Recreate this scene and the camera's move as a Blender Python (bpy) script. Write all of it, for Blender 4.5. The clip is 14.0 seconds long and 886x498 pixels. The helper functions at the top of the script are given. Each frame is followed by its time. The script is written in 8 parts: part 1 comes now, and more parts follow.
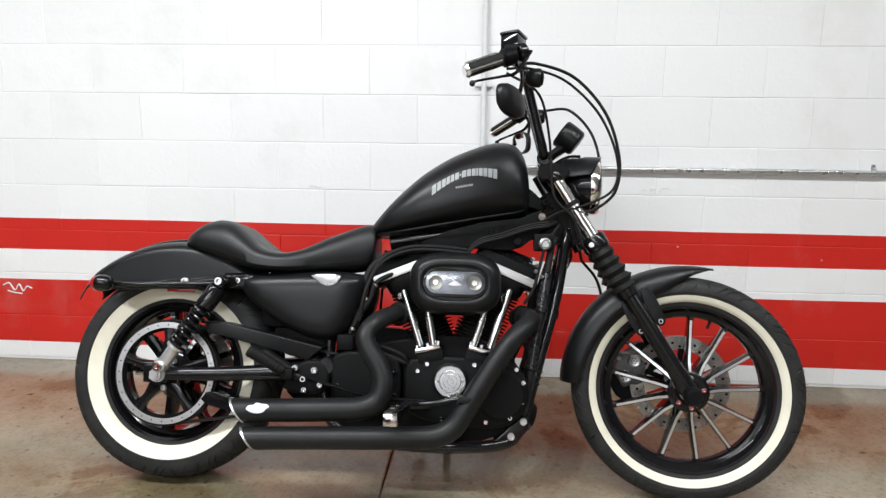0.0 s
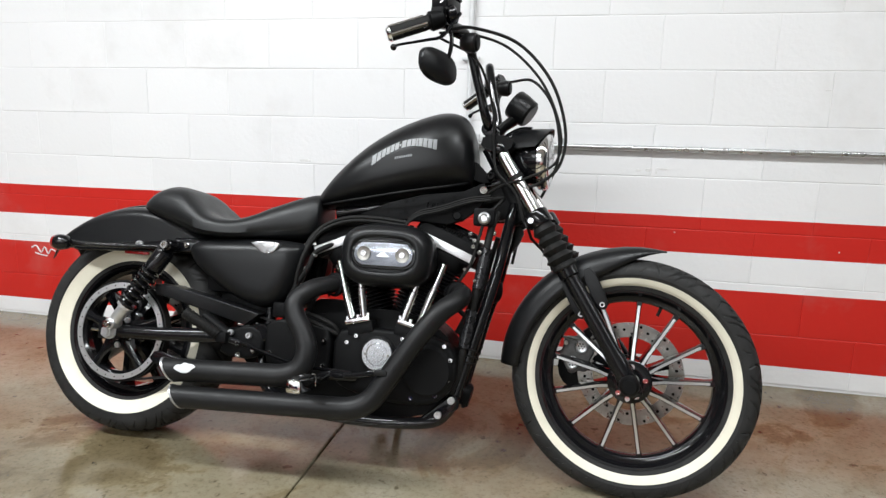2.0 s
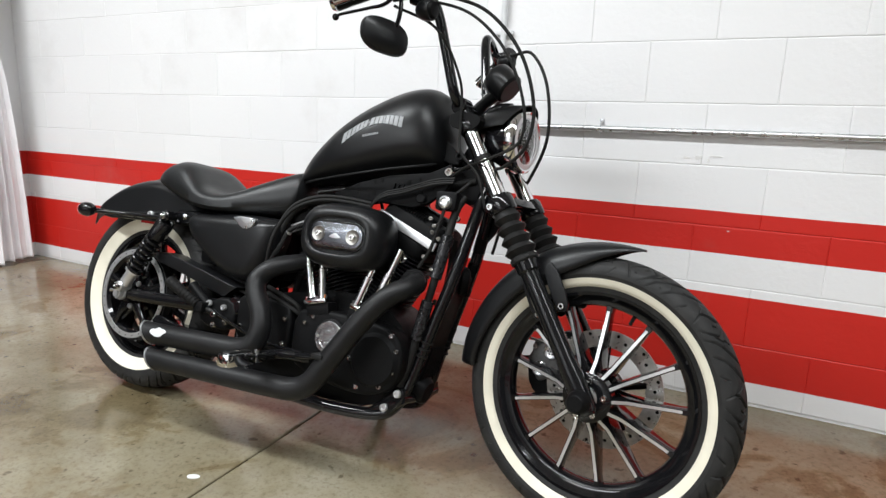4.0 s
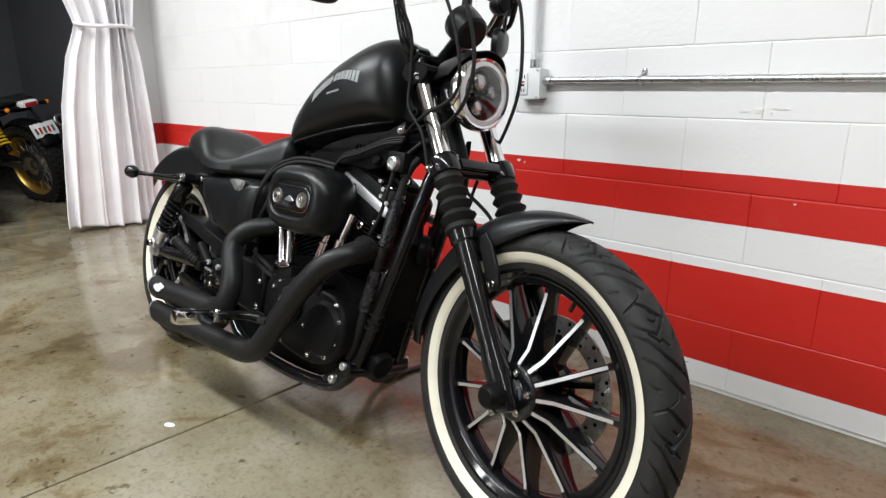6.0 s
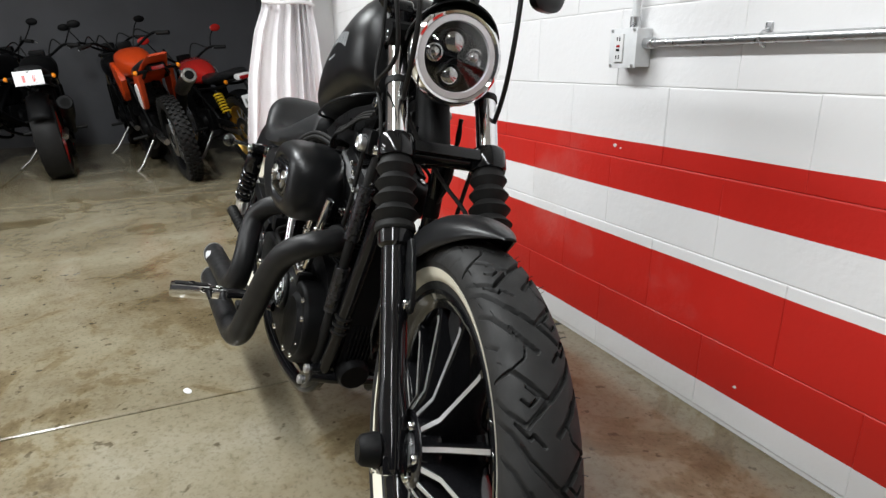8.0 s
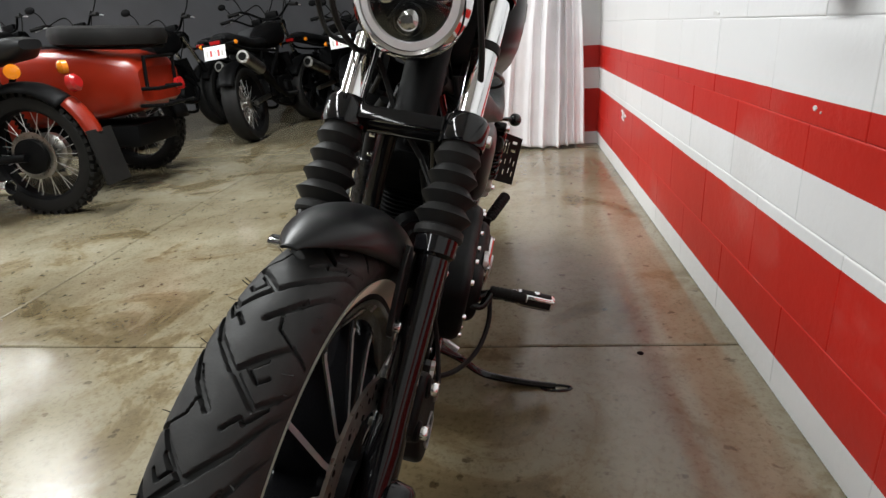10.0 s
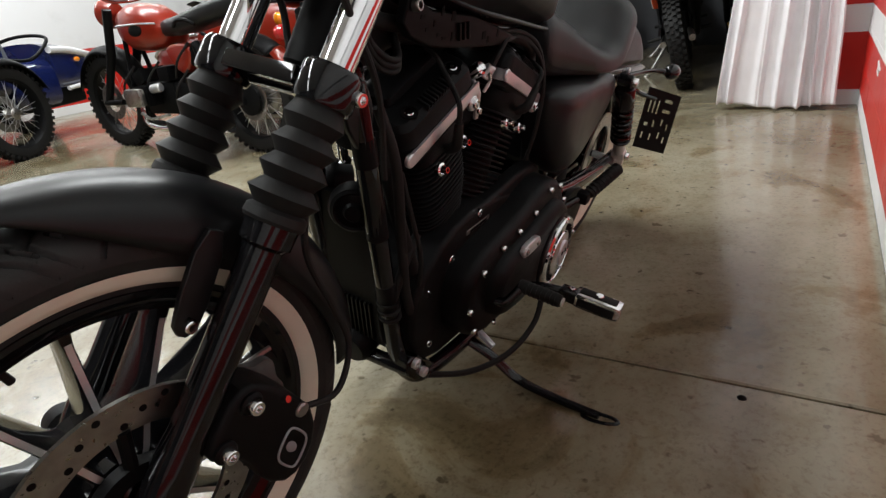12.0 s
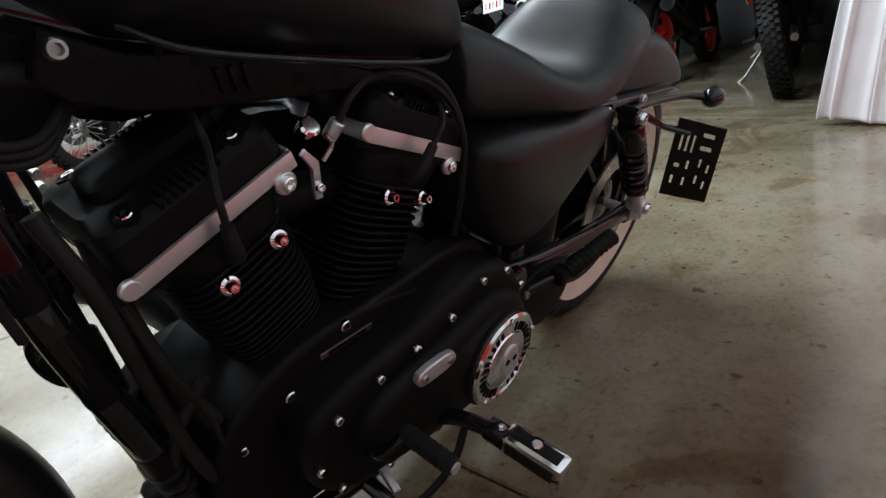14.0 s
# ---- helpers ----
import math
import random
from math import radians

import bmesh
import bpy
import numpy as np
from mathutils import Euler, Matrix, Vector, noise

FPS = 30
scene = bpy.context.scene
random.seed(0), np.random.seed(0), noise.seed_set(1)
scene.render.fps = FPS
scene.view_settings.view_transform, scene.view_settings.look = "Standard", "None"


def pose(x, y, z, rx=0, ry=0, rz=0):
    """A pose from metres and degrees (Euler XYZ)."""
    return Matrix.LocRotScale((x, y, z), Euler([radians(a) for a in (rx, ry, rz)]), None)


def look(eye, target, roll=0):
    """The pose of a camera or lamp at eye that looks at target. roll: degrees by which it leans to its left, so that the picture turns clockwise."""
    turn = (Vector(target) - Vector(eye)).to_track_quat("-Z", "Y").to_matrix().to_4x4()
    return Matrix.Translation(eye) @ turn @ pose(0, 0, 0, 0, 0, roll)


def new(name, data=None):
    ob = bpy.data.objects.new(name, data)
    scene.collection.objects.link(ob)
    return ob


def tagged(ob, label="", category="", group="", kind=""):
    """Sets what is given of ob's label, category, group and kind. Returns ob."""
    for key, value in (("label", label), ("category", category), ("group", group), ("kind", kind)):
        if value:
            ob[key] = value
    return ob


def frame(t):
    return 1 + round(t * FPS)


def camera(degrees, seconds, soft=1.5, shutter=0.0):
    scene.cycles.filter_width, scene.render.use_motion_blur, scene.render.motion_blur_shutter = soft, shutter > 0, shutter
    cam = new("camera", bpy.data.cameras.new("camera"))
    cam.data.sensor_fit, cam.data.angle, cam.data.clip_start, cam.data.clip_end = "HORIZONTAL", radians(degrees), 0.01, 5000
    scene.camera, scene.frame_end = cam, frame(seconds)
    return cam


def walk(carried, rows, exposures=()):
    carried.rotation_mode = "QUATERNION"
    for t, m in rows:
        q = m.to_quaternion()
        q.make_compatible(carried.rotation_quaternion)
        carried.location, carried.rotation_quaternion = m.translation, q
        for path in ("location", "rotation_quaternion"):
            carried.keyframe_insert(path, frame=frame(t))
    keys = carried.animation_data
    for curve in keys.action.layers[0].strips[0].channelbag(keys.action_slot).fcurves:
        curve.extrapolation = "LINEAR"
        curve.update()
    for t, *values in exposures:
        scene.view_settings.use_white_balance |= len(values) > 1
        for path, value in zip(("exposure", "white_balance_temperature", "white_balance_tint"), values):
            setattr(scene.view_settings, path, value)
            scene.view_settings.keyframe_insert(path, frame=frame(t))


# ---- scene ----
cam = camera(73.5, 14.0, soft=1.4)

PATH = [
    (0, (0.17, -1.773, 0.981), (0.049, 0.199, 0.666), 0.8),
    (0.5, (0.258, -1.749, 0.957), (0.084, 0.218, 0.642), 1.2),
    (1, (0.368, -1.719, 0.954), (0.097, 0.231, 0.598), 1.4),
    (1.5, (0.446, -1.7, 0.949), (0.127, 0.24, 0.578), 1.6),
    (2, (0.571, -1.684, 0.937), (0.189, 0.246, 0.579), 1.6),
    (4.5, (1.139, -1.337, 0.913), (0.137, 0.34, 0.485), 2.0),
    (5, (1.25, -1.255, 0.891), (0.119, 0.332, 0.438), 1.6),
    (5.5, (1.336, -1.115, 0.885), (0.116, 0.385, 0.375), 0.8),
    (6, (1.397, -0.992, 0.891), (0.081, 0.425, 0.379), 0.3),
    (6.5, (1.461, -0.842, 0.884), (0.02, 0.446, 0.368), 0.2),
    (7, (1.513, -0.691, 0.882), (-0.057, 0.416, 0.325), 1.2),
    (7.5, (1.507, -0.553, 0.878), (-0.139, 0.423, 0.298), 1.1),
    (10, (1.374, 0.211, 0.844), (-0.484, -0.035, 0.146), -3.7),
    (10.5, (1.301, 0.304, 0.836), (-0.48, -0.163, 0.054), -3.7),
    (11, (1.197, 0.438, 0.814), (-0.481, -0.323, 0.035), -4.6),
    (11.5, (1.123, 0.539, 0.797), (-0.443, -0.426, 0.012), -6.8),
    (12, (1.025, 0.585, 0.776), (-0.52, -0.422, 0.002), -6.4),
    (12.5, (0.881, 0.597, 0.772), (-0.599, -0.496, -0.011), -6.9),
    (13, (0.768, 0.628, 0.765), (-0.651, -0.54, -0.023), -7.1),
    (13.5, (0.617, 0.635, 0.772), (-0.787, -0.575, 0.021), -8.1),
    (14, (0.511, 0.648, 0.759), (-0.847, -0.622, 0.025), -8.3),
]
walk(cam, [(t, look(e, g, r)) for t, e, g, r in PATH], exposures=[(0, 0.05, 6520, 10), (4.5, 0.09, 6540, 10), (5.5, 0.14, 6580, 10), (7.5, 0.14, 6580, 10), (10, 0.10, 6660, 9), (12, 0.04, 6640, 9), (13, 0.02, 6400, 9), (14, -0.06, 6080, 8)])

# ---- world and lights ----
world = bpy.data.worlds.new("world")
scene.world = world
world.use_nodes = True
world.node_tree.nodes["Background"].inputs[0].default_value = (0.75, 0.8, 0.85, 1)
world.node_tree.nodes["Background"].inputs[1].default_value = 0.02


# ---- materials ----
def mat(name, color, rough=0.5, metal=0.0, coat=0.0, grain=0.0, gscale=400.0, vary=0.0, vscale=6.0, rvary=0.0, spec=0.5, bump2=0.0, b2scale=30.0):
    """Principled material with a fine grain bump, a slow colour drift and uneven gloss."""
    m = bpy.data.materials.new(name)
    m.use_nodes = True
    nt = m.node_tree
    p = nt.nodes["Principled BSDF"]
    p.inputs["Base Color"].default_value = (*color, 1)
    p.inputs["Roughness"].default_value = rough
    p.inputs["Metallic"].default_value = metal
    p.inputs["Coat Weight"].default_value = coat
    p.inputs["Coat Roughness"].default_value = 0.06
    p.inputs["Specular IOR Level"].default_value = spec
    if not (grain or vary or rvary or bump2):
        return m
    tc = nt.nodes.new("ShaderNodeTexCoord")
    def noise_node(scale, detail=3.0):
        n = nt.nodes.new("ShaderNodeTexNoise")
        n.inputs["Scale"].default_value = scale
        n.inputs["Detail"].default_value = detail
        nt.links.new(tc.outputs["Object"], n.inputs["Vector"])
        return n
    last = None
    for amount, scale, dist in ((bump2, b2scale, 0.004), (grain, gscale, 0.0006)):
        if amount:
            b = nt.nodes.new("ShaderNodeBump")
            b.inputs["Strength"].default_value = amount
            b.inputs["Distance"].default_value = dist
            nt.links.new(noise_node(scale).outputs["Fac"], b.inputs["Height"])
            if last:
                nt.links.new(last.outputs["Normal"], b.inputs["Normal"])
            last = b
    if last:
        nt.links.new(last.outputs["Normal"], p.inputs["Normal"])
    if vary:
        r = nt.nodes.new("ShaderNodeValToRGB")
        r.color_ramp.elements[0].position, r.color_ramp.elements[1].position = 0.3, 0.7
        r.color_ramp.elements[0].color = (*[c * (1 - vary) for c in color], 1)
        r.color_ramp.elements[1].color = (*[min(1, c * (1 + vary)) for c in color], 1)
        nt.links.new(noise_node(vscale, 6.0).outputs["Fac"], r.inputs[0])
        nt.links.new(r.outputs[0], p.inputs["Base Color"])
    if rvary:
        r = nt.nodes.new("ShaderNodeMapRange")
        r.inputs["From Min"].default_value, r.inputs["From Max"].default_value = 0.3, 0.7
        r.inputs["To Min"].default_value, r.inputs["To Max"].default_value = max(0.02, rough - rvary), rough + rvary
        nt.links.new(noise_node(vscale * 2.3, 5.0).outputs["Fac"], r.inputs[0])
        nt.links.new(r.outputs[0], p.inputs["Roughness"])
    return m


DENIM = mat("denim_black_paint", (0.0062, 0.0064, 0.007), 0.34, spec=0.27, grain=0.05, gscale=900, vary=0.12, rvary=0.05)
GLOSS = mat("gloss_black_paint", (0.006, 0.006, 0.0068), 0.09, coat=0.2, vary=0.1, rvary=0.03, spec=0.28)
WRINKLE = mat("wrinkle_black_paint", (0.0036, 0.0036, 0.0039), 0.5, spec=0.12, grain=0.35, gscale=1100, vary=0.2, rvary=0.08)
PIPE = mat("heatproof_black_coating", (0.008, 0.008, 0.0085), 0.45, spec=0.27, grain=0.2, gscale=700, vary=0.2, vscale=14, rvary=0.08)
RUBBER = mat("black_rubber", (0.010, 0.0097, 0.0094), 0.6, spec=0.2, grain=0.15, gscale=500, vary=0.2, rvary=0.08)
TYRE = mat("tyre_rubber", (0.018, 0.0177, 0.0175), 0.6, grain=0.3, gscale=350, vary=0.3, vscale=22, rvary=0.08, spec=0.28)
CREAM = mat("cream_whitewall_rubber", (0.74, 0.70, 0.58), 0.55, grain=0.1, vary=0.05, vscale=18)
CHROME = mat("polished_chrome", (0.80, 0.80, 0.81), 0.07, metal=1.0, rvary=0.03, vscale=20)
# Bright polished metal; the dark room it reflects is put into this base colour.
INSERT = mat("polished_insert_dark_reflection", (0.20, 0.21, 0.235), 0.16, metal=1.0, rvary=0.04, vary=0.15, vscale=40)
ALU = mat("brushed_aluminium", (0.66, 0.66, 0.67), 0.34, metal=0.8, grain=0.15, gscale=700, rvary=0.06, vscale=30)
POLISHED = mat("polished_insert_metal", (0.58, 0.59, 0.61), 0.22, metal=1.0, rvary=0.05, vary=0.1, vscale=40)
CALIPER = mat("dull_cast_caliper", (0.11, 0.108, 0.105), 0.45, metal=0.4, vary=0.3, vscale=50, grain=0.3)
STEEL = mat("worn_disc_steel", (0.34, 0.33, 0.31), 0.34, metal=1.0, vary=0.2, vscale=40, rvary=0.1)
VINYL = mat("black_seat_vinyl", (0.010, 0.0104, 0.011), 0.40, spec=0.30, grain=0.35, gscale=650, vary=0.12, rvary=0.05)
PLASTIC = mat("black_plastic", (0.0045, 0.0045, 0.0048), 0.45, spec=0.08, grain=0.15, gscale=600, vary=0.15, rvary=0.06)
# Near-black: paints the shade of holes, slots and mouths; also plain black parts.
DARK = mat("dark_hole_shade_and_black_parts", (0.004, 0.004, 0.004), 0.7, spec=0.08, vary=0.2)
DECAL = mat("silver_grey_decal", (0.27, 0.28, 0.29), 0.4, vary=0.12, vscale=60)
WHITE_DECAL = mat("white_decal", (0.58, 0.59, 0.60), 0.4)
RED_LENS = mat("red_plastic_lens", (0.35, 0.012, 0.012), 0.15, coat=0.4)
SCUFFED = mat("scuffed_black_sleeve", (0.022, 0.022, 0.024), 0.2, metal=0.3, vary=0.95, vscale=110, grain=0.4, gscale=300)
HALO = mat("frosted_halo_ring", (0.68, 0.66, 0.68), 0.3, coat=0.3)
MIRROR = mat("mirror_glass", (0.85, 0.86, 0.87), 0.02, metal=1.0)
GALV = mat("galvanised_conduit", (0.56, 0.57, 0.58), 0.3, metal=0.9, rvary=0.08, vary=0.1, vscale=15)
BOXGREY = mat("painted_metal_box", (0.70, 0.71, 0.72), 0.38, vary=0.06, vscale=30, grain=0.1)
CURTAIN = mat("white_curtain_fabric", (0.82, 0.80, 0.82), 0.85, grain=0.3, gscale=900, vary=0.05)
ORANGE = mat("orange_paint", (0.22, 0.014, 0.004), 0.28, coat=0.15, vary=0.08)
ORANGE_PLASTIC = mat("orange_plastic", (0.46, 0.042, 0.004), 0.38, vary=0.08)
BLUE = mat("dark_blue_paint", (0.005, 0.010, 0.062), 0.2, coat=0.5, vary=0.08)
RED = mat("red_paint", (0.48, 0.018, 0.014), 0.25, coat=0.5, vary=0.08)
YELLOW = mat("yellow_spring_paint", (0.70, 0.46, 0.02), 0.35, vary=0.1)
AMBER = mat("amber_lens", (0.75, 0.22, 0.01), 0.15, coat=0.4)
GOLD = mat("gold_rim", (0.45, 0.27, 0.06), 0.35, metal=0.8)
PLATE_WHITE = mat("white_plate", (0.72, 0.72, 0.72), 0.4, vary=0.05)
GREYSEAT = mat("grey_seat_vinyl", (0.10, 0.105, 0.11), 0.55, grain=0.3)
DARKWALL = mat("grey_wall_paint", (0.062, 0.063, 0.070), 0.7, grain=0.2, vary=0.1, vscale=2)
CEIL = mat("white_ceiling_paint", (0.72, 0.72, 0.72), 0.8, vary=0.05)
LENS = bpy.data.materials.new("clear_lens")
LENS.use_nodes = True
_p = LENS.node_tree.nodes["Principled BSDF"]
_p.inputs["Transmission Weight"].default_value, _p.inputs["Roughness"].default_value, _p.inputs["IOR"].default_value = 1.0, 0.02, 1.45


def striped_paint(name, drift):
    """Block wall paint: white, with two red bands at their heights; brush drips, scuffs and grime of its own."""
    m = bpy.data.materials.new(name)
    m.use_nodes = True
    nt = m.node_tree
    p = nt.nodes["Principled BSDF"]
    L = nt.links.new
    geo = nt.nodes.new("ShaderNodeNewGeometry")
    sep = nt.nodes.new("ShaderNodeSeparateXYZ")
    L(geo.outputs["Position"], sep.inputs[0])
    wob = nt.nodes.new("ShaderNodeTexNoise")
    wob.inputs["Scale"].default_value = 3.0
    L(geo.outputs["Position"], wob.inputs["Vector"])
    wz = nt.nodes.new("ShaderNodeMath")
    wz.operation = "MULTIPLY_ADD"
    wz.inputs[1].default_value = 0.005
    L(wob.outputs["Fac"], wz.inputs[0])
    L(sep.outputs["Z"], wz.inputs[2])
    ramp = nt.nodes.new("ShaderNodeValToRGB")
    ramp.color_ramp.interpolation = "CONSTANT"
    els = ramp.color_ramp.elements
    white, red = (0.82, 0.815, 0.82, 1), (0.56, 0.017, 0.011, 1)
    els[0].position, els[0].color = 0.0, white
    els[1].position, els[1].color = 0.0845, red
    for pos, c in ((0.3845, white), (0.5245, red), (0.6715, white)):
        e = els.new(pos)
        e.color = c
    L(wz.outputs[0], ramp.inputs[0])
    grime = nt.nodes.new("ShaderNodeTexNoise")
    grime.inputs["Scale"].default_value, grime.inputs["Detail"].default_value, grime.inputs["Roughness"].default_value = 2.2, 9.0, 0.62
    L(geo.outputs["Position"], grime.inputs["Vector"])
    gr = nt.nodes.new("ShaderNodeMapRange")
    gr.inputs["From Min"].default_value, gr.inputs["From Max"].default_value = 0.56, 0.78
    gr.inputs["To Min"].default_value, gr.inputs["To Max"].default_value = 0.0, 0.22
    L(grime.outputs["Fac"], gr.inputs[0])
    mix = nt.nodes.new("ShaderNodeMix")
    mix.data_type = "RGBA"
    mix.inputs[7].default_value = (0.42, 0.38, 0.34, 1)
    L(gr.outputs[0], mix.inputs[0])
    L(ramp.outputs[0], mix.inputs[6])
    info = nt.nodes.new("ShaderNodeObjectInfo")
    hv = nt.nodes.new("ShaderNodeMapRange")
    hv.inputs["To Min"].default_value, hv.inputs["To Max"].default_value = 1.0 - drift, 1.0
    L(info.outputs["Random"], hv.inputs[0])
    mul = nt.nodes.new("ShaderNodeMix")
    mul.data_type, mul.blend_type = "RGBA", "MULTIPLY"
    mul.inputs[0].default_value = 1.0
    L(mix.outputs[2], mul.inputs[6])
    L(hv.outputs[0], mul.inputs[7])
    L(mul.outputs[2], p.inputs["Base Color"])
    p.inputs["Roughness"].default_value = 0.42
    fine = nt.nodes.new("ShaderNodeTexNoise")
    fine.inputs["Scale"].default_value, fine.inputs["Detail"].default_value = 55.0, 8.0
    L(geo.outputs["Position"], fine.inputs["Vector"])
    coarse = nt.nodes.new("ShaderNodeTexNoise")
    coarse.inputs["Scale"].default_value, coarse.inputs["Detail"].default_value = 7.0, 4.0
    L(geo.outputs["Position"], coarse.inputs["Vector"])
    b1 = nt.nodes.new("ShaderNodeBump")
    b1.inputs["Strength"].default_value, b1.inputs["Distance"].default_value = 0.25, 0.012
    L(coarse.outputs["Fac"], b1.inputs["Height"])
    b2 = nt.nodes.new("ShaderNodeBump")
    b2.inputs["Strength"].default_value, b2.inputs["Distance"].default_value = 0.55, 0.003
    where = nt.nodes.new("ShaderNodeTexNoise")
    where.inputs["Scale"].default_value, where.inputs["Detail"].default_value = 2.6, 3.0
    L(geo.outputs["Position"], where.inputs["Vector"])
    mask = nt.nodes.new("ShaderNodeMapRange")
    mask.inputs["From Min"].default_value, mask.inputs["From Max"].default_value = 0.46, 0.66
    mask.inputs["To Min"].default_value, mask.inputs["To Max"].default_value = 0.25, 1.0
    L(where.outputs["Fac"], mask.inputs[0])
    pit = nt.nodes.new("ShaderNodeMath")
    pit.operation = "MULTIPLY"
    L(fine.outputs["Fac"], pit.inputs[0])
    L(mask.outputs[0], pit.inputs[1])
    L(pit.outputs[0], b2.inputs["Height"])
    L(b1.outputs["Normal"], b2.inputs["Normal"])
    L(b2.outputs["Normal"], p.inputs["Normal"])
    return m


WALLPAINT = striped_paint("striped_block_paint", 0.035)


def concrete():
    """Sealed, stained concrete: mottled tan and grey, darker damp patches, a half-gloss that comes and goes."""
    m = bpy.data.materials.new("sealed_stained_concrete")
    m.use_nodes = True
    nt = m.node_tree
    L = nt.links.new
    p = nt.nodes["Principled BSDF"]
    geo = nt.nodes.new("ShaderNodeNewGeometry")
    def nz(scale, detail, rough=0.55, dist=0.0):
        n = nt.nodes.new("ShaderNodeTexNoise")
        n.inputs["Scale"].default_value, n.inputs["Detail"].default_value = scale, detail
        n.inputs["Roughness"].default_value, n.inputs["Distortion"].default_value = rough, dist
        L(geo.outputs["Position"], n.inputs["Vector"])
        return n
    def ramp(src, stops):
        r = nt.nodes.new("ShaderNodeValToRGB")
        els = r.color_ramp.elements
        els[0].position, els[0].color = stops[0][0], (*stops[0][1], 1)
        els[1].position, els[1].color = stops[-1][0], (*stops[-1][1], 1)
        for pos, c in stops[1:-1]:
            els.new(pos).color = (*c, 1)
        L(src.outputs["Fac"], r.inputs[0])
        return r
    base = ramp(nz(1.3, 8, 0.6, 0.4), [(0.30, (0.138, 0.114, 0.070)), (0.45, (0.206, 0.178, 0.118)), (0.58, (0.264, 0.236, 0.166)), (0.72, (0.32, 0.296, 0.228))])
    patch = ramp(nz(1.9, 9, 0.62, 0.9), [(0.385, (0.50, 0.42, 0.29)), (0.425, (0.74, 0.66, 0.52)), (0.445, (0.96, 0.93, 0.88)), (0.50, (1, 1, 1))])
    mottle = ramp(nz(9.0, 9, 0.72, 0.3), [(0.34, (0.74, 0.69, 0.60)), (0.52, (1, 1, 1)), (0.70, (1.0, 1.0, 1.0))])
    spots = ramp(nz(26, 3, 0.5), [(0.29, (0.34, 0.31, 0.26)), (0.345, (1, 1, 1)), (0.9, (1, 1, 1))])
    speck = ramp(nz(70, 6, 0.75), [(0.30, (0.58, 0.55, 0.50)), (0.50, (1, 1, 1)), (0.8, (1.0, 1.0, 1.0))])
    last = base
    for layer, fac in ((patch, 0.75), (mottle, 0.7), (spots, 0.8), (speck, 0.9)):
        mx = nt.nodes.new("ShaderNodeMix")
        mx.data_type, mx.blend_type = "RGBA", "MULTIPLY"
        mx.inputs[0].default_value = fac
        L(last.outputs[2] if last is not base else base.outputs[0], mx.inputs[6])
        L(layer.outputs[0], mx.inputs[7])
        last = mx
    L(last.outputs[2], p.inputs["Base Color"])
    r = nt.nodes.new("ShaderNodeMapRange")
    r.inputs["From Min"].default_value, r.inputs["From Max"].default_value = 0.35, 0.68
    r.inputs["To Min"].default_value, r.inputs["To Max"].default_value = 0.10, 0.27
    L(nz(3.1, 7, 0.6).outputs["Fac"], r.inputs[0])
    L(r.outputs[0], p.inputs["Roughness"])
    p.inputs["Specular IOR Level"].default_value = 0.7
    b = nt.nodes.new("ShaderNodeBump")
    b.inputs["Strength"].default_value, b.inputs["Distance"].default_value = 0.12, 0.004
    L(nz(28, 6).outputs["Fac"], b.inputs["Height"])
    L(b.outputs["Normal"], p.inputs["Normal"])
    return m


CONCRETE = concrete()
JOINT = mat("dirty_joint_filler", (0.06, 0.05, 0.04), 0.9, vary=0.4, vscale=30)


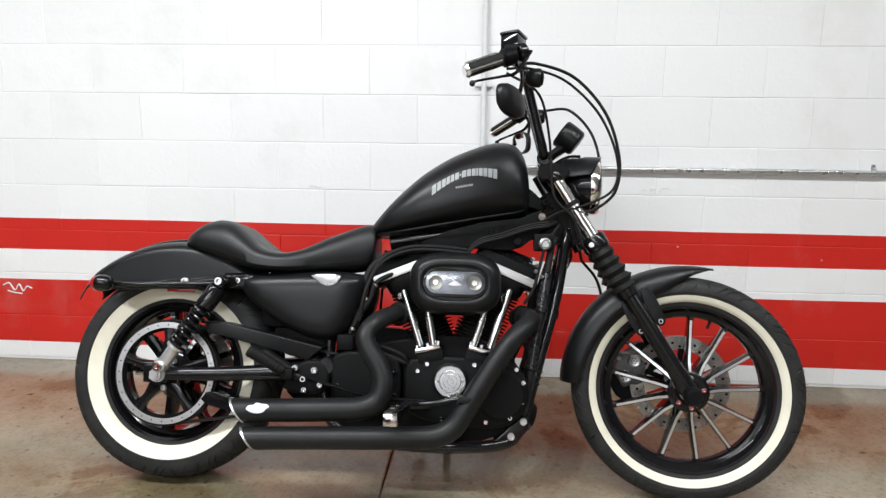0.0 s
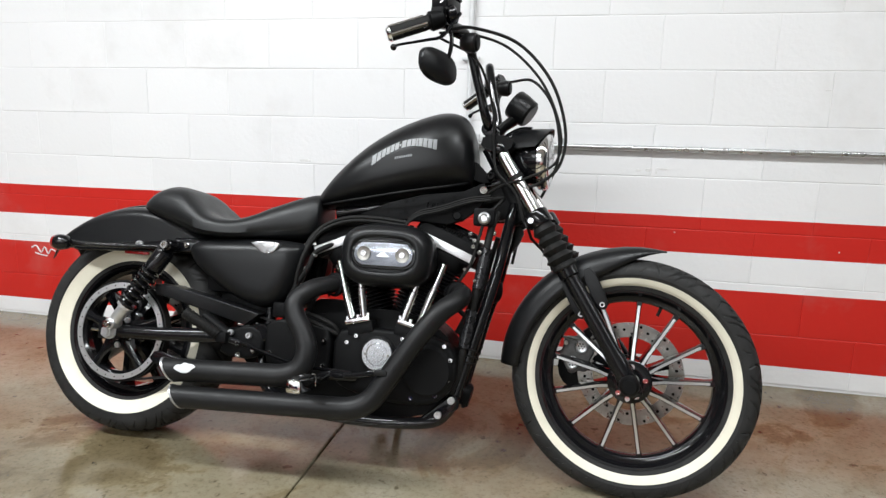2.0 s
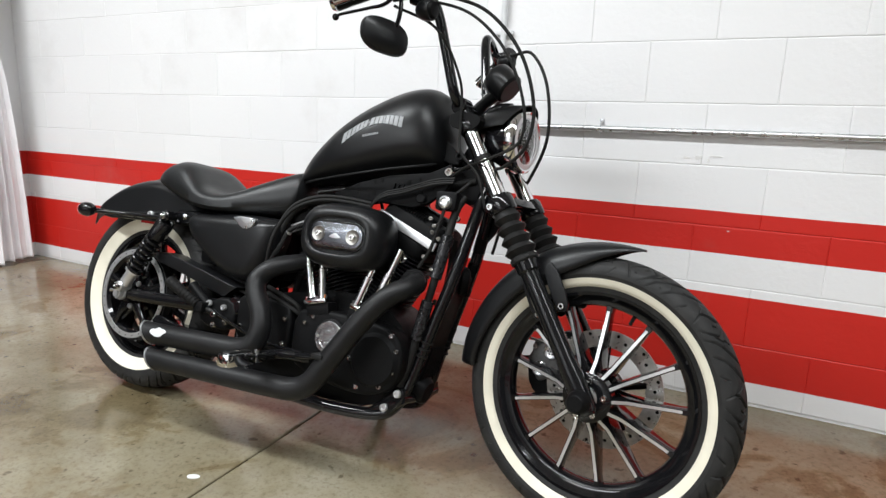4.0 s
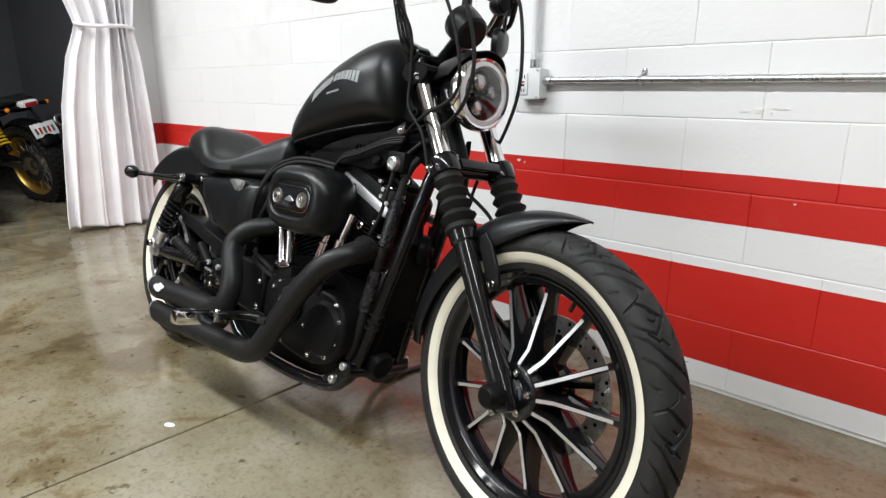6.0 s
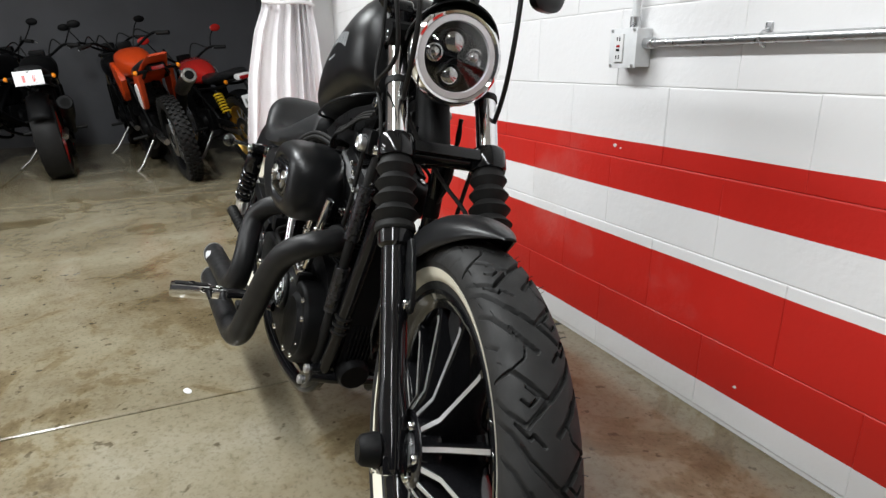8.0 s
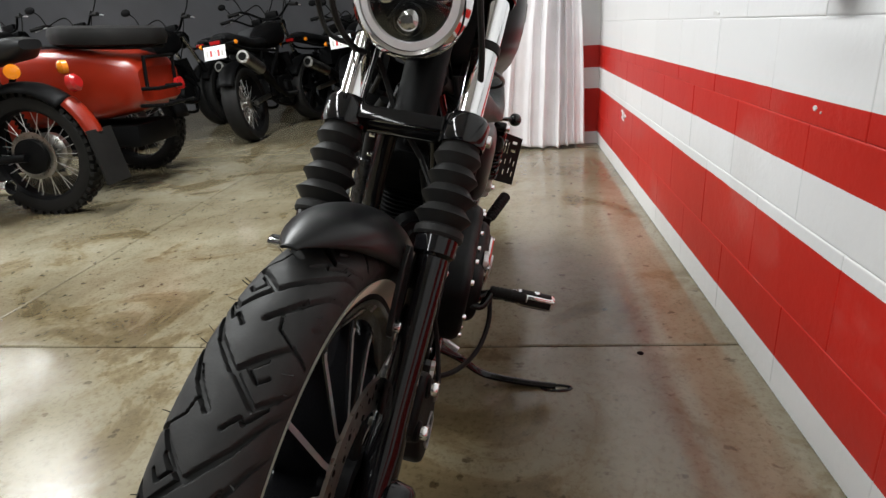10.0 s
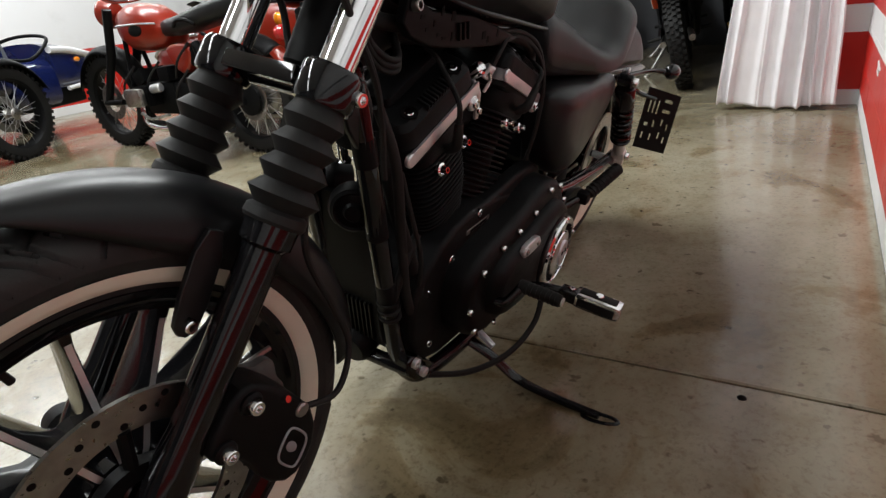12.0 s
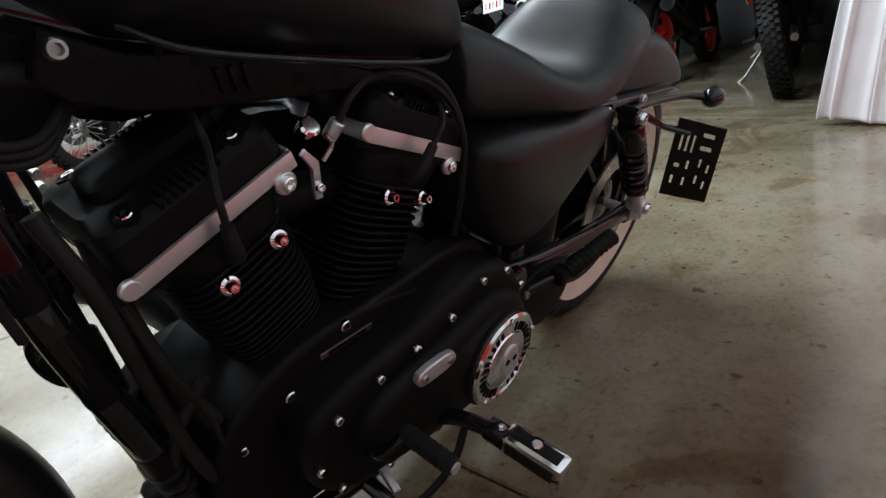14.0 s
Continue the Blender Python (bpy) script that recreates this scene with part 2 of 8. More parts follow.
# ---- shape helpers ----
class Shape:
    """Collects vertices and faces for one mesh."""

    def __init__(self):
        self.v, self.f = [], []

    def add(self, verts, faces):
        n = len(self.v)
        self.v += [tuple(p) for p in verts]
        self.f += [tuple(i + n for i in f) for f in faces]
        return self

    def rings(self, rings, cap=True, closed=True, loop=False):
        """Skin over rings of points, all of one count."""
        k = len(rings[0])
        verts = [p for r in rings for p in r]
        faces = []
        m = len(rings)
        for i in range(m if loop else m - 1):
            a, b = i * k, ((i + 1) % m) * k
            for j in range(k if closed else k - 1):
                j2 = (j + 1) % k
                faces.append((a + j, a + j2, b + j2, b + j))
        if cap and not loop:
            faces.append(tuple(reversed(range(k))))
            faces.append(tuple((m - 1) * k + j for j in range(k)))
        return self.add(verts, faces)

    def lathe(self, profile, origin=(0, 0, 0), axis=(0, 1, 0), seg=48, loop=False, arc=None):
        """Turn (radius, along) pairs round an axis."""
        a = Vector(axis).normalized()
        s = Vector((0, 0, 1)) if abs(a.z) < 0.9 else Vector((1, 0, 0))
        e1 = (s - a * s.dot(a)).normalized()
        e2 = a.cross(e1)
        o = Vector(origin)
        rings = []
        for i in range(seg):
            t = 2 * math.pi * i / seg
            d = e1 * math.cos(t) + e2 * math.sin(t)
            rings.append([o + a * z + d * r for r, z in profile])
        return self.rings(rings, cap=False, closed=loop, loop=True)

    def rod(self, p0, p1, r0, r1=None, seg=16, bevel=0.0):
        p0, p1 = Vector(p0), Vector(p1)
        r1 = r0 if r1 is None else r1
        h = (p1 - p0).length
        b = min(bevel, h / 3, r0 / 2 + 1e-6, r1 / 2 + 1e-6)
        prof = [(0.0, 0), (r0 - b, 0), (r0, b), (r1, h - b), (r1 - b, h), (0.0, h)] if b else [(0.0, 0), (r0, 0), (r1, h), (0.0, h)]
        return self.lathe(prof, p0, p1 - p0, seg)

    def tube(self, pts, r, seg=12, steps=6, smooth=True, flat=None):
        """A pipe along points; r: one radius or one a point; flat: squash across the path."""
        pts = [Vector(p) for p in pts]
        rad = list(r) if isinstance(r, (list, tuple)) else [r] * len(pts)
        if smooth and len(pts) > 2:
            out, rr = [], []
            for i in range(len(pts) - 1):
                a, b = pts[i], pts[i + 1]
                p = pts[i - 1] if i else a * 2 - b
                n = pts[i + 2] if i + 2 < len(pts) else b * 2 - a
                for k in range(steps):
                    t = k / steps
                    out.append(0.5 * (2 * a + (b - p) * t + (2 * p - 5 * a + 4 * b - n) * t * t + (3 * a - p - 3 * b + n) * t ** 3))
                    rr.append(rad[i] * (1 - t) + rad[i + 1] * t)
            out.append(pts[-1])
            rr.append(rad[-1])
            pts, rad = out, rr
        rings = []
        up = None
        for i, p in enumerate(pts):
            d = (pts[min(i + 1, len(pts) - 1)] - pts[max(i - 1, 0)]).normalized()
            if up is None:
                up = Vector((0, 0, 1)) if abs(d.z) < 0.9 else Vector((1, 0, 0))
            up = (up - d * up.dot(d)).normalized()
            side = d.cross(up)
            w = flat or 1.0
            rings.append([p + (up * math.cos(t) * w + side * math.sin(t)) * rad[i] for t in [2 * math.pi * j / seg for j in range(seg)]])
        return self.rings(rings)

    def box(self, center, size, m=None, bevel=0.0):
        bm = bmesh.new()
        bmesh.ops.create_cube(bm, size=1.0, matrix=Matrix.Diagonal((*size, 1)))
        if bevel:
            bmesh.ops.bevel(bm, geom=bm.edges[:], offset=bevel, segments=2, affect="EDGES", profile=0.6)
        t = Matrix.Translation(center) @ (m or Matrix())
        bm.verts.index_update()
        self.add([t @ v.co for v in bm.verts], [[v.index for v in f.verts] for f in bm.faces])
        bm.free()
        return self

    def plate(self, outline, v0, v1, bevel=0.004, rounds=1, bulge=0.0):
        """A slab: an outline in (x, z), from y=v0 to y=v1, with its edges rounded."""
        pts = outline
        for _ in range(rounds):
            nxt = []
            for i in range(len(pts)):
                a, b = pts[i], pts[(i + 1) % len(pts)]
                nxt += [(a[0] * 0.75 + b[0] * 0.25, a[1] * 0.75 + b[1] * 0.25), (a[0] * 0.25 + b[0] * 0.75, a[1] * 0.25 + b[1] * 0.75)]
            pts = nxt
        n = len(pts)
        area = sum(pts[i][0] * pts[(i + 1) % n][1] - pts[(i + 1) % n][0] * pts[i][1] for i in range(n))
        sg = 1 if area > 0 else -1
        def inset(d):
            out = []
            for i in range(n):
                a, b = pts[i - 1], pts[(i + 1) % n]
                t = Vector((b[0] - a[0], b[1] - a[1])).normalized()
                out.append((pts[i][0] - t.y * d * sg, pts[i][1] + t.x * d * sg))
            return out
        s = 1 if v1 > v0 else -1
        levels = [(0.0, v0)]
        for k in range(1, 6):
            ang = k / 5 * math.pi / 2
            levels.append((bevel * (1 - math.cos(ang)), v1 - s * bevel * (1 - math.sin(ang))))
        levels.insert(1, (0.0, v1 - s * bevel))
        rings = [[(x, y, z) for x, z in inset(d)] for d, y in levels]
        self.rings(rings, cap=True)
        if bulge:
            c = (sum(q[0] for q in pts) / n, v1 + s * bulge, sum(q[1] for q in pts) / n)
            self.f.pop()
            base = len(self.v) - n
            last = rings[-1]
            prev = base
            for k in (0.25, 0.55, 0.8):
                ring = [(p[0] * (1 - k) + c[0] * k, v1 + s * bulge * math.sin(k * math.pi / 2), p[2] * (1 - k) + c[2] * k) for p in last]
                st = len(self.v)
                self.v += ring
                self.f += [(prev + j, prev + (j + 1) % n, st + (j + 1) % n, st + j) for j in range(n)]
                prev = st
            self.v.append(c)
            ci = len(self.v) - 1
            self.f += [(prev + j, prev + (j + 1) % n, ci) for j in range(n)]
        return self

    def ball(self, center, radii, m=None, nu=16, nv=10):
        rx, ry, rz = radii if isinstance(radii, (tuple, list)) else (radii,) * 3
        t = Matrix.Translation(center) @ (m or Matrix())
        rings = []
        for i in range(nv + 1):
            a = -math.pi / 2 + math.pi * i / nv
            c = max(math.cos(a), 1e-3)
            rings.append([t @ Vector((rx * c * math.cos(b), ry * c * math.sin(b), rz * math.sin(a))) for b in [2 * math.pi * j / nu for j in range(nu)]])
        return self.rings(rings)

    def moved(self, m):
        self.v = [tuple(m @ Vector(p)) for p in self.v]
        return self


def part(name, shape, material, parent=None, label="", m=None, sharp=38.0):
    """Link a shape as one mesh object under a thing or a part."""
    me = bpy.data.meshes.new(name)
    me.from_pydata([tuple(p) for p in shape.v], [], shape.f)
    bm = bmesh.new()
    bm.from_mesh(me)
    bmesh.ops.remove_doubles(bm, verts=bm.verts[:], dist=1e-5)
    bmesh.ops.recalc_face_normals(bm, faces=bm.faces[:])
    bm.to_mesh(me)
    bm.free()
    me.polygons.foreach_set("use_smooth", [True] * len(me.polygons))
    me.set_sharp_from_angle(angle=radians(sharp))
    me.materials.append(material)
    ob = new(name, me)
    if parent:
        ob.parent = parent
    if m is not None:
        ob.matrix_basis = m
    if label:
        ob["label"] = label
    return ob


def shared(name, data, parent, m, label=""):
    """Another object on the same mesh."""
    ob = new(name, data)
    ob.parent = parent
    ob.matrix_basis = m
    if label:
        ob["label"] = label
    return ob


def superring(cx, cy, cz, hy, up, dn, n=28, e=2.5, x=None):
    """A closed ring in a plane of constant x: half width hy, rising up and dropping dn from its centre height."""
    out = []
    for j in range(n):
        t = 2 * math.pi * j / n
        c, s = math.cos(t), math.sin(t)
        y = hy * math.copysign(abs(c) ** (2 / e), c)
        z = (up if s > 0 else dn) * math.copysign(abs(s) ** (2 / e), s)
        out.append((cx, cy + y, cz + z))
    return out


def bolt(parent, at, axis, r=0.006, h=0.006, name="bolt", material=None):
    """A socket-head bolt with a hollow in its head."""
    s = Shape().lathe([(0, h * 0.35), (r * 0.5, h * 0.35), (r * 0.55, h), (r * 0.85, h), (r, h * 0.8), (r, 0), (0, 0)], at, axis, 12)
    return part(name, s, material or CHROME, parent)


# ---- the room ----
CEIL_Z = 3.05


def structure(name, shape, material, label, category="wall"):
    return tagged(part(name, shape, material), label, category, kind="structure")


def slab_wall(name, x0, x1, y0, y1, z0, z1, material, label):
    return structure(name, Shape().box(((x0 + x1) / 2, (y0 + y1) / 2, (z0 + z1) / 2), (x1 - x0, y1 - y0, z1 - z0)), material, label)


wall_north = slab_wall("wall_north", -3.0, 5.2, 0.803, 1.02, -0.3, CEIL_Z, WALLPAINT, "white painted block wall with two red bands")
slab_wall("wall_north_back", -6.6, -3.152, 0.80, 1.02, -0.3, CEIL_Z, DARKWALL, "plain grey painted wall of the storage end")
wall_return = slab_wall("wall_return", -3.15, -3.002, 0.66, 1.02, -0.3, CEIL_Z, WALLPAINT, "short block return wall with red bands")
slab_wall("wall_west", -6.8, -6.602, -6.95, 1.02, -0.3, CEIL_Z, DARKWALL, "plain grey painted end wall")
slab_wall("wall_east", 5.202, 5.4, -6.95, 1.02, -0.3, CEIL_Z, DARKWALL, "plain grey painted wall")
wall_south = slab_wall("wall_south", -6.6, 5.2, -6.95, -6.75, -0.3, CEIL_Z, WALLPAINT, "white wall with red bands across the showroom")
tagged(part("ceiling", Shape().box((-0.7, -3.6, CEIL_Z + 0.1), (12.4, 9.3, 0.2)), CEIL), "plain white painted ceiling", "ceiling", kind="structure")

# floor: sealed slabs with open joints over a dark bed
floor_ob = structure("floor", Shape().box((-0.7, -3.7, -0.2), (12.4, 9.4, 0.2)), JOINT, "stained sealed concrete floor with saw-cut joints", "floor")


def floor_slab(x0, x1, y0, y1):
    def top(y):
        return -0.012 * min(1.0, max(0.0, (0.8 - y) / 0.93))
    g, b = 0.0028, 0.005
    x0, x1, y0, y1 = x0 + g, x1 - g, y0 + g, y1 - g
    ys = sorted({y0, y0 + b, y1 - b, y1} | {y for y in (-0.13,) if y0 + b < y < y1 - b})
    xs = [x0, x0 + b, x1 - b, x1]
    s = Shape()
    verts, faces = [], []
    for i, x in enumerate(xs):
        for j, y in enumerate(ys):
            edge = i in (0, 3) or j in (0, len(ys) - 1)
            verts.append((x, y, top(y) - (0.003 if edge else 0)))
    k = len(ys)
    for i in range(3):
        for j in range(k - 1):
            faces.append((i * k + j, (i + 1) * k + j, (i + 1) * k + j + 1, i * k + j + 1))
    rim = [j for j in range(k)] + [i * k + k - 1 for i in range(1, 4)] + [3 * k + j for j in range(k - 2, -1, -1)] + [i * k for i in (2, 1)]
    n = len(verts)
    verts += [(verts[i][0], verts[i][1], -0.06) for i in rim]
    m = len(rim)
    faces += [(rim[i], rim[(i + 1) % m], n + (i + 1) % m, n + i) for i in range(m)]
    s.add(verts, faces)
    part("slab", s, CONCRETE, floor_ob, sharp=0.02)


for xa, xb in ((-6.6, -3.1), (-3.1, -0.105), (-0.105, 2.9), (2.9, 5.2)):
    for ya, yb in ((-6.75, -4.6), (-4.6, -1.58), (-1.58, 0.805)):
        floor_slab(xa, xb, ya, yb)


# fluorescent fixtures
def ceiling_light(x, y, watts):
    e = tagged(new("ceiling_light"), "long white fluorescent strip fixture on the ceiling", "ceiling light", "ceiling lights")
    e.location = (x, y, CEIL_Z)
    part("housing", Shape().box((0, 0, -0.035), (2.42, 0.30, 0.07), bevel=0.008), CEIL, e)
    for side in (-1, 1):
        part("end_cap", Shape().box((side * 1.217, 0, -0.04), (0.012, 0.31, 0.085), bevel=0.004), BOXGREY, e)
    la = bpy.data.lights.new("tube_glow", "AREA")
    la.shape, la.size, la.size_y, la.energy, la.color = "RECTANGLE", 2.36, 0.25, watts, (0.93, 0.975, 1.0)
    lo = new("tube_glow", la)
    lo.parent = e
    lo.location = (0, 0, -0.075)
    return e


for lx, ly, w in ((-1.6, -1.4, 115.0), (1.1, -1.4, 75.0), (3.8, -1.4, 35.0), (-1.65, -4.05, 84.0), (-1.2, -6.0, 84.0), (-4.2, -6.1, 40.0)):
    ceiling_light(lx, ly, w)

# conduit, box and outlet
conduit = tagged(new("conduit"), "galvanised steel conduit running along the block wall", "conduit")
conduit.location = (0, 0.8, 0)
part("pipe", Shape().tube([(0.225, -0.022, 0.931), (5.1, -0.022, 0.926)], 0.0105, 12, smooth=False), GALV, conduit)
part("riser", Shape().tube([(0.175, -0.022, 0.985), (0.175, -0.022, CEIL_Z)], 0.0115, 12, smooth=False), BOXGREY, conduit)
for cx in (0.565, 1.78, 3.2):
    s = Shape().tube([(cx, -0.001, 0.950), (cx, -0.018, 0.946), (cx, -0.034, 0.931), (cx, -0.020, 0.917), (cx, -0.008, 0.914)], 0.0028, 8)
    s.box((cx, -0.003, 0.954), (0.016, 0.006, 0.020), bevel=0.002)
    part("clamp", s, GALV, conduit)
for cz in (1.27, 2.4):
    part("strap", Shape().box((0.175, -0.012, cz), (0.07, 0.024, 0.016), bevel=0.003), BOXGREY, conduit)
part("coupling", Shape().rod((0.215, -0.022, 0.931), (0.252, -0.022, 0.931), 0.0145, seg=12, bevel=0.002), GALV, conduit)
part("coupling", Shape().rod((0.175, -0.022, 0.970), (0.175, -0.022, 1.000), 0.0145, seg=12, bevel=0.002), GALV, conduit)

outlet = tagged(new("outlet_box"), "grey metal outlet box with a white safety socket on the wall", "outlet")
outlet.location = (0.171, 0.8, 0.920)
part("box", Shape().box((0, -0.026, 0), (0.100, 0.05, 0.098), bevel=0.004), BOXGREY, outlet)
part("cover_plate", Shape().box((0, -0.053, 0), (0.104, 0.005, 0.102), bevel=0.002), BOXGREY, outlet)
socket_face = part("socket_face", Shape().box((-0.012, -0.0575, 0), (0.034, 0.006, 0.072), bevel=0.002), PLATE_WHITE, outlet)
for sz in (-0.023, 0.023):
    part("socket_slot", Shape().box((-0.017, -0.0605, sz), (0.003, 0.002, 0.009)).box((-0.007, -0.0605, sz), (0.003, 0.002, 0.011)), DARK, socket_face)
part("test_button", Shape().box((-0.012, -0.061, 0.005), (0.012, 0.003, 0.006), bevel=0.001), RED_LENS, socket_face)
part("reset_button", Shape().box((-0.012, -0.061, -0.005), (0.012, 0.003, 0.006), bevel=0.001), DARK, socket_face)
for sx, sz in ((0.042, 0.045), (0.042, -0.045), (-0.042, 0.045), (-0.042, -0.045)):
    part("screw", Shape().rod((sx, -0.055, sz), (sx, -0.059, sz), 0.004, seg=8), GALV, outlet)


# curtain, tied back
def curtain():
    e = tagged(new("curtain"), "white pleated cloth curtain tied back at the wall end", "curtain")
    e.location = (-2.87, 0.405, -0.006)
    prof = [(0.022, 0.60, 0.0), (0.10, 0.595, 0.0), (0.4, 0.56, 0.01), (0.8, 0.50, 0.02), (1.1, 0.41, 0.04), (1.24, 0.33, 0.055), (1.285, 0.31, 0.057), (1.33, 0.33, 0.055), (1.5, 0.41, 0.04), (1.8, 0.52, 0.02), (2.3, 0.60, 0.0), (2.75, 0.62, 0.0)]
    n = 180
    zs = []
    for i in range(len(prof) - 1):
        for k in range(5):
            t = k / 5
            zs.append([prof[i][j] * (1 - t) + prof[i + 1][j] * t for j in range(3)])
    zs.append(prof[-1])
    rings = []
    for z, w, c in zs:
        row = []
        pinch = w / 0.6
        for j in range(n):
            s = j / (n - 1)
            ph = 2 * math.pi * (7.0 * s + 0.50 * math.sin(6.3 * s + 1) + 0.16 * math.sin(15.0 * s + 0.8 * z))
            amp = 0.026 + 0.018 * math.sin(9 * s + 2 + 0.5 * z) + 0.012 * (1 - pinch)
            x = amp * math.sin(ph + 0.25 * math.sin(z * 2.3 + 4 * s)) + 0.012 * math.sin(3 * ph + z) * 0.4 - 0.05 * (0.5 - s)
            y = c + (s - 0.5) * w + 0.012 * math.cos(ph)
            zz = z + (0.012 * math.sin(7 * s + 1) if z < 0.05 else 0)
            row.append((x, y, zz))
        rings.append(row)
    cloth = part("cloth", Shape().rings(rings, cap=False, closed=False), CURTAIN, e, sharp=180)
    so = cloth.modifiers.new("thickness", "SOLIDIFY")
    so.thickness = 0.003
    tie = []
    for k in range(41):
        a = 2 * math.pi * k / 40
        tie.append((0.062 * math.cos(a) * 1.05, 0.057 + 0.166 * math.sin(a), 1.285 + 0.006 * math.sin(3 * a)))
    part("tie_band", Shape().tube(tie, 0.012, 8, smooth=False), CURTAIN, e)
    part("rod", Shape().tube([(0, -0.9, 2.76), (0, 0.6, 2.76)], 0.014, 10, smooth=False), GALV, e)
    for k in range(9):
        part("ring", Shape().lathe([(0.022 + 0.003 * math.cos(a), 0.003 * math.sin(a)) for a in [2 * math.pi * q / 6 for q in range(6)]], (0, -0.29 + 0.0725 * k, 2.757), (0, 1, 0), 14, loop=True), GALV, e)
    return e


curtain()

# small things on the floor
debris = tagged(part("paper_scrap", Shape().plate([(-0.018, -0.006), (-0.004, -0.011), (0.015, -0.007), (0.019, 0.004), (0.004, 0.010), (-0.014, 0.007)], -0.0008, 0.0008, 0.0004, 1), PLATE_WHITE), "small white torn scrap lying on the floor", "litter")
debris.matrix_basis = pose(-0.163, -0.43, -0.0108, 90, 0, 25)
pebble = tagged(part("floor_plug", Shape().lathe([(0, 0.004), (0.006, 0.0035), (0.009, 0.001), (0.009, 0), (0, 0)], (0, 0, 0), (0, 0, 1), 12), DARK), "small dark plug set in the concrete floor", "plug")
pebble.location = (-0.06, 0.535, -0.0035)


# ---- the black cruiser ----
LEAN = 14.5
bike = tagged(new("motorcycle"), "matte black cruiser motorcycle with whitewall tyres leaning on its side stand", "motorcycle")
bike.matrix_basis = pose(0.015, -0.13, -0.012, -LEAN, 0, 0)
FW, RW = Vector((0.769, 0, 0.3300)), Vector((-0.766, 0, 0.3265))
RAKE = radians(30.3)
UPF = Vector((-math.sin(RAKE), 0, math.cos(RAKE)))
FWD = Vector((math.cos(RAKE), 0, math.sin(RAKE)))
STEER_TURN = -7.8
HEAD = FW - FWD * 0.062
STEER = Matrix.Translation((0.001, -0.006, -0.002)) @ Matrix.Translation(HEAD) @ Matrix.Rotation(radians(STEER_TURN), 4, UPF) @ Matrix.Translation(-HEAD)


def fk(f, v, s):
    """A place on the fork: ahead of the fork line, to the left, up along it from the axle."""
    return FW + FWD * f + Vector((0, v, 0)) + UPF * s


# -- tyres with real tread grooves
def tread_tyre(name, centre, R, half, bead, n_around, n_across, pitch, segs, depth, parent, width, flip=1, square=0.80):
    """Half-round carcass turned on y, its crown cut by repeated grooves given as (s0, q0, s1, q1, w) in metres on the unrolled crown."""
    prof = []
    for k in range(n_across):
        a = math.pi * (k / (n_across - 1) - 0.5)
        q = half * math.sin(a)
        r = R - (1 - max(0.0, math.cos(a)) ** square) * width
        prof.append((q, r))
    reps = max(1, round(2 * math.pi * R / pitch))
    pitch = 2 * math.pi * R / reps
    th = np.arange(n_around) * 2 * math.pi / n_around
    q = np.array([p[0] for p in prof])
    rr = np.array([p[1] for p in prof])
    arc = np.concatenate([[0], np.cumsum(np.hypot(np.diff(q), np.diff(rr)))])
    arc -= arc[-1] / 2
    S, A = np.meshgrid(th * R, arc, indexing="ij")
    S = S % pitch
    cut = np.zeros_like(S)
    for s0, a0, s1, a1, w in segs:
        for side in (1, -1):
            for off in (-1, 0, 1):
                sx0 = s0 + (0.5 * pitch if side < 0 else 0) + off * pitch
                sx1 = s1 + (0.5 * pitch if side < 0 else 0) + off * pitch
                ax0, ax1 = a0 * side, a1 * side
                dx, dy = sx1 - sx0, ax1 - ax0
                t = np.clip(((S - sx0) * dx + (A - ax0) * dy) / (dx * dx + dy * dy), 0, 1)
                d = np.hypot(S - sx0 - t * dx, A - ax0 - t * dy)
                cut = np.maximum(cut, np.clip((w / 2 - d) / 0.0011 + 0.5, 0, 1))
    Rm = rr[None, :] - cut * depth
    Q = np.broadcast_to(q[None, :], Rm.shape)
    X = centre.x + np.cos(flip * th)[:, None] * Rm
    Z = centre.z + np.sin(flip * th)[:, None] * Rm
    Y = centre.y + Q
    verts = np.stack([X, Y, Z], -1).reshape(-1, 3)
    idx = np.arange(n_around * n_across).reshape(n_around, n_across)
    nx = np.roll(idx, -1, 0)
    faces = np.stack([idx[:, :-1], nx[:, :-1], nx[:, 1:], idx[:, 1:]], -1).reshape(-1, 4)
    me = bpy.data.meshes.new(name)
    me.from_pydata(verts.tolist(), [], faces.tolist())
    me.polygons.foreach_set("use_smooth", [True] * len(me.polygons))
    me.set_sharp_from_angle(angle=radians(42))
    me.materials.append(TYRE)
    ob = new(name, me)
    ob.parent = parent
    return ob


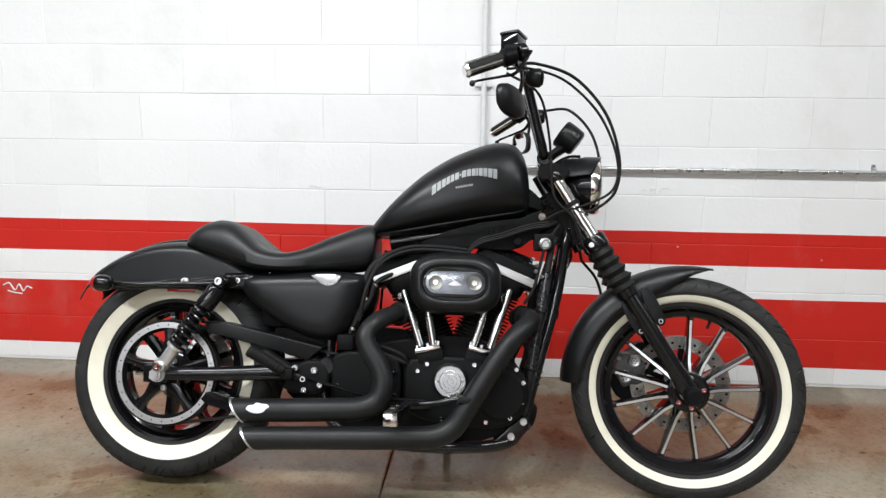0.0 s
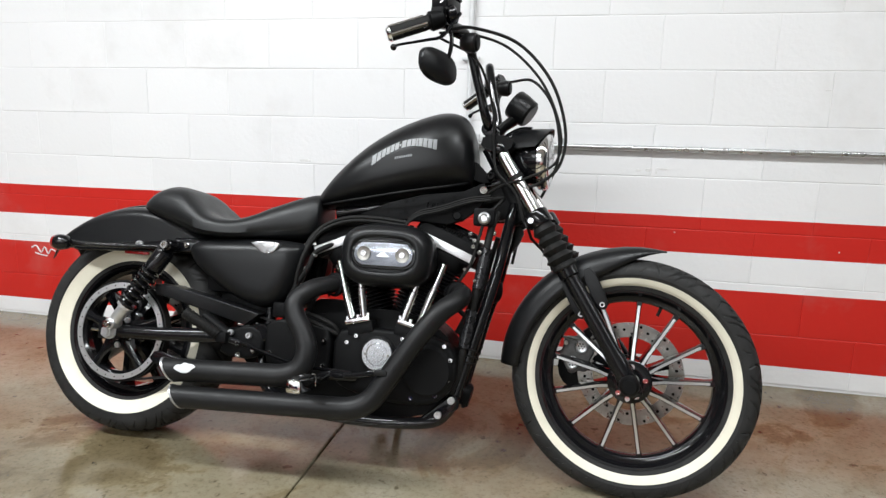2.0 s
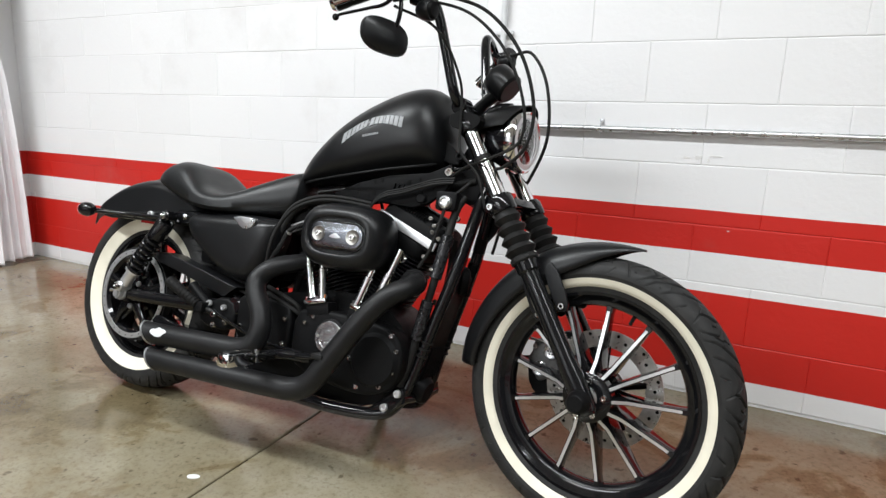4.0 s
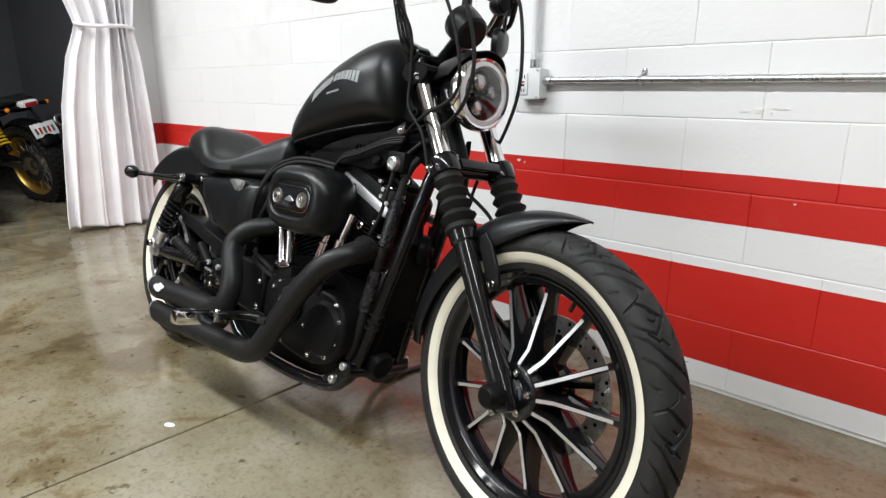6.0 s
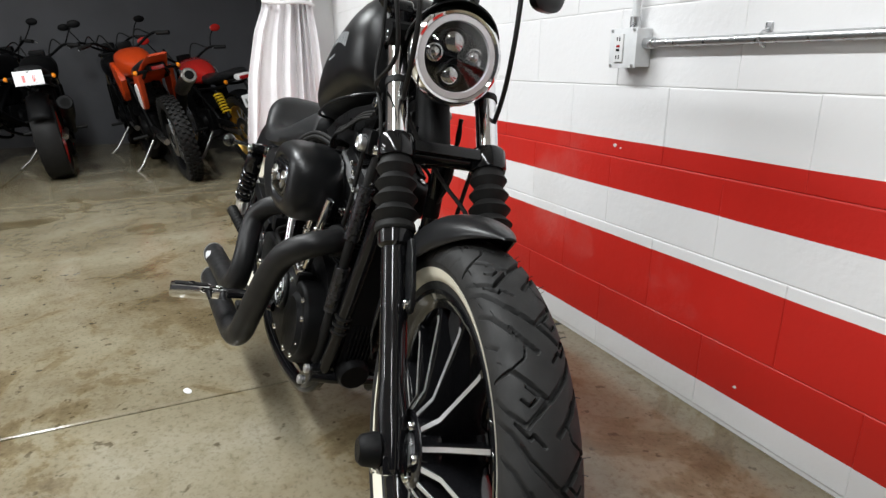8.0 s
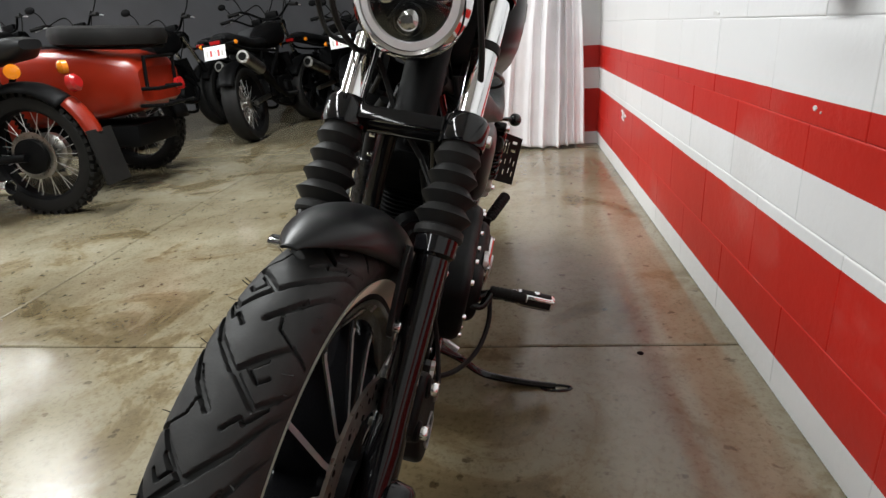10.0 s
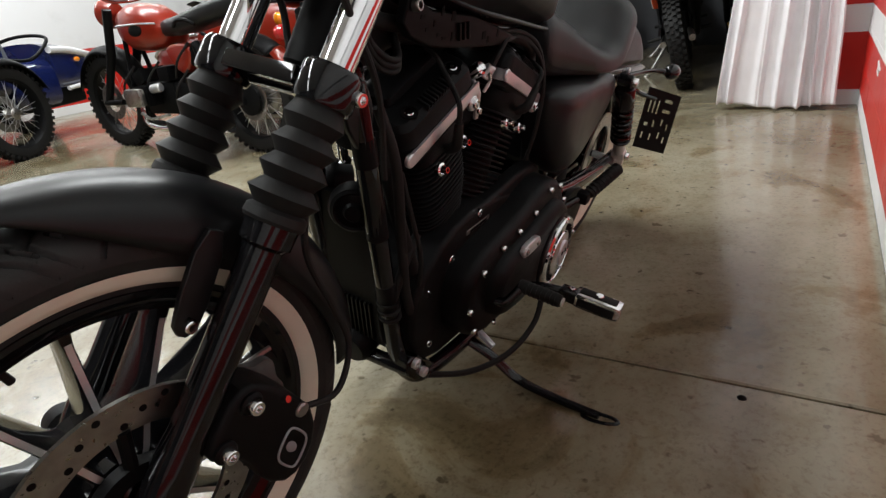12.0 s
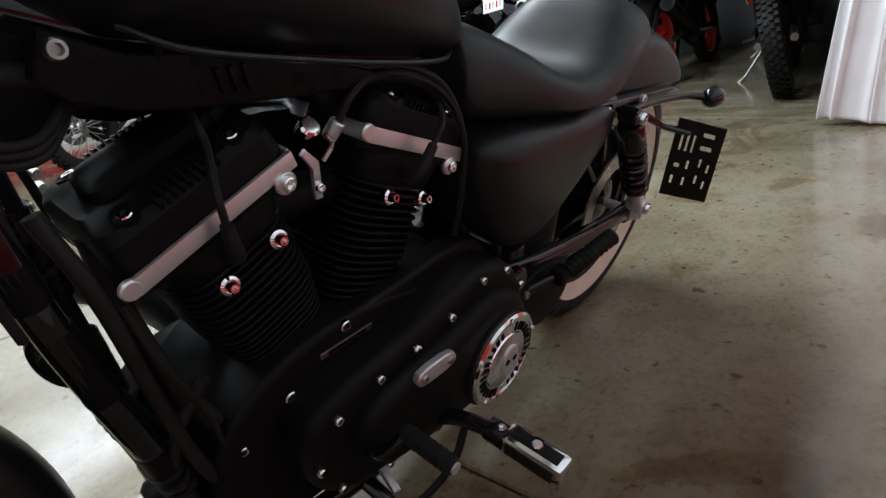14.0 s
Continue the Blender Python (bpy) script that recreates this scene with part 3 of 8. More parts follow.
GROOVES = [
    (0.008, 0.005, 0.034, 0.028, 0.0064), (0.034, 0.028, 0.064, 0.047, 0.0050),
    (0.046, 0.000, 0.074, 0.027, 0.0064), (0.074, 0.027, 0.106, 0.048, 0.0050),
    (0.090, 0.013, 0.103, 0.024, 0.0028), (0.103, 0.024, 0.098, 0.028, 0.0028), (0.098, 0.028, 0.116, 0.043, 0.0028),
    (0.128, 0.049, 0.112, 0.030, 0.0050), (0.112, 0.030, 0.138, 0.003, 0.0056), (0.138, 0.003, 0.176, 0.040, 0.0056),
    (0.141, 0.033, 0.133, 0.025, 0.0026), (0.133, 0.025, 0.143, 0.014, 0.0026), (0.143, 0.014, 0.155, 0.026, 0.0026),
    (0.064, 0.047, 0.080, 0.064, 0.0044), (0.106, 0.048, 0.122, 0.066, 0.0044), (0.128, 0.049, 0.146, 0.064, 0.0036), (0.020, 0.050, 0.034, 0.066, 0.0036), (0.176, 0.040, 0.168, 0.062, 0.0044),
    (0.176, 0.040, 0.188, 0.022, 0.0016), (0.188, 0.022, 0.210, 0.016, 0.0016), (0.210, 0.016, 0.232, 0.030, 0.0016),
]


def bend_spoke(parent, centre, ang, r0, r1, hub_v, rim_v, w0, w1, bright, proud=0.0):
    """A cast spoke: a deep black web with machined bright ridges on both faces."""
    m = Matrix.Translation(centre) @ Matrix.Rotation(-ang, 4, "Y")
    rings = []
    for k, (r, hv, w) in enumerate(((r0 * 0.8, hub_v, w0 * 1.25), (r0 + 0.012, hub_v, w0), (r0 + 0.04, hub_v * 0.62 + rim_v * 0.38, w0 * 0.85), (r1 - 0.02, rim_v, w1), (r1 + 0.006, rim_v, w1 * 1.5))):
        b = w * 0.3
        hr = hv + (proud, proud, proud * 0.2, 0, 0)[k]
        rings.append([(r, -hr, -w + b), (r, -hr, w - b), (r, -hr * 0.72, w), (r, hv * 0.72, w), (r, hv, w - b), (r, hv, -w + b), (r, hv * 0.72, -w), (r, -hr * 0.72, -w)])
    sp = part("spoke", Shape().rings(rings), GLOSS, parent, m=m)
    if bright:
        for side in (-1, 1):
            st = []
            pr = proud if side < 0 else 0.0
            for r, hv, w in ((r0 + 0.002, hub_v + pr, w0 * 0.42), (r0 + 0.014, hub_v + pr, w0 * 0.42), (r0 + 0.04, hub_v * 0.62 + rim_v * 0.38 + pr * 0.2, w0 * 0.42), (r1 - 0.022, rim_v, w1 * 0.55), (r1 - 0.012, rim_v, w1 * 0.55)):
                y = side * (hv + 0.0006)
                st.append([(r, y - side * 0.002, -w), (r, y, -w), (r, y, w), (r, y - side * 0.002, w)])
            part("machined_ridge", Shape().rings(st), ALU, sp, "machined bright ridge")
    return sp


def whitewall(parent, centre, pts, drop=0.0):
    for side in (-1, 1):
        low = drop if side > 0 else 0.0
        ring = [(r - low, side * v) for r, v in pts] + [(r - low - 0.002, side * (v - 0.004)) for r, v in reversed(pts)]
        part("whitewall", Shape().lathe(ring, centre, (0, 1, 0), 120, loop=True), CREAM, parent, "cream whitewall band")


def front_wheel():
    hubm = Shape().lathe([(0.0, -0.062), (0.030, -0.062), (0.052, -0.058), (0.056, -0.052), (0.056, -0.028), (0.034, -0.020), (0.034, 0.020), (0.056, 0.028), (0.056, 0.046), (0.030, 0.050), (0.0, 0.050)], FW, (0, 1, 0), 40)
    wheel = part("front_wheel", hubm, GLOSS, bike, "black cast front wheel with machined spokes", m=STEER)
    rim = [(0.236, -0.033), (0.243, -0.034), (0.244, -0.030), (0.232, -0.028), (0.228, -0.024), (0.214, -0.020), (0.210, -0.012), (0.210, 0.012), (0.214, 0.020), (0.228, 0.024), (0.232, 0.028), (0.244, 0.030), (0.243, 0.034), (0.236, 0.033), (0.222, 0.018), (0.222, -0.018)]
    part("rim", Shape().lathe(rim, FW, (0, 1, 0), 96, loop=True), GLOSS, wheel)
    tyre = tread_tyre("tyre", FW, 0.3270, 0.0495, 0.24, 1500, 105, 0.186, GROOVES, 0.0064, wheel, 0.042)
    side = [(0.2855, 0.0492), (0.280, 0.0472), (0.274, 0.0448), (0.266, 0.0412), (0.257, 0.0362), (0.244, 0.0322), (0.238, 0.0300)]
    for sd in (-1, 1):
        ring = [(r, sd * v) for r, v in side] + [(r, sd * (v - 0.006)) for r, v in reversed(side)]
        part("sidewall", Shape().lathe(ring, FW, (0, 1, 0), 96, loop=True), TYRE, wheel)
    whitewall(wheel, FW, [(0.2765, 0.0472), (0.273, 0.0456), (0.265, 0.0420), (0.2560, 0.0368)], 0.004)
    # moulding hairs left on the new tread
    rng = random.Random(21)
    hairs = Shape()
    for k in range(150):
        a, sd = rng.uniform(0, 2 * math.pi), rng.choice((-1, 1))
        q = rng.uniform(0.034, 0.047)
        r = 0.327 - (1 - math.sqrt(max(0, 1 - (q / 0.0495) ** 2)) ** 0.80) * 0.042
        p0 = FW + Vector((r * math.cos(a), sd * q, r * math.sin(a)))
        d = Vector((math.cos(a) * 0.6, sd * 0.8, math.sin(a) * 0.6)) + Vector((rng.uniform(-0.3, 0.3), 0, rng.uniform(-0.3, 0.3)))
        hairs.tube([p0, p0 + d.normalized() * rng.uniform(0.005, 0.009)], 0.0005, 4, smooth=False)
    tagged(part("moulding_hairs", hairs, TYRE, wheel), kind="stuff")
    for k in range(13):
        bend_spoke(wheel, FW, radians(86 - k * 360 / 13), 0.046, 0.214, 0.046, 0.019, 0.0085, 0.0062, True, 0.012)
    disc = Shape()
    ringp = []
    nh = 120
    for r, y in ((0.146, 0.060), (0.146, 0.0652), (0.104, 0.0652), (0.104, 0.060)):
        ringp.append((r, y))
    disc.lathe(ringp, FW, (0, 1, 0), 96, loop=True)
    d = part("brake_disc", disc, STEEL, wheel, "drilled steel brake disc")
    hole = None
    for k in range(36):
        a = 2 * math.pi * k / 36
        r = (0.114, 0.126, 0.137)[k % 3]
        c = Vector((r * math.cos(a), 0, r * math.sin(a)))
        if hole is None:
            hole = part("disc_hole", Shape().rod((0, 0.0594, 0), (0, 0.0658, 0), 0.0042, seg=10), DARK, d, m=Matrix.Translation(FW + c))
        else:
            shared("disc_hole", hole.data, d, Matrix.Translation(FW + c))
    carrier = Shape()
    carrier.lathe([(0.034, 0.05), (0.055, 0.05), (0.055, 0.066), (0.034, 0.066)], FW, (0, 1, 0), 40, loop=True)
    for k in range(5):
        a = 2 * math.pi * k / 5 + 0.3
        c = Vector((math.cos(a), 0, math.sin(a)))
        carrier.tube([FW + c * 0.05 + Vector((0, 0.059, 0)), FW + c * 0.108 + Vector((0, 0.062, 0))], 0.008, 8, smooth=False)
    part("disc_carrier", carrier, PLASTIC, wheel)
    for k in range(5):
        a = 2 * math.pi * k / 5 + 0.2
        bolt(wheel, FW + Vector((0.041 * math.cos(a), -0.0625, 0.041 * math.sin(a))), (0, -1, 0), 0.0075, 0.007)
    part("hub_face", Shape().lathe([(0.058, -0.030), (0.058, -0.0595), (0.054, -0.0625), (0.026, -0.0635), (0.022, -0.061)], FW, (0, 1, 0), 40), GLOSS, wheel)
    part("hub_ring", Shape().lathe([(0.026, -0.0625), (0.026, -0.0665), (0.021, -0.068), (0.018, -0.062)], FW, (0, 1, 0), 32), GALV, wheel)
    part("axle", Shape().rod(FW + Vector((0, -0.125, 0)), FW + Vector((0, 0.125, 0)), 0.0125, seg=20), CHROME, wheel)
    part("valve", Shape().rod(FW + Vector((0.072, 0, 0.200)), FW + Vector((0.062, 0, 0.176)), 0.0045, seg=8), RUBBER, wheel)
    return wheel


front_wheel()


def rear_wheel():
    hubm = Shape().lathe([(0.0, -0.075), (0.045, -0.075), (0.060, -0.065), (0.060, -0.05), (0.042, -0.03), (0.042, 0.04), (0.055, 0.06), (0.03, 0.07), (0.0, 0.07)], RW, (0, 1, 0), 40)
    wheel = part("rear_wheel", hubm, GLOSS, bike, "black cast rear wheel with a toothed belt pulley")
    rim = [(0.200, -0.050), (0.212, -0.052), (0.213, -0.048), (0.200, -0.044), (0.196, -0.036), (0.180, -0.03), (0.176, 0.03), (0.196, 0.036), (0.200, 0.044), (0.213, 0.048), (0.212, 0.052), (0.200, 0.050), (0.19, 0.03), (0.19, -0.03)]
    part("rim", Shape().lathe(rim, RW, (0, 1, 0), 96, loop=True), GLOSS, wheel)
    tread_tyre("tyre", RW, 0.323, 0.076, 0.2, 1000, 91, 0.186, [(a, b * 1.4, c, d * 1.4, w * 1.15) for a, b, c, d, w in GROOVES], 0.0045, wheel, 0.062, square=0.62)
    side = [(0.270, 0.0758), (0.264, 0.0752), (0.257, 0.0722), (0.246, 0.0660), (0.234, 0.0605), (0.222, 0.0560), (0.209, 0.0530)]
    for sd in (-1, 1):
        ring = [(r, sd * v) for r, v in side] + [(r, sd * (v - 0.008)) for r, v in reversed(side)]
        part("sidewall", Shape().lathe(ring, RW, (0, 1, 0), 96, loop=True), TYRE, wheel)
    whitewall(wheel, RW, [(0.2580, 0.0730), (0.252, 0.0700), (0.246, 0.0671), (0.234, 0.0616), (0.2205, 0.0570)])
    for k in range(9):
        bend_spoke(wheel, RW, radians(20 + k * 40), 0.05, 0.182, 0.05, 0.026, 0.011, 0.009, False)
    pulley = part("belt_pulley", Shape().lathe([(0.132, -0.100), (0.150, -0.100), (0.152, -0.097), (0.152, -0.066), (0.128, -0.066), (0.124, -0.090)], RW, (0, 1, 0), 96, loop=True), GLOSS, wheel)
    part("pulley_rim", Shape().lathe([(0.1330, -0.1025), (0.1495, -0.1025), (0.1495, -0.0990), (0.1330, -0.0990)], RW, (0, 1, 0), 96, loop=True), ALU, pulley, "machined silver pulley face")
    dot = None
    for k in range(28):
        a = 2 * math.pi * k / 28
        c = Matrix.Translation(RW + Vector((0.1413 * math.cos(a), 0, 0.1413 * math.sin(a))))
        if dot is None:
            dot = part("pulley_hole", Shape().rod((0, -0.1032, 0), (0, -0.099, 0), 0.0022, seg=6), DARK, pulley, m=c)
        else:
            shared("pulley_hole", dot.data, pulley, c)
    for k in range(5):
        a = radians(18 + 72 * k)
        rings = []
        for r, w, y in ((0.03, 0.026, -0.092), (0.06, 0.017, -0.097), (0.10, 0.010, -0.092), (0.134, 0.017, -0.090)):
            rings.append([(r, y - 0.006, -w), (r, y - 0.010, -w * 0.4), (r, y - 0.010, w * 0.4), (r, y - 0.006, w), (r, y + 0.008, w), (r, y + 0.008, -w)])
        part("pulley_arm", Shape().rings(rings), GLOSS, pulley, m=Matrix.Translation(RW) @ Matrix.Rotation(-a, 4, "Y"))
    for k in range(5):
        a = radians(-18 + 72 * k)
        bolt(wheel, RW + Vector((0.043 * math.cos(a), -0.101, 0.043 * math.sin(a))), (0, -1, 0), 0.009, 0.007, material=ALU)
    part("belt", Shape().lathe([(0.150, -0.096), (0.157, -0.096), (0.157, -0.070), (0.150, -0.070)], RW, (0, 1, 0), 96, loop=True), RUBBER, wheel)
    axle = part("axle", Shape().rod(RW + Vector((0, -0.165, 0)), RW + Vector((0, 0.165, 0)), 0.011, seg=20), ALU, wheel)
    for sd in (-1, 1):
        part("axle_nut", Shape().rod(RW + Vector((0, sd * 0.146, 0)), RW + Vector((0, sd * 0.160, 0)), 0.0185, seg=6), ALU, axle)
        part("washer", Shape().rod(RW + Vector((0, sd * 0.140, 0)), RW + Vector((0, sd * 0.146, 0)), 0.022, seg=24), ALU, axle)
    dl = part("brake_disc", Shape().lathe([(0.090, 0.078), (0.130, 0.078), (0.130, 0.083), (0.090, 0.083)], RW, (0, 1, 0), 72, loop=True), STEEL, wheel)
    return wheel


rear_wheel()


# -- front end
def front_end():
    up_leg = (UPF + Vector((-0.026, 0.016, -0.015))).normalized()
    for v in (-0.088, 0.088):
        sgn = 1 if v > 0 else -1
        leg = part("fork_leg", Shape().lathe([(0, -0.035), (0.018, -0.035), (0.024, -0.028), (0.026, 0.02), (0.026, 0.06), (0.0225, 0.10), (0.0225, 0.315), (0.029, 0.320), (0.030, 0.345), (0.027, 0.349), (0, 0.349)], FW + Vector((0, v, 0)), up_leg, 32), GLOSS, bike, "glossy black fork lower", m=STEER)
        prof = [(0.020, 0.342), (0.033, 0.343), (0.035, 0.347), (0.034, 0.356)]
        for k in range(4):
            s0 = 0.360 + k * 0.0285
            prof += [(0.0285 - 0.001 * k, s0), (0.0405 - 0.0020 * k, s0 + 0.0143)]
        prof += [(0.0275, 0.476), (0.029, 0.482), (0.020, 0.483)]
        part("gaiter", Shape().lathe(prof, FW + Vector((0, v, 0)), up_leg, 36), RUBBER, leg, "ribbed rubber fork gaiter", sharp=25)
        part("stanchion", Shape().lathe([(0.0, 0.468), (0.0205, 0.468), (0.0205, 0.715), (0, 0.715)], FW + Vector((0, v, 0)), up_leg, 36), CHROME, leg, "chrome fork tube")
        part("tube_band", Shape().lathe([(0.0208, 0.624), (0.0225, 0.625), (0.0225, 0.637), (0.0208, 0.638)], FW + Vector((0, v, 0)), up_leg, 32), RUBBER, leg)
        cp = part("fork_cap", Shape().lathe([(0.026, 0.712), (0.028, 0.716), (0.028, 0.735), (0.024, 0.742), (0.017, 0.744), (0.016, 0.752), (0, 0.752)], FW + Vector((0, v, 0)), up_leg, 24), GLOSS, leg)
        part("cap_nut", Shape().lathe([(0.0165, 0.744), (0.0165, 0.753), (0.012, 0.757), (0, 0.757)], FW + Vector((0, v, 0)), up_leg, 6), CHROME, leg)
        part("axle_cap", Shape().rod(FW + Vector((0, v + sgn * 0.016, 0)), FW + Vector((0, v + sgn * 0.052, 0)), 0.027, 0.023, 28, 0.006), WRINKLE if v < 0 else GLOSS, leg)
        part("axle_clamp", Shape().box(fk(0.0, v, -0.012), (0.045, 0.042, 0.05), Matrix.Rotation(-RAKE, 4, "Y"), 0.010), GLOSS, leg)
        bolt(leg, fk(-0.02, v + sgn * 0.02, -0.028), (0, sgn, 0), 0.007, 0.006)
        for bx, bz, tx, tz in ((0.688, 0.530, 0.636, 0.622), (0.634, 0.500, 0.580, 0.592)):
            out = [(bx - 0.013, bz - 0.012), (bx + 0.011, bz - 0.014), (bx + 0.017, bz + 0.010), (tx + 0.020, tz + 0.010), (tx - 0.010, tz - 0.006)]
            arm = part("fender_bracket", Shape().plate(out, sgn * 0.066, sgn * 0.073, 0.002, 1), DENIM, leg)
            part("bracket_foot", Shape().tube([(bx, sgn * 0.070, bz), (bx - 0.004, v * 0.86, bz + 0.004)], 0.008, 10, smooth=False), GLOSS, arm)
            bolt(arm, (bx, sgn * 0.0735, bz), (0, sgn, 0), 0.0078, 0.007)
    # lower and upper triple clamps
    low = part("lower_clamp", Shape().tube([fk(-0.026, -0.066, 0.499), fk(-0.026, 0.082, 0.499)], 0.0160, 24, smooth=False), GLOSS, bike, "glossy black fork clamp", m=STEER)
    part("clamp_cover", Shape().box(fk(0.007, 0.008, 0.499), (0.012, 0.125, 0.022), Matrix.Rotation(-RAKE, 4, "Y"), 0.005), GLOSS, low)
    for v in (-0.088, 0.088):
        part("clamp_collar", Shape().lathe([(0.0205, 0.478), (0.032, 0.478), (0.034, 0.483), (0.034, 0.515), (0.030, 0.521), (0.0205, 0.521)], FW + Vector((0, v, 0)), up_leg, 32), GLOSS, low)
        bolt(low, fk(-0.032, v * 1.33 + 0.008, 0.499), (0, 1 if v > 0 else -1, 0), 0.0090, 0.009)
    up = part("upper_clamp", Shape().plate([(0.33, 0.945), (0.395, 0.93), (0.43, 0.955), (0.415, 0.978), (0.34, 0.985)], -0.100, 0.100, 0.008), WRINKLE, bike, m=STEER)
    part("steering_stem", Shape().rod(HEAD + UPF * 0.50, HEAD + UPF * 0.765, 0.017, seg=24), GLOSS, up)
    # headlight
    hc = Vector((0.503, 0.0, 0.925))
    ax = Vector((1, 0, -0.02)).normalized()
    lamp = part("headlight", Shape().lathe([(0.0, -0.105), (0.03, -0.10), (0.055, -0.08), (0.070, -0.05), (0.076, -0.015), (0.076, 0.0), (0.060, 0.0)], hc, ax, 48), GLOSS, bike, "round headlight with a chrome trim ring", m=STEER)
    part("trim_ring", Shape().lathe([(0.0765, -0.016), (0.0825, -0.014), (0.0845, -0.004), (0.0825, 0.008), (0.076, 0.014), (0.0715, 0.012), (0.0715, 0.0)], hc, ax, 56), CHROME, lamp, "chrome trim ring")
    part("halo", Shape().lathe([(0.0712, 0.006), (0.070, 0.011), (0.060, 0.013), (0.0585, 0.008), (0.0585, 0.0)], hc, ax, 56), HALO, lamp, "frosted white ring round the lamp")
    part("reflector", Shape().lathe([(0.0585, 0.004), (0.05, -0.020), (0, -0.024)], hc, ax, 40), DARK, lamp)
    for oy, oz, rr in ((0.004, 0.026, 0.0215), (0.004, -0.031, 0.0195), (0.038, 0.002, 0.0125), (-0.036, 0.006, 0.0125)):
        c = hc + Vector((-0.006, -oy, oz))
        part("projector", Shape().lathe([(rr + 0.003, -0.016), (rr + 0.003, 0.003), (rr, 0.004), (rr, -0.001)], c, ax, 24), PLASTIC if rr > 0.015 else CHROME, lamp)
        part("projector_lens", Shape().ball(c + Vector((-0.003, 0, 0)), (0.010, rr, rr)), CHROME, lamp, "bright projector lens")
    part("divider", Shape().tube([hc + Vector((0.0, 0.055, -0.012)), hc + Vector((0.002, 0.0, -0.003)), hc + Vector((0.0, -0.03, -0.035))], 0.003, 8), PLASTIC, lamp)
    glass = part("lens", Shape().lathe([(0.0, 0.024), (0.03, 0.0215), (0.055, 0.014), (0.071, 0.006), (0.071, 0.003), (0.055, 0.011), (0.03, 0.0185), (0, 0.021)], hc, ax, 48), LENS, lamp, "clear domed lens")
    glass.visible_shadow = False
    # eyebrow visor
    rings = []
    for k in range(25):
        a = radians(18 + 144 * k / 24)
        e = abs(k - 12) / 12
        r = 0.086 + 0.004 * (1 - e)
        y, z = r * math.cos(a), r * math.sin(a)
        f = 0.020 - 0.04 * e * e
        b = -0.098 + 0.01 * e
        rings.append([(hc.x + b, y * 0.86, hc.z + z * 0.86 - 0.004), (hc.x - 0.03, y, hc.z + z), (hc.x + f, y * 1.03, hc.z + z * 1.0), (hc.x + f, y * 1.06, hc.z + z * 1.03), (hc.x - 0.03, y * 1.04, hc.z + z * 1.04), (hc.x + b, y * 0.90, hc.z + z * 0.90)])
    part("visor", Shape().rings(rings), DENIM, bike, "matte black headlight visor", m=STEER)
    part("lamp_mount", Shape().tube([(0.37, 0, 0.975), (0.42, 0, 1.005), (0.46, 0, 1.008)], 0.018, 10), GLOSS, bike, m=STEER)
    # speedometer
    sc = Vector((0.424, 0, 1.078))
    sa = Vector((-0.80, 0, 0.60))
    sp = part("speedometer", Shape().lathe([(0, -0.034), (0.034, -0.034), (0.0405, -0.028), (0.043, 0.0), (0.043, 0.026), (0.040, 0.030), (0.038, 0.026), (0, 0.026)], sc, sa, 40), DENIM, bike, "black cup-shaped speedometer", m=STEER)
    part("dial", Shape().rod(sc + sa * 0.0265, sc + sa * 0.0275, 0.037, seg=32), DARK, sp)
    part("gauge_bracket", Shape().tube([(0.352, 0.0, 1.0), (0.375, 0, 1.025), (0.41, 0, 1.05)], [0.024, 0.02, 0.024], 12, flat=0.7), DENIM, bike, m=STEER)
    # handlebar
    bs = -0.022
    bar = Shape()
    for s in (-1, 1):
        bar.tube([(0.352, bs, 1.000), (0.351, bs + s * 0.055, 1.002), (0.345, bs + s * 0.088, 1.03), (0.322, bs + s * 0.105, 1.12), (0.298, bs + s * 0.125, 1.215), (0.287, bs + s * 0.15, 1.246), (0.275, bs + s * 0.20, 1.244), (0.255, bs + s * 0.27, 1.229), (0.237, bs + s * 0.315, 1.215), (0.165, bs + s * 0.350, 1.180)], 0.0135, 14)
    hb = part("handlebar", bar, GLOSS, bike, "tall glossy black handlebar", m=STEER)
    for s in (-1, 1):
        part("riser", Shape().rod((0.372, bs + s * 0.05, 0.955), (0.352, bs + s * 0.05, 1.0), 0.019, 0.021, 20, 0.004), GLOSS, hb)
        part("bar_clamp", Shape().rod((0.352, bs + s * 0.030, 1.001), (0.352, bs + s * 0.072, 1.001), 0.0225, seg=20, bevel=0.003), GLOSS, hb)
        g0, g1 = Vector((0.245, bs + s * 0.311, 1.218)), Vector((0.158, bs + s * 0.354, 1.176))
        d = (g1 - g0).normalized()
        grip = part("grip", Shape().rod(g0, g1, 0.0175, 0.0175, 24, 0.003), RUBBER, hb, "rubber grip with chrome strips")
        side = d.cross(Vector((0, 0, 1))).normalized()
        upv = side.cross(d)
        for k in range(3):
            a = radians(90 + 120 * k)
            o = (upv * math.sin(a) + side * math.cos(a)) * 0.0165
            part("chrome_strip", Shape().tube([g0 + o + d * 0.012, g1 + o], 0.0062, 8, smooth=False), CHROME, grip)
        part("grip_end", Shape().rod(g1 - d * 0.002, g1 + d * 0.010, 0.0195, 0.016, 24, 0.003), CHROME, grip)
        # switch gear
        c0 = g0 - d * 0.012
        part("switch_housing", Shape().rod(g0 + d * 0.004, g0 - d * 0.038, 0.0245, 0.022, 20, 0.005).box(g0 - d * 0.018 + Vector((0.004, 0, 0.018)), (0.034, 0.03, 0.02), bevel=0.005), PLASTIC, hb)
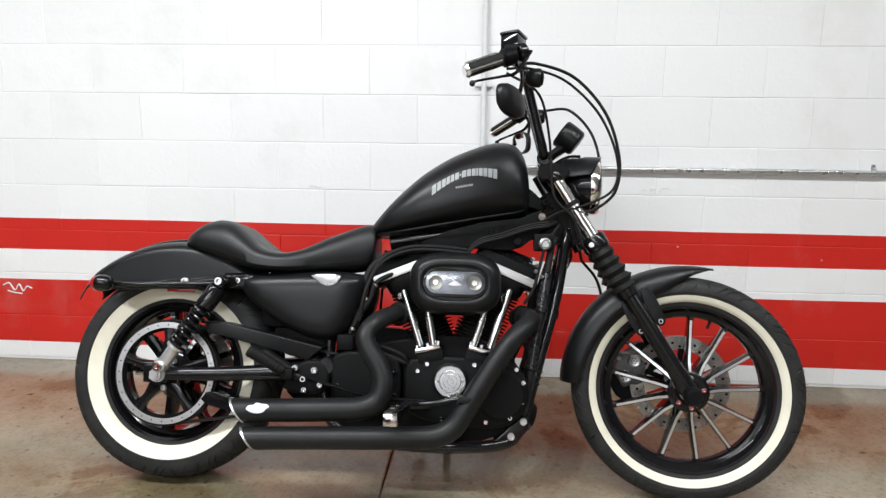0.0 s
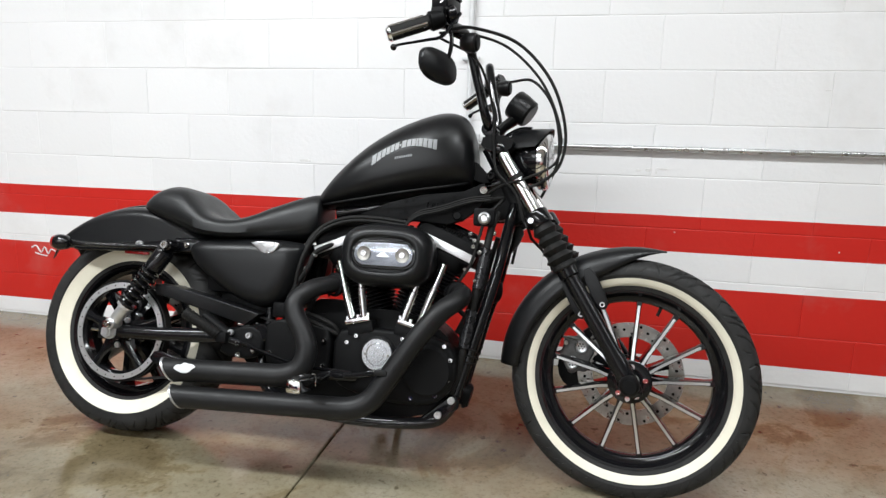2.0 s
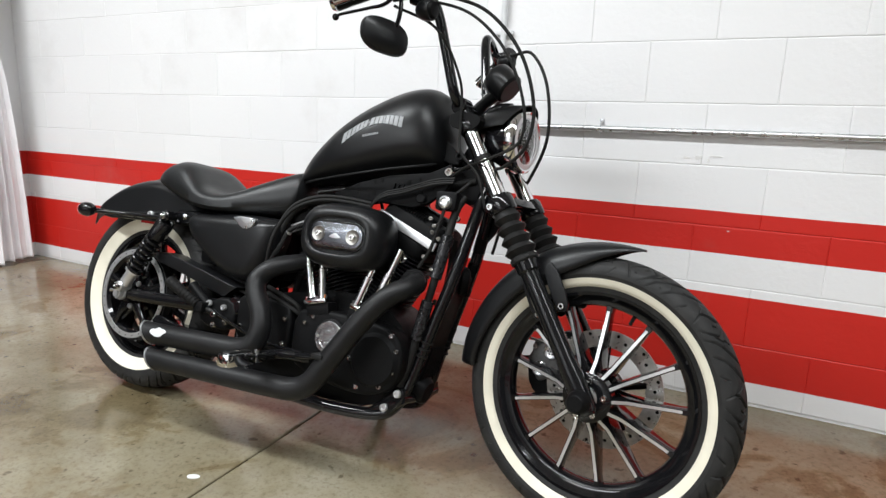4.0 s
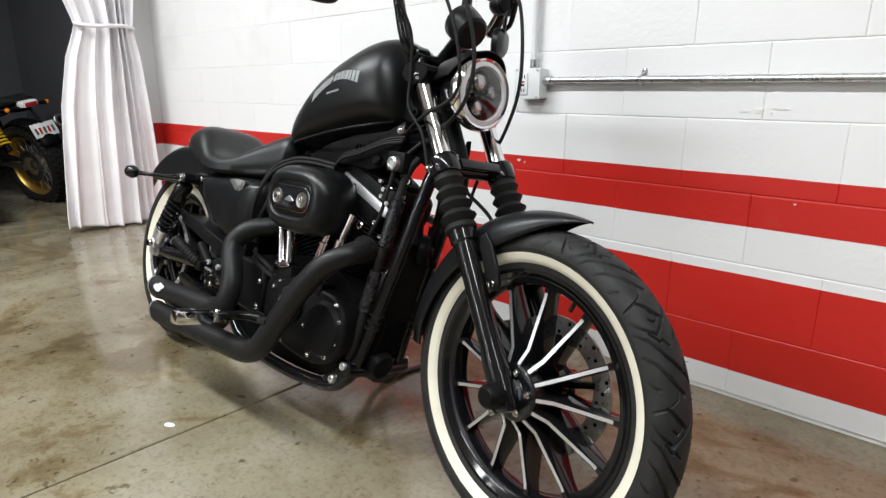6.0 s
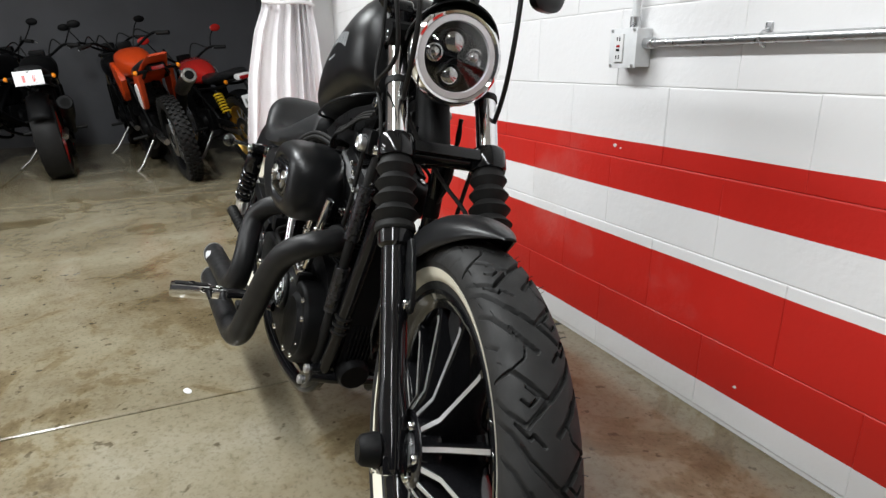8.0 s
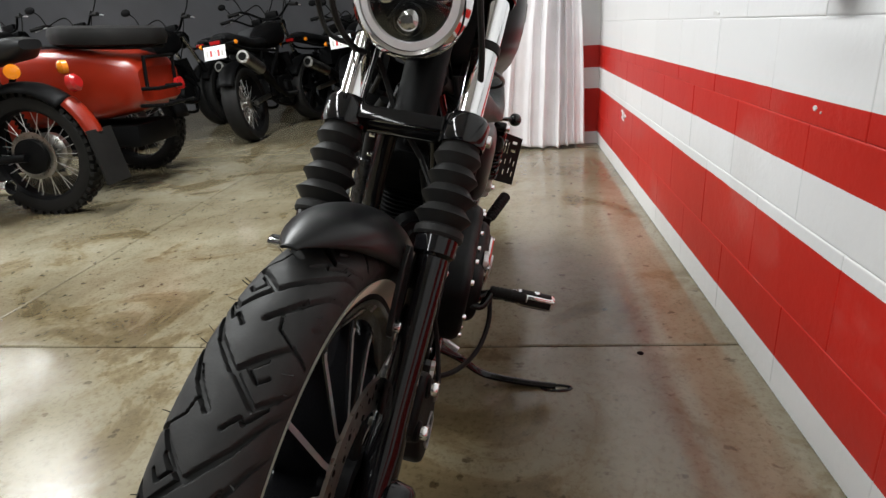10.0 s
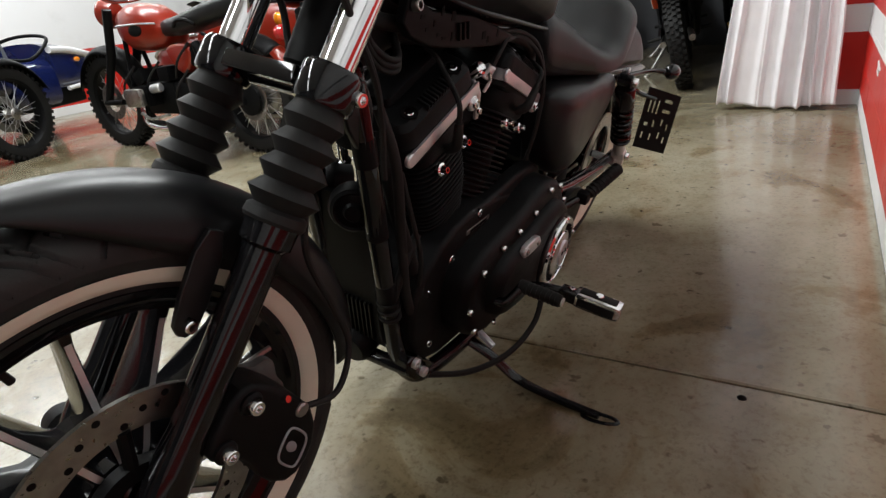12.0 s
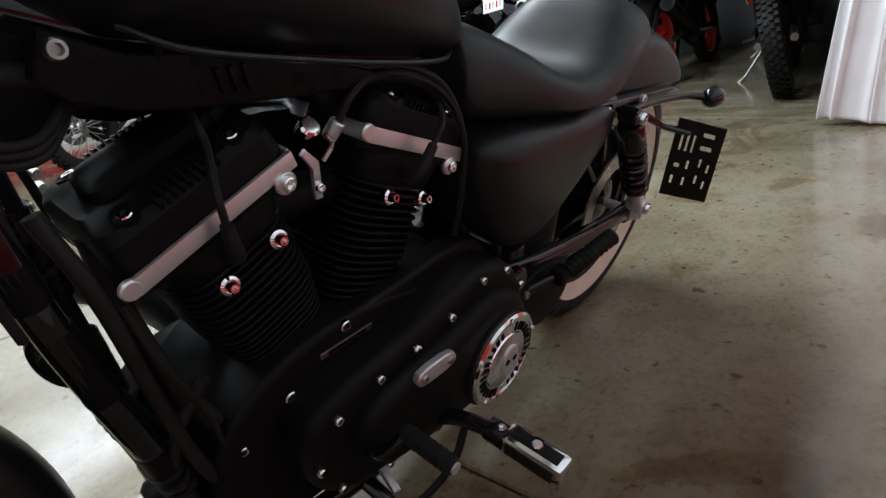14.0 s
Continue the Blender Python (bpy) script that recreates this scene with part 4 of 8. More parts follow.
        part("lever_perch", Shape().rod(g0 - d * 0.046, g0 - d * 0.07, 0.023, seg=18, bevel=0.004), GLOSS, hb)
        base = g0 - d * 0.058 + Vector((0.022, 0, 0.002))
        off = Vector((0.030, 0, -0.030))
        part("lever", Shape().tube([base, g0 + d * 0.0 + off * 1.2, g0 + d * 0.045 + off * 1.15, g1 + off * 0.9, g1 + d * 0.015 + off * 0.95], [0.008, 0.0075, 0.006, 0.0055, 0.006], 10, flat=0.6), GLOSS, hb)
        part("lever_tip", Shape().ball(g1 + d * 0.018 + off * 0.95, 0.008), GLOSS, hb)
        # indicators under the bar
        tc_ = Vector((0.325, bs + s * 0.215, 1.195))
        ind = part("indicator", Shape().lathe([(0, -0.028), (0.014, -0.026), (0.023, -0.015), (0.0255, 0.0), (0.0255, 0.012), (0.024, 0.016), (0, 0.017)], tc_, (1, 0, -0.05), 24), DENIM, hb, "black bullet indicator")
        part("indicator_lens", Shape().lathe([(0.0225, 0.015), (0.018, 0.022), (0, 0.025)], tc_, (1, 0, -0.05), 24), PLASTIC, ind)
        part("indicator_stem", Shape().tube([tc_ + Vector((-0.01, 0, 0.01)), Vector((0.275, bs + s * 0.215, 1.222))], 0.008, 10, smooth=False), GLOSS, ind)
        # mirrors hung below the bar
        mc = Vector((0.268, bs + s * 0.292, 1.112 if s < 0 else 1.12))
        stem = part("mirror_stem", Shape().tube([Vector((0.272, bs + s * 0.268, 1.222)), Vector((0.292, bs + s * 0.275, 1.19)), Vector((0.288, bs + s * 0.278, 1.14)), Vector((0.272, bs + s * 0.284, 1.118)), mc + Vector((0.01, 0, 0.002))], 0.0055, 10), GLOSS, hb)
        turn = Matrix.Rotation(radians(s * 30), 3, "Z")
        rings = []
        for k, (x, sc_) in enumerate(((0.016, 0.25), (0.014, 0.7), (0.006, 0.95), (-0.004, 1.0), (-0.010, 0.99), (-0.0105, 0.9))):
            ring = []
            for j in range(28):
                a = 2 * math.pi * j / 28
                cy, cz = math.cos(a), math.sin(a)
                ly, lz = s * 0.060 * sc_ * math.copysign(abs(cy) ** 0.75, cy), 0.040 * sc_ * math.copysign(abs(cz) ** 0.75, cz) + 0.008 * cy * sc_
                ring.append(mc + turn @ Vector((x, ly, lz)))
            rings.append(ring)
        mir = part("mirror", Shape().rings(rings), DENIM, hb, "black oval mirror hung under the bar")
        back = turn @ Vector((1, 0, 0))
        face = [mc + (p - mc) * 0.88 - back * 0.0085 for p in rings[3]]
        part("mirror_glass", Shape().rings([[p + back * 0.004 for p in face], face]), MIRROR, mir)
    # brake reservoir on the right
    rv = Vector((0.268, bs - 0.262, 1.272))
    mcyl = part("brake_reservoir", Shape().box(rv, (0.050, 0.062, 0.040), Matrix.Rotation(radians(-20), 4, "Z"), 0.006), GLOSS, hb)
    part("reservoir_lid", Shape().box(rv + Vector((0, 0, 0.023)), (0.054, 0.066, 0.008), Matrix.Rotation(radians(-20), 4, "Z"), 0.003), GLOSS, mcyl)
    part("sight_glass", Shape().rod(rv + Vector((-0.022, -0.006, -0.004)), rv + Vector((-0.030, -0.010, -0.004)), 0.006, seg=12), CHROME, mcyl)
    # cables
    for nm, pts, r in (
        ("brake_hose", [(0.275, bs - 0.235, 1.225), (0.330, bs - 0.22, 1.232), (0.435, -0.16, 1.215), (0.525, -0.12, 1.12), (0.566, -0.095, 0.995), (0.555, -0.09, 0.90), (0.500, -0.080, 0.85), (0.440, -0.06, 0.83), (0.455, -0.02, 0.76), (0.470, 0.03, 0.70)], 0.0045),
        ("throttle_cable", [(0.25, bs - 0.255, 1.21), (0.310, bs - 0.235, 1.215), (0.41, -0.18, 1.20), (0.505, -0.15, 1.11), (0.556, -0.13, 0.99), (0.548, -0.115, 0.905), (0.475, -0.125, 0.86), (0.40, -0.10, 0.84), (0.33, -0.085, 0.80)], 0.0038),
        ("idle_cable", [(0.25, bs - 0.25, 1.20), (0.335, bs - 0.18, 1.16), (0.365, -0.12, 1.06), (0.372, -0.105, 0.96), (0.385, -0.11, 0.88), (0.44, -0.105, 0.82), (0.468, -0.098, 0.74)], 0.0036),
        ("clutch_cable", [(0.275, bs + 0.23, 1.222), (0.345, 0.19, 1.215), (0.43, 0.14, 1.20), (0.505, 0.10, 1.10), (0.528, 0.095, 0.96), (0.49, 0.105, 0.85), (0.43, 0.10, 0.74), (0.405, 0.09, 0.62)], 0.0045),
    ):
        part(nm, Shape().tube(pts, r, 8, 8), RUBBER, bike, m=STEER)
    part("brake_line", Shape().tube([(0.47, 0.03, 0.70), (0.52, 0.075, 0.64), (0.535, 0.082, 0.56), (0.50, 0.085, 0.47), (0.480, 0.095, 0.40), (0.520, 0.112, 0.352), (0.588, 0.118, 0.372)], 0.0045, 8, 8), RUBBER, bike, m=STEER)
    # caliper on the left
    cal = part("brake_caliper", Shape().plate([(0.572, 0.290), (0.562, 0.345), (0.590, 0.395), (0.640, 0.448), (0.672, 0.452), (0.716, 0.396), (0.708, 0.372), (0.668, 0.350), (0.650, 0.292), (0.612, 0.262)], 0.068, 0.120, 0.009), WRINKLE, bike, "black front brake caliper", m=STEER)
    ring = [(0.607 + 0.019 * math.cos(a) * (1 + 0.18 * math.cos(2 * a)), 0.1215, 0.322 + 0.028 * math.sin(a) * (1 - 0.15 * math.cos(2 * a))) for a in [2 * math.pi * k / 28 for k in range(29)]]
    part("caliper_badge", Shape().tube(ring, 0.0016, 6, smooth=False), DECAL, cal, "grey outlined badge")
    part("badge_bar", Shape().ball((0.608, 0.1205, 0.324), (0.007, 0.002, 0.011), Matrix.Rotation(radians(30), 4, "Y"), 14, 8), DECAL, cal)
    for bx, bz in ((0.657, 0.430), (0.696, 0.386)):
        part("bolt_lug", Shape().rod((bx, 0.075, bz), (bx, 0.126, bz), 0.0145, seg=20, bevel=0.003), WRINKLE, cal)
        bolt(cal, (bx, 0.126, bz), (0, 1, 0), 0.0095, 0.009)
    part("bleed_nipple", Shape().rod((0.615, 0.112, 0.402), (0.612, 0.128, 0.410), 0.0045, seg=10), CHROME, cal)
    part("hose_banjo", Shape().rod((0.588, 0.108, 0.372), (0.588, 0.124, 0.372), 0.010, seg=16, bevel=0.002), STEEL, cal)
    # the inner half, seen through the spokes from the other side
    wave = []
    for k in range(40):
        a = 2 * math.pi * k / 40
        q = 1.0 + 0.10 * math.sin(6 * a + 0.4)
        wave.append((0.618 + 0.046 * q * math.cos(a), 0.372 + 0.056 * q * math.sin(a)))
    inner = part("caliper_inner", Shape().plate(wave, 0.062, 0.046, 0.006, 1), CALIPER, cal, "dull grey inner caliper half")
    for px, pz in ((0.632, 0.396), (0.606, 0.346)):
        part("piston_cap", Shape().lathe([(0.020, 0.0), (0.020, 0.004), (0.017, 0.006), (0.013, 0.004), (0, 0.004)], (px, 0.046, pz), (0, -1, 0), 28), GALV, inner)
        for k in range(7):
            a = 2 * math.pi * k / 6
            rr = 0.0 if k == 6 else 0.008
            part("piston_dimple", Shape().rod((px + rr * math.cos(a), 0.0425, pz + rr * math.sin(a)), (px + rr * math.cos(a), 0.0412, pz + rr * math.sin(a)), 0.0026, seg=8), DARK, inner)
    for bx, bz in ((0.588, 0.402), (0.652, 0.348)):
        bolt(inner, (bx, 0.046, bz), (0, -1, 0), 0.007, 0.006, material=STEEL)
    part("pad_pin", Shape().rod((0.572, 0.044, 0.420), (0.664, 0.044, 0.410), 0.0035, seg=8), STEEL, cal)

    # front fender
    rings = []
    for k in range(65):
        t = (k / 64) ** 1.25
        a = radians(77.5 + 101.5 * t)
        r = 0.358
        grow = max(0.10, math.sin(min(1, t / 0.34) * math.pi / 2) ** 0.72)
        hw = 0.064 * grow * (1.0 if t < 0.9 else 1 - (t - 0.9) * 1.6)
        c = Vector((math.cos(a), 0, math.sin(a)))
        drop = (0.056 + 0.014 * math.sin(math.pi * t)) * grow ** 1.5
        row = []
        for j in range(17):
            q = -1 + j / 8
            row.append(FW + c * (r - drop * abs(q) ** 2.2) + Vector((0, hw * math.sin(q * math.pi / 2 * 0.96), 0)))
        rings.append(row)
    fen = part("front_fender", Shape().rings(rings, cap=False, closed=False), DENIM, bike, "matte black front fender", m=STEER, sharp=60)
    so = fen.modifiers.new("thickness", "SOLIDIFY")
    so.thickness, so.offset = 0.0035, 1.0


front_end()


# -- bodywork
def bodywork():
    secs = [(-0.180, 0.778, 0.762, 0.024), (-0.172, 0.796, 0.757, 0.046), (-0.145, 0.830, 0.757, 0.072), (-0.10, 0.880, 0.758, 0.098), (-0.03, 0.945, 0.766, 0.121), (0.05, 0.999, 0.777, 0.133), (0.13, 1.036, 0.792, 0.138), (0.195, 1.055, 0.806, 0.138), (0.245, 1.053, 0.815, 0.132), (0.275, 1.032, 0.820, 0.119), (0.293, 0.992, 0.826, 0.098), (0.302, 0.942, 0.835, 0.068), (0.305, 0.910, 0.850, 0.04)]
    fine = []
    for i in range(len(secs) - 1):
        for k in range(4):
            t = k / 4
            p = secs[max(0, i - 1)]
            a, b = secs[i], secs[i + 1]
            n = secs[min(len(secs) - 1, i + 2)]
            fine.append([0.5 * (2 * a[j] + (b[j] - p[j]) * t + (2 * p[j] - 5 * a[j] + 4 * b[j] - n[j]) * t * t + (3 * a[j] - p[j] - 3 * b[j] + n[j]) * t ** 3) for j in range(4)])
    fine.append(secs[-1])
    rings = []
    for x, top, bot, hw in fine:
        mid = bot + (top - bot) * 0.40
        ring = []
        for j in range(40):
            t = 2 * math.pi * j / 40
            c, s = math.cos(t), math.sin(t)
            y = hw * math.copysign(abs(c) ** 0.80, c)
            z = mid + ((top - mid) * abs(s) ** 0.86 if s > 0 else -(mid - bot) * abs(s) ** 0.72)
            if s < -0.35:
                y *= 1 - 0.18 * (abs(s) - 0.35)
            ring.append((x, y, z))
        rings.append(ring)
    tank = part("fuel_tank", Shape().rings(rings), DENIM, bike, "matte black teardrop fuel tank with silver badges", sharp=60)
    part("seam", Shape().tube([(-0.165, -0.040, 0.760), (-0.08, -0.094, 0.766), (0.04, -0.118, 0.785), (0.15, -0.124, 0.805), (0.25, -0.112, 0.824), (0.288, -0.075, 0.840)], 0.0035, 8), DENIM, tank)
    part("seam", Shape().tube([(-0.165, 0.040, 0.760), (-0.08, 0.094, 0.766), (0.04, 0.118, 0.785), (0.15, 0.124, 0.805), (0.25, 0.112, 0.824), (0.288, 0.075, 0.840)], 0.0035, 8), DENIM, tank)
    part("filler_cap", Shape().lathe([(0, 0.022), (0.02, 0.021), (0.032, 0.015), (0.035, 0.006), (0.035, -0.012), (0, -0.012)], (0.085, 0.0, 1.000), (-0.42, 0, 0.9), 32), CHROME, tank, "chrome screw-in filler cap")

    def tank_side(x, z, sgn):
        """The skin of the tank at a length and a height."""
        i = min(range(len(fine)), key=lambda q: abs(fine[q][0] - x))
        f0 = fine[i]
        f1 = fine[min(len(fine) - 1, i + 1)] if x > f0[0] else fine[max(0, i - 1)]
        t = 0 if f1[0] == f0[0] else (x - f0[0]) / (f1[0] - f0[0])
        top, bot, hw = [f0[k] * (1 - t) + f1[k] * t for k in (1, 2, 3)]
        mid = bot + (top - bot) * 0.40
        if z > mid:
            s = min(1, (z - mid) / (top - mid)) ** (1 / 0.86)
        else:
            s = min(1, (mid - z) / (mid - bot)) ** (1 / 0.72)
        return sgn * hw * max(0.02, math.sqrt(max(0, 1 - s * s))) ** 0.80

    # the maker's mark as plain letter-sized bars on an arch
    for sgn in (-1, 1):
        badge = part("tank_badge", Shape().box((0.108, sgn * 0.10, 0.90), (0.15, 0.01, 0.02)), DENIM, tank, "silver-grey arched badge")
        widths = [1.1, 1, 1, 0.9, 0.9, 1, 0.45, 1.1, 1, 1, 0.5, 1, 1, 1.1, 1.0]
        tot = sum(widths)
        pos = 0.0
        for k, w in enumerate(widths):
            c = (pos + w / 2) / tot
            pos += w
            x = 0.012 + 0.192 * c
            lift = 0.027 * math.sin(math.pi * c) + 0.051 * c
            z = 0.8825 + lift
            slope = 0.027 * math.pi * math.cos(math.pi * c) / 0.192 + 0.051 / 0.192
            hgt = 0.030 - 0.009 * math.sin(math.pi * c) if k != 6 else 0.006
            hw = 0.192 * w / tot * 0.41
            ring0, ring1 = [], []
            bw = hw
            for px, pz in ((-bw, -hgt / 2), (bw, -hgt / 2), (bw, hgt / 2), (-bw, hgt / 2)):
                xx = x + px
                zz = z + pz + px * slope
                y = tank_side(xx, zz, sgn)
                ring0.append((xx, y - sgn * 0.002, zz))
                ring1.append((xx, y + sgn * 0.0012, zz))
            part("letter_bar", Shape().rings([ring0, ring1]), DECAL, badge)
        for k in range(8):
            x = 0.085 + 0.0065 * k
            ring0, ring1 = [], []
            for px, pz in ((-0.0022, -0.003), (0.0022, -0.003), (0.0022, 0.003), (-0.0022, 0.003)):
                xx, zz = x + px, 0.893 + 0.0012 * k + pz
                y = tank_side(xx, zz, sgn)
                ring0.append((xx, y - sgn * 0.002, zz))
                ring1.append((xx, y + sgn * 0.0008, zz))
            part("letter_bar", Shape().rings([ring0, ring1]), DECAL, badge)

    # seat
    top = [(-0.742, 0.724, 0.070), (-0.725, 0.752, 0.098), (-0.685, 0.783, 0.118), (-0.63, 0.797, 0.130), (-0.585, 0.793, 0.138), (-0.54, 0.762, 0.145), (-0.49, 0.725, 0.150), (-0.42, 0.711, 0.148), (-0.36, 0.724, 0.134), (-0.29, 0.754, 0.112), (-0.22, 0.782, 0.092), (-0.175, 0.792, 0.082), (-0.158, 0.775, 0.074)]
    bots = [0.712, 0.706, 0.690, 0.668, 0.652, 0.642, 0.636, 0.634, 0.636, 0.640, 0.646, 0.660, 0.700]
    rings = []
    for i in range(len(top) - 1):
        for k in range(4):
            t = k / 4
            idx = [max(0, i - 1), i, i + 1, min(len(top) - 1, i + 2)]
            def cr(vals):
                p, a, b, n = vals
                return 0.5 * (2 * a + (b - p) * t + (2 * p - 5 * a + 4 * b - n) * t * t + (3 * a - p - 3 * b + n) * t ** 3)
            x, zt, hw = [cr([top[q][j] for q in idx]) for j in range(3)]
            zb = cr([bots[q] for q in idx])
            dish = 0.022 * max(0, 1 - ((x + 0.48) / 0.16) ** 2)
            ring = []
            for j in range(36):
                a = 2 * math.pi * j / 36
                c, s = math.cos(a), math.sin(a)
                y = hw * math.copysign(abs(c) ** 0.62, c)
                if s >= 0:
                    h = abs(s) ** 0.62
                    z = zb + (zt - zb) * (0.30 + 0.70 * h) - dish * max(0, 1 - (y / hw) ** 2)
                    z -= (zt - zb) * 0.10 * abs(c) ** 3
                else:
                    z = zb + (zt - zb) * 0.30 * (1 - abs(s) ** 0.6)
                ring.append((x, y, z))
            rings.append(ring)
    seat = part("seat", Shape().rings(rings), VINYL, bike, "black vinyl solo seat with a raised rear lip", sharp=70)
    # rear fender
    rings = []
    for k in range(49):
        t = k / 48
        a = radians(141 - 92 * t)
        c = Vector((math.cos(a), 0, math.sin(a)))
        r = 0.400
        hw = 0.088 * min(1, 0.62 + t * 3.2)
        o = RW + c * r
        low = 0.580 if o.z > 0.60 else o.z - 0.022
        row = []
        for j in range(25):
            q = -1 + j / 12
            aq = abs(q)
            if aq > 0.66:
                f = (aq - 0.66) / 0.34
                zz = (o.z - 0.042) * (1 - f) + min(low, o.z - 0.042) * f
                row.append((o.x - 0.006 * math.cos(a) * -1, math.copysign(hw * (1 + 0.02 * f), q), zz))
            else:
                f = aq / 0.66
                row.append((o.x, math.copysign(hw * math.sin(f * math.pi / 2), q), o.z - 0.042 * (1 - math.cos(f * math.pi / 2)) ** 1.2))
        rings.append(row)
    rf = part("rear_fender", Shape().rings(rings, cap=False, closed=False), DENIM, bike, "matte black chopped rear fender", sharp=60)
    so = rf.modifiers.new("thickness", "SOLIDIFY")
    so.thickness, so.offset = 0.0035, -1.0
    part("fender_ridge", Shape().tube([RW + Vector((0.404 * math.cos(radians(a)), 0, 0.404 * math.sin(radians(a)))) for a in range(88, 128, 6)], 0.012, 10, flat=0.5), DENIM, rf)
    for sgn in (-1, 1):
        st = part("fender_strut", Shape().plate([(-0.955, 0.566), (-0.94, 0.588), (-0.80, 0.600), (-0.62, 0.618), (-0.50, 0.628), (-0.50, 0.588), (-0.62, 0.578), (-0.80, 0.574)], sgn * 0.098, sgn * 0.118, 0.005), GLOSS, bike)
        bolt(st, (-0.716, sgn * 0.117, 0.598), (0, sgn, 0), 0.0115, 0.009, "bolt", ALU)
        bolt(st, (-0.555, sgn * 0.117, 0.606), (0, sgn, 0), 0.009, 0.007, "bolt", CHROME)
        stalk = part("signal_stalk", Shape().tube([(-0.62, sgn * 0.128, 0.594), (-0.74, sgn * 0.134, 0.590), (-0.865, sgn * 0.160, 0.586), (-0.900, sgn * 0.195, 0.585)], [0.007, 0.007, 0.0075, 0.009], 10), GLOSS, bike)
        sig = part("rear_signal", Shape().lathe([(0, -0.028), (0.010, -0.027), (0.0195, -0.018), (0.0235, -0.002), (0.0235, 0.012), (0.022, 0.016), (0, 0.016)], (-0.912, sgn * 0.205, 0.585), (-1, 0, 0), 24), GLOSS, bike, "black bullet tail signal")
        part("signal_lens", Shape().lathe([(0.0225, 0.014), (0.020, 0.025), (0.012, 0.033), (0, 0.036)], (-0.912, sgn * 0.205, 0.585), (-1, 0, 0), 24), RED_LENS, sig, "dark red lens")
    part("reflector", Shape().box((-0.735, -0.101, 0.574), (0.085, 0.008, 0.014), bevel=0.003), RED_LENS, bike, "red side reflector")
    part("reflector", Shape().box((-0.735, 0.101, 0.574), (0.085, 0.008, 0.014), bevel=0.003), RED_LENS, bike, "red side reflector")

    # side covers
    right = [(-0.560, 0.625), (-0.40, 0.638), (-0.185, 0.642), (-0.172, 0.605), (-0.186, 0.545), (-0.212, 0.485), (-0.245, 0.445), (-0.290, 0.434), (-0.345, 0.444), (-0.415, 0.474), (-0.485, 0.518), (-0.55, 0.570)]
    def domed(outline, v0, v1, v2):
        """A cover: a short straight skirt from v0 to v1, then a smooth dome out to v2."""
        pts = outline
        for _ in range(3):
            pts = [q for a, b in zip(pts, pts[1:] + pts[:1]) for q in ((a[0] * 0.75 + b[0] * 0.25, a[1] * 0.75 + b[1] * 0.25), (a[0] * 0.25 + b[0] * 0.75, a[1] * 0.25 + b[1] * 0.75))]
        cx, cz = sum(p[0] for p in pts) / len(pts), sum(p[1] for p in pts) / len(pts)
        rings = [[(x, v0, z) for x, z in pts]]
        for k in range(15):
            th = k / 14 * math.pi / 2
            sc = max(0.02, math.cos(th)) ** 0.40
            rings.append([(cx + (x - cx) * sc, v1 + (v2 - v1) * math.sin(th), cz + (z - cz) * sc) for x, z in pts])
        return Shape().rings(rings)
    oc = part("side_cover", domed(right, -0.05, -0.085, -0.142), DENIM, bike, "matte black side cover", sharp=80)
    part("cover_badge", Shape().plate([(-0.336, 0.630), (-0.240, 0.632), (-0.246, 0.612), (-0.268, 0.595), (-0.292, 0.596), (-0.316, 0.612)], -0.10, -0.141, 0.003, 1), GALV, oc, "bright shield-shaped badge")
    part("badge_disc", Shape().plate([(-0.300, 0.630), (-0.252, 0.631), (-0.258, 0.617), (-0.276, 0.610), (-0.292, 0.617)], -0.13, -0.1425, 0.001, 1), ALU, oc)
    left = [(-0.60, 0.622), (-0.40, 0.640), (-0.175, 0.646), (-0.160, 0.60), (-0.175, 0.515), (-0.225, 0.440), (-0.29, 0.415), (-0.37, 0.435), (-0.50, 0.510), (-0.595, 0.575)]
    part("side_cover", domed(left, 0.05, 0.088, 0.146), DENIM, bike, "matte black battery cover", sharp=80)
    # number plate holder, no plate in it
    holder = Shape()
    n_u, n_w = 16, 18
    holes = [(2, 11, 3, 15), (4, 11, 5, 15), (6, 11, 7, 15), (9, 12, 13, 13), (9, 15, 13, 16), (2, 3, 3, 5), (2, 7, 4, 8), (6, 3, 7, 5), (6, 7, 7, 9), (10, 4, 11, 6), (10, 8, 11, 10), (13, 3, 14, 5), (13, 7, 14, 9)]
    a0, a1 = Vector((-0.834, 0.169, 0.0)), Vector((-0.936, 0.250, 0.0))
    nrm = (a1 - a0).cross(Vector((0, 0, 1))).normalized()
    cells = [(i, j) for i in range(n_u) for j in range(n_w) if not any(h[0] <= i < h[2] and h[1] <= j < h[3] for h in holes)]
    for i, j in cells:
        c0 = a0.lerp(a1, i / n_u)
        c1 = a0.lerp(a1, (i + 1) / n_u)
        z0, z1 = 0.352 + 0.185 * j / n_w, 0.352 + 0.185 * (j + 1) / n_w
        for o in (nrm * 0.0012, nrm * -0.0012):
            s0, s1 = 0.010 - 0.030 * i / n_u, 0.010 - 0.030 * (i + 1) / n_u
            q = [c0 + o + Vector((0, 0, z0 + s0)), c1 + o + Vector((0, 0, z0 + s1)), c1 + o + Vector((0, 0, z1 + s1)), c0 + o + Vector((0, 0, z1 + s0))]
            holder.add(q, [(0, 1, 2, 3)])
    ph = part("plate_holder", holder, PLASTIC, bike, "empty slotted black plate holder beside the shock")
    part("holder_bracket", Shape().tube([(-0.86, 0.19, 0.51), (-0.80, 0.15, 0.53), (-0.74, 0.125, 0.56)], 0.008, 8), GLOSS, ph)


bodywork()


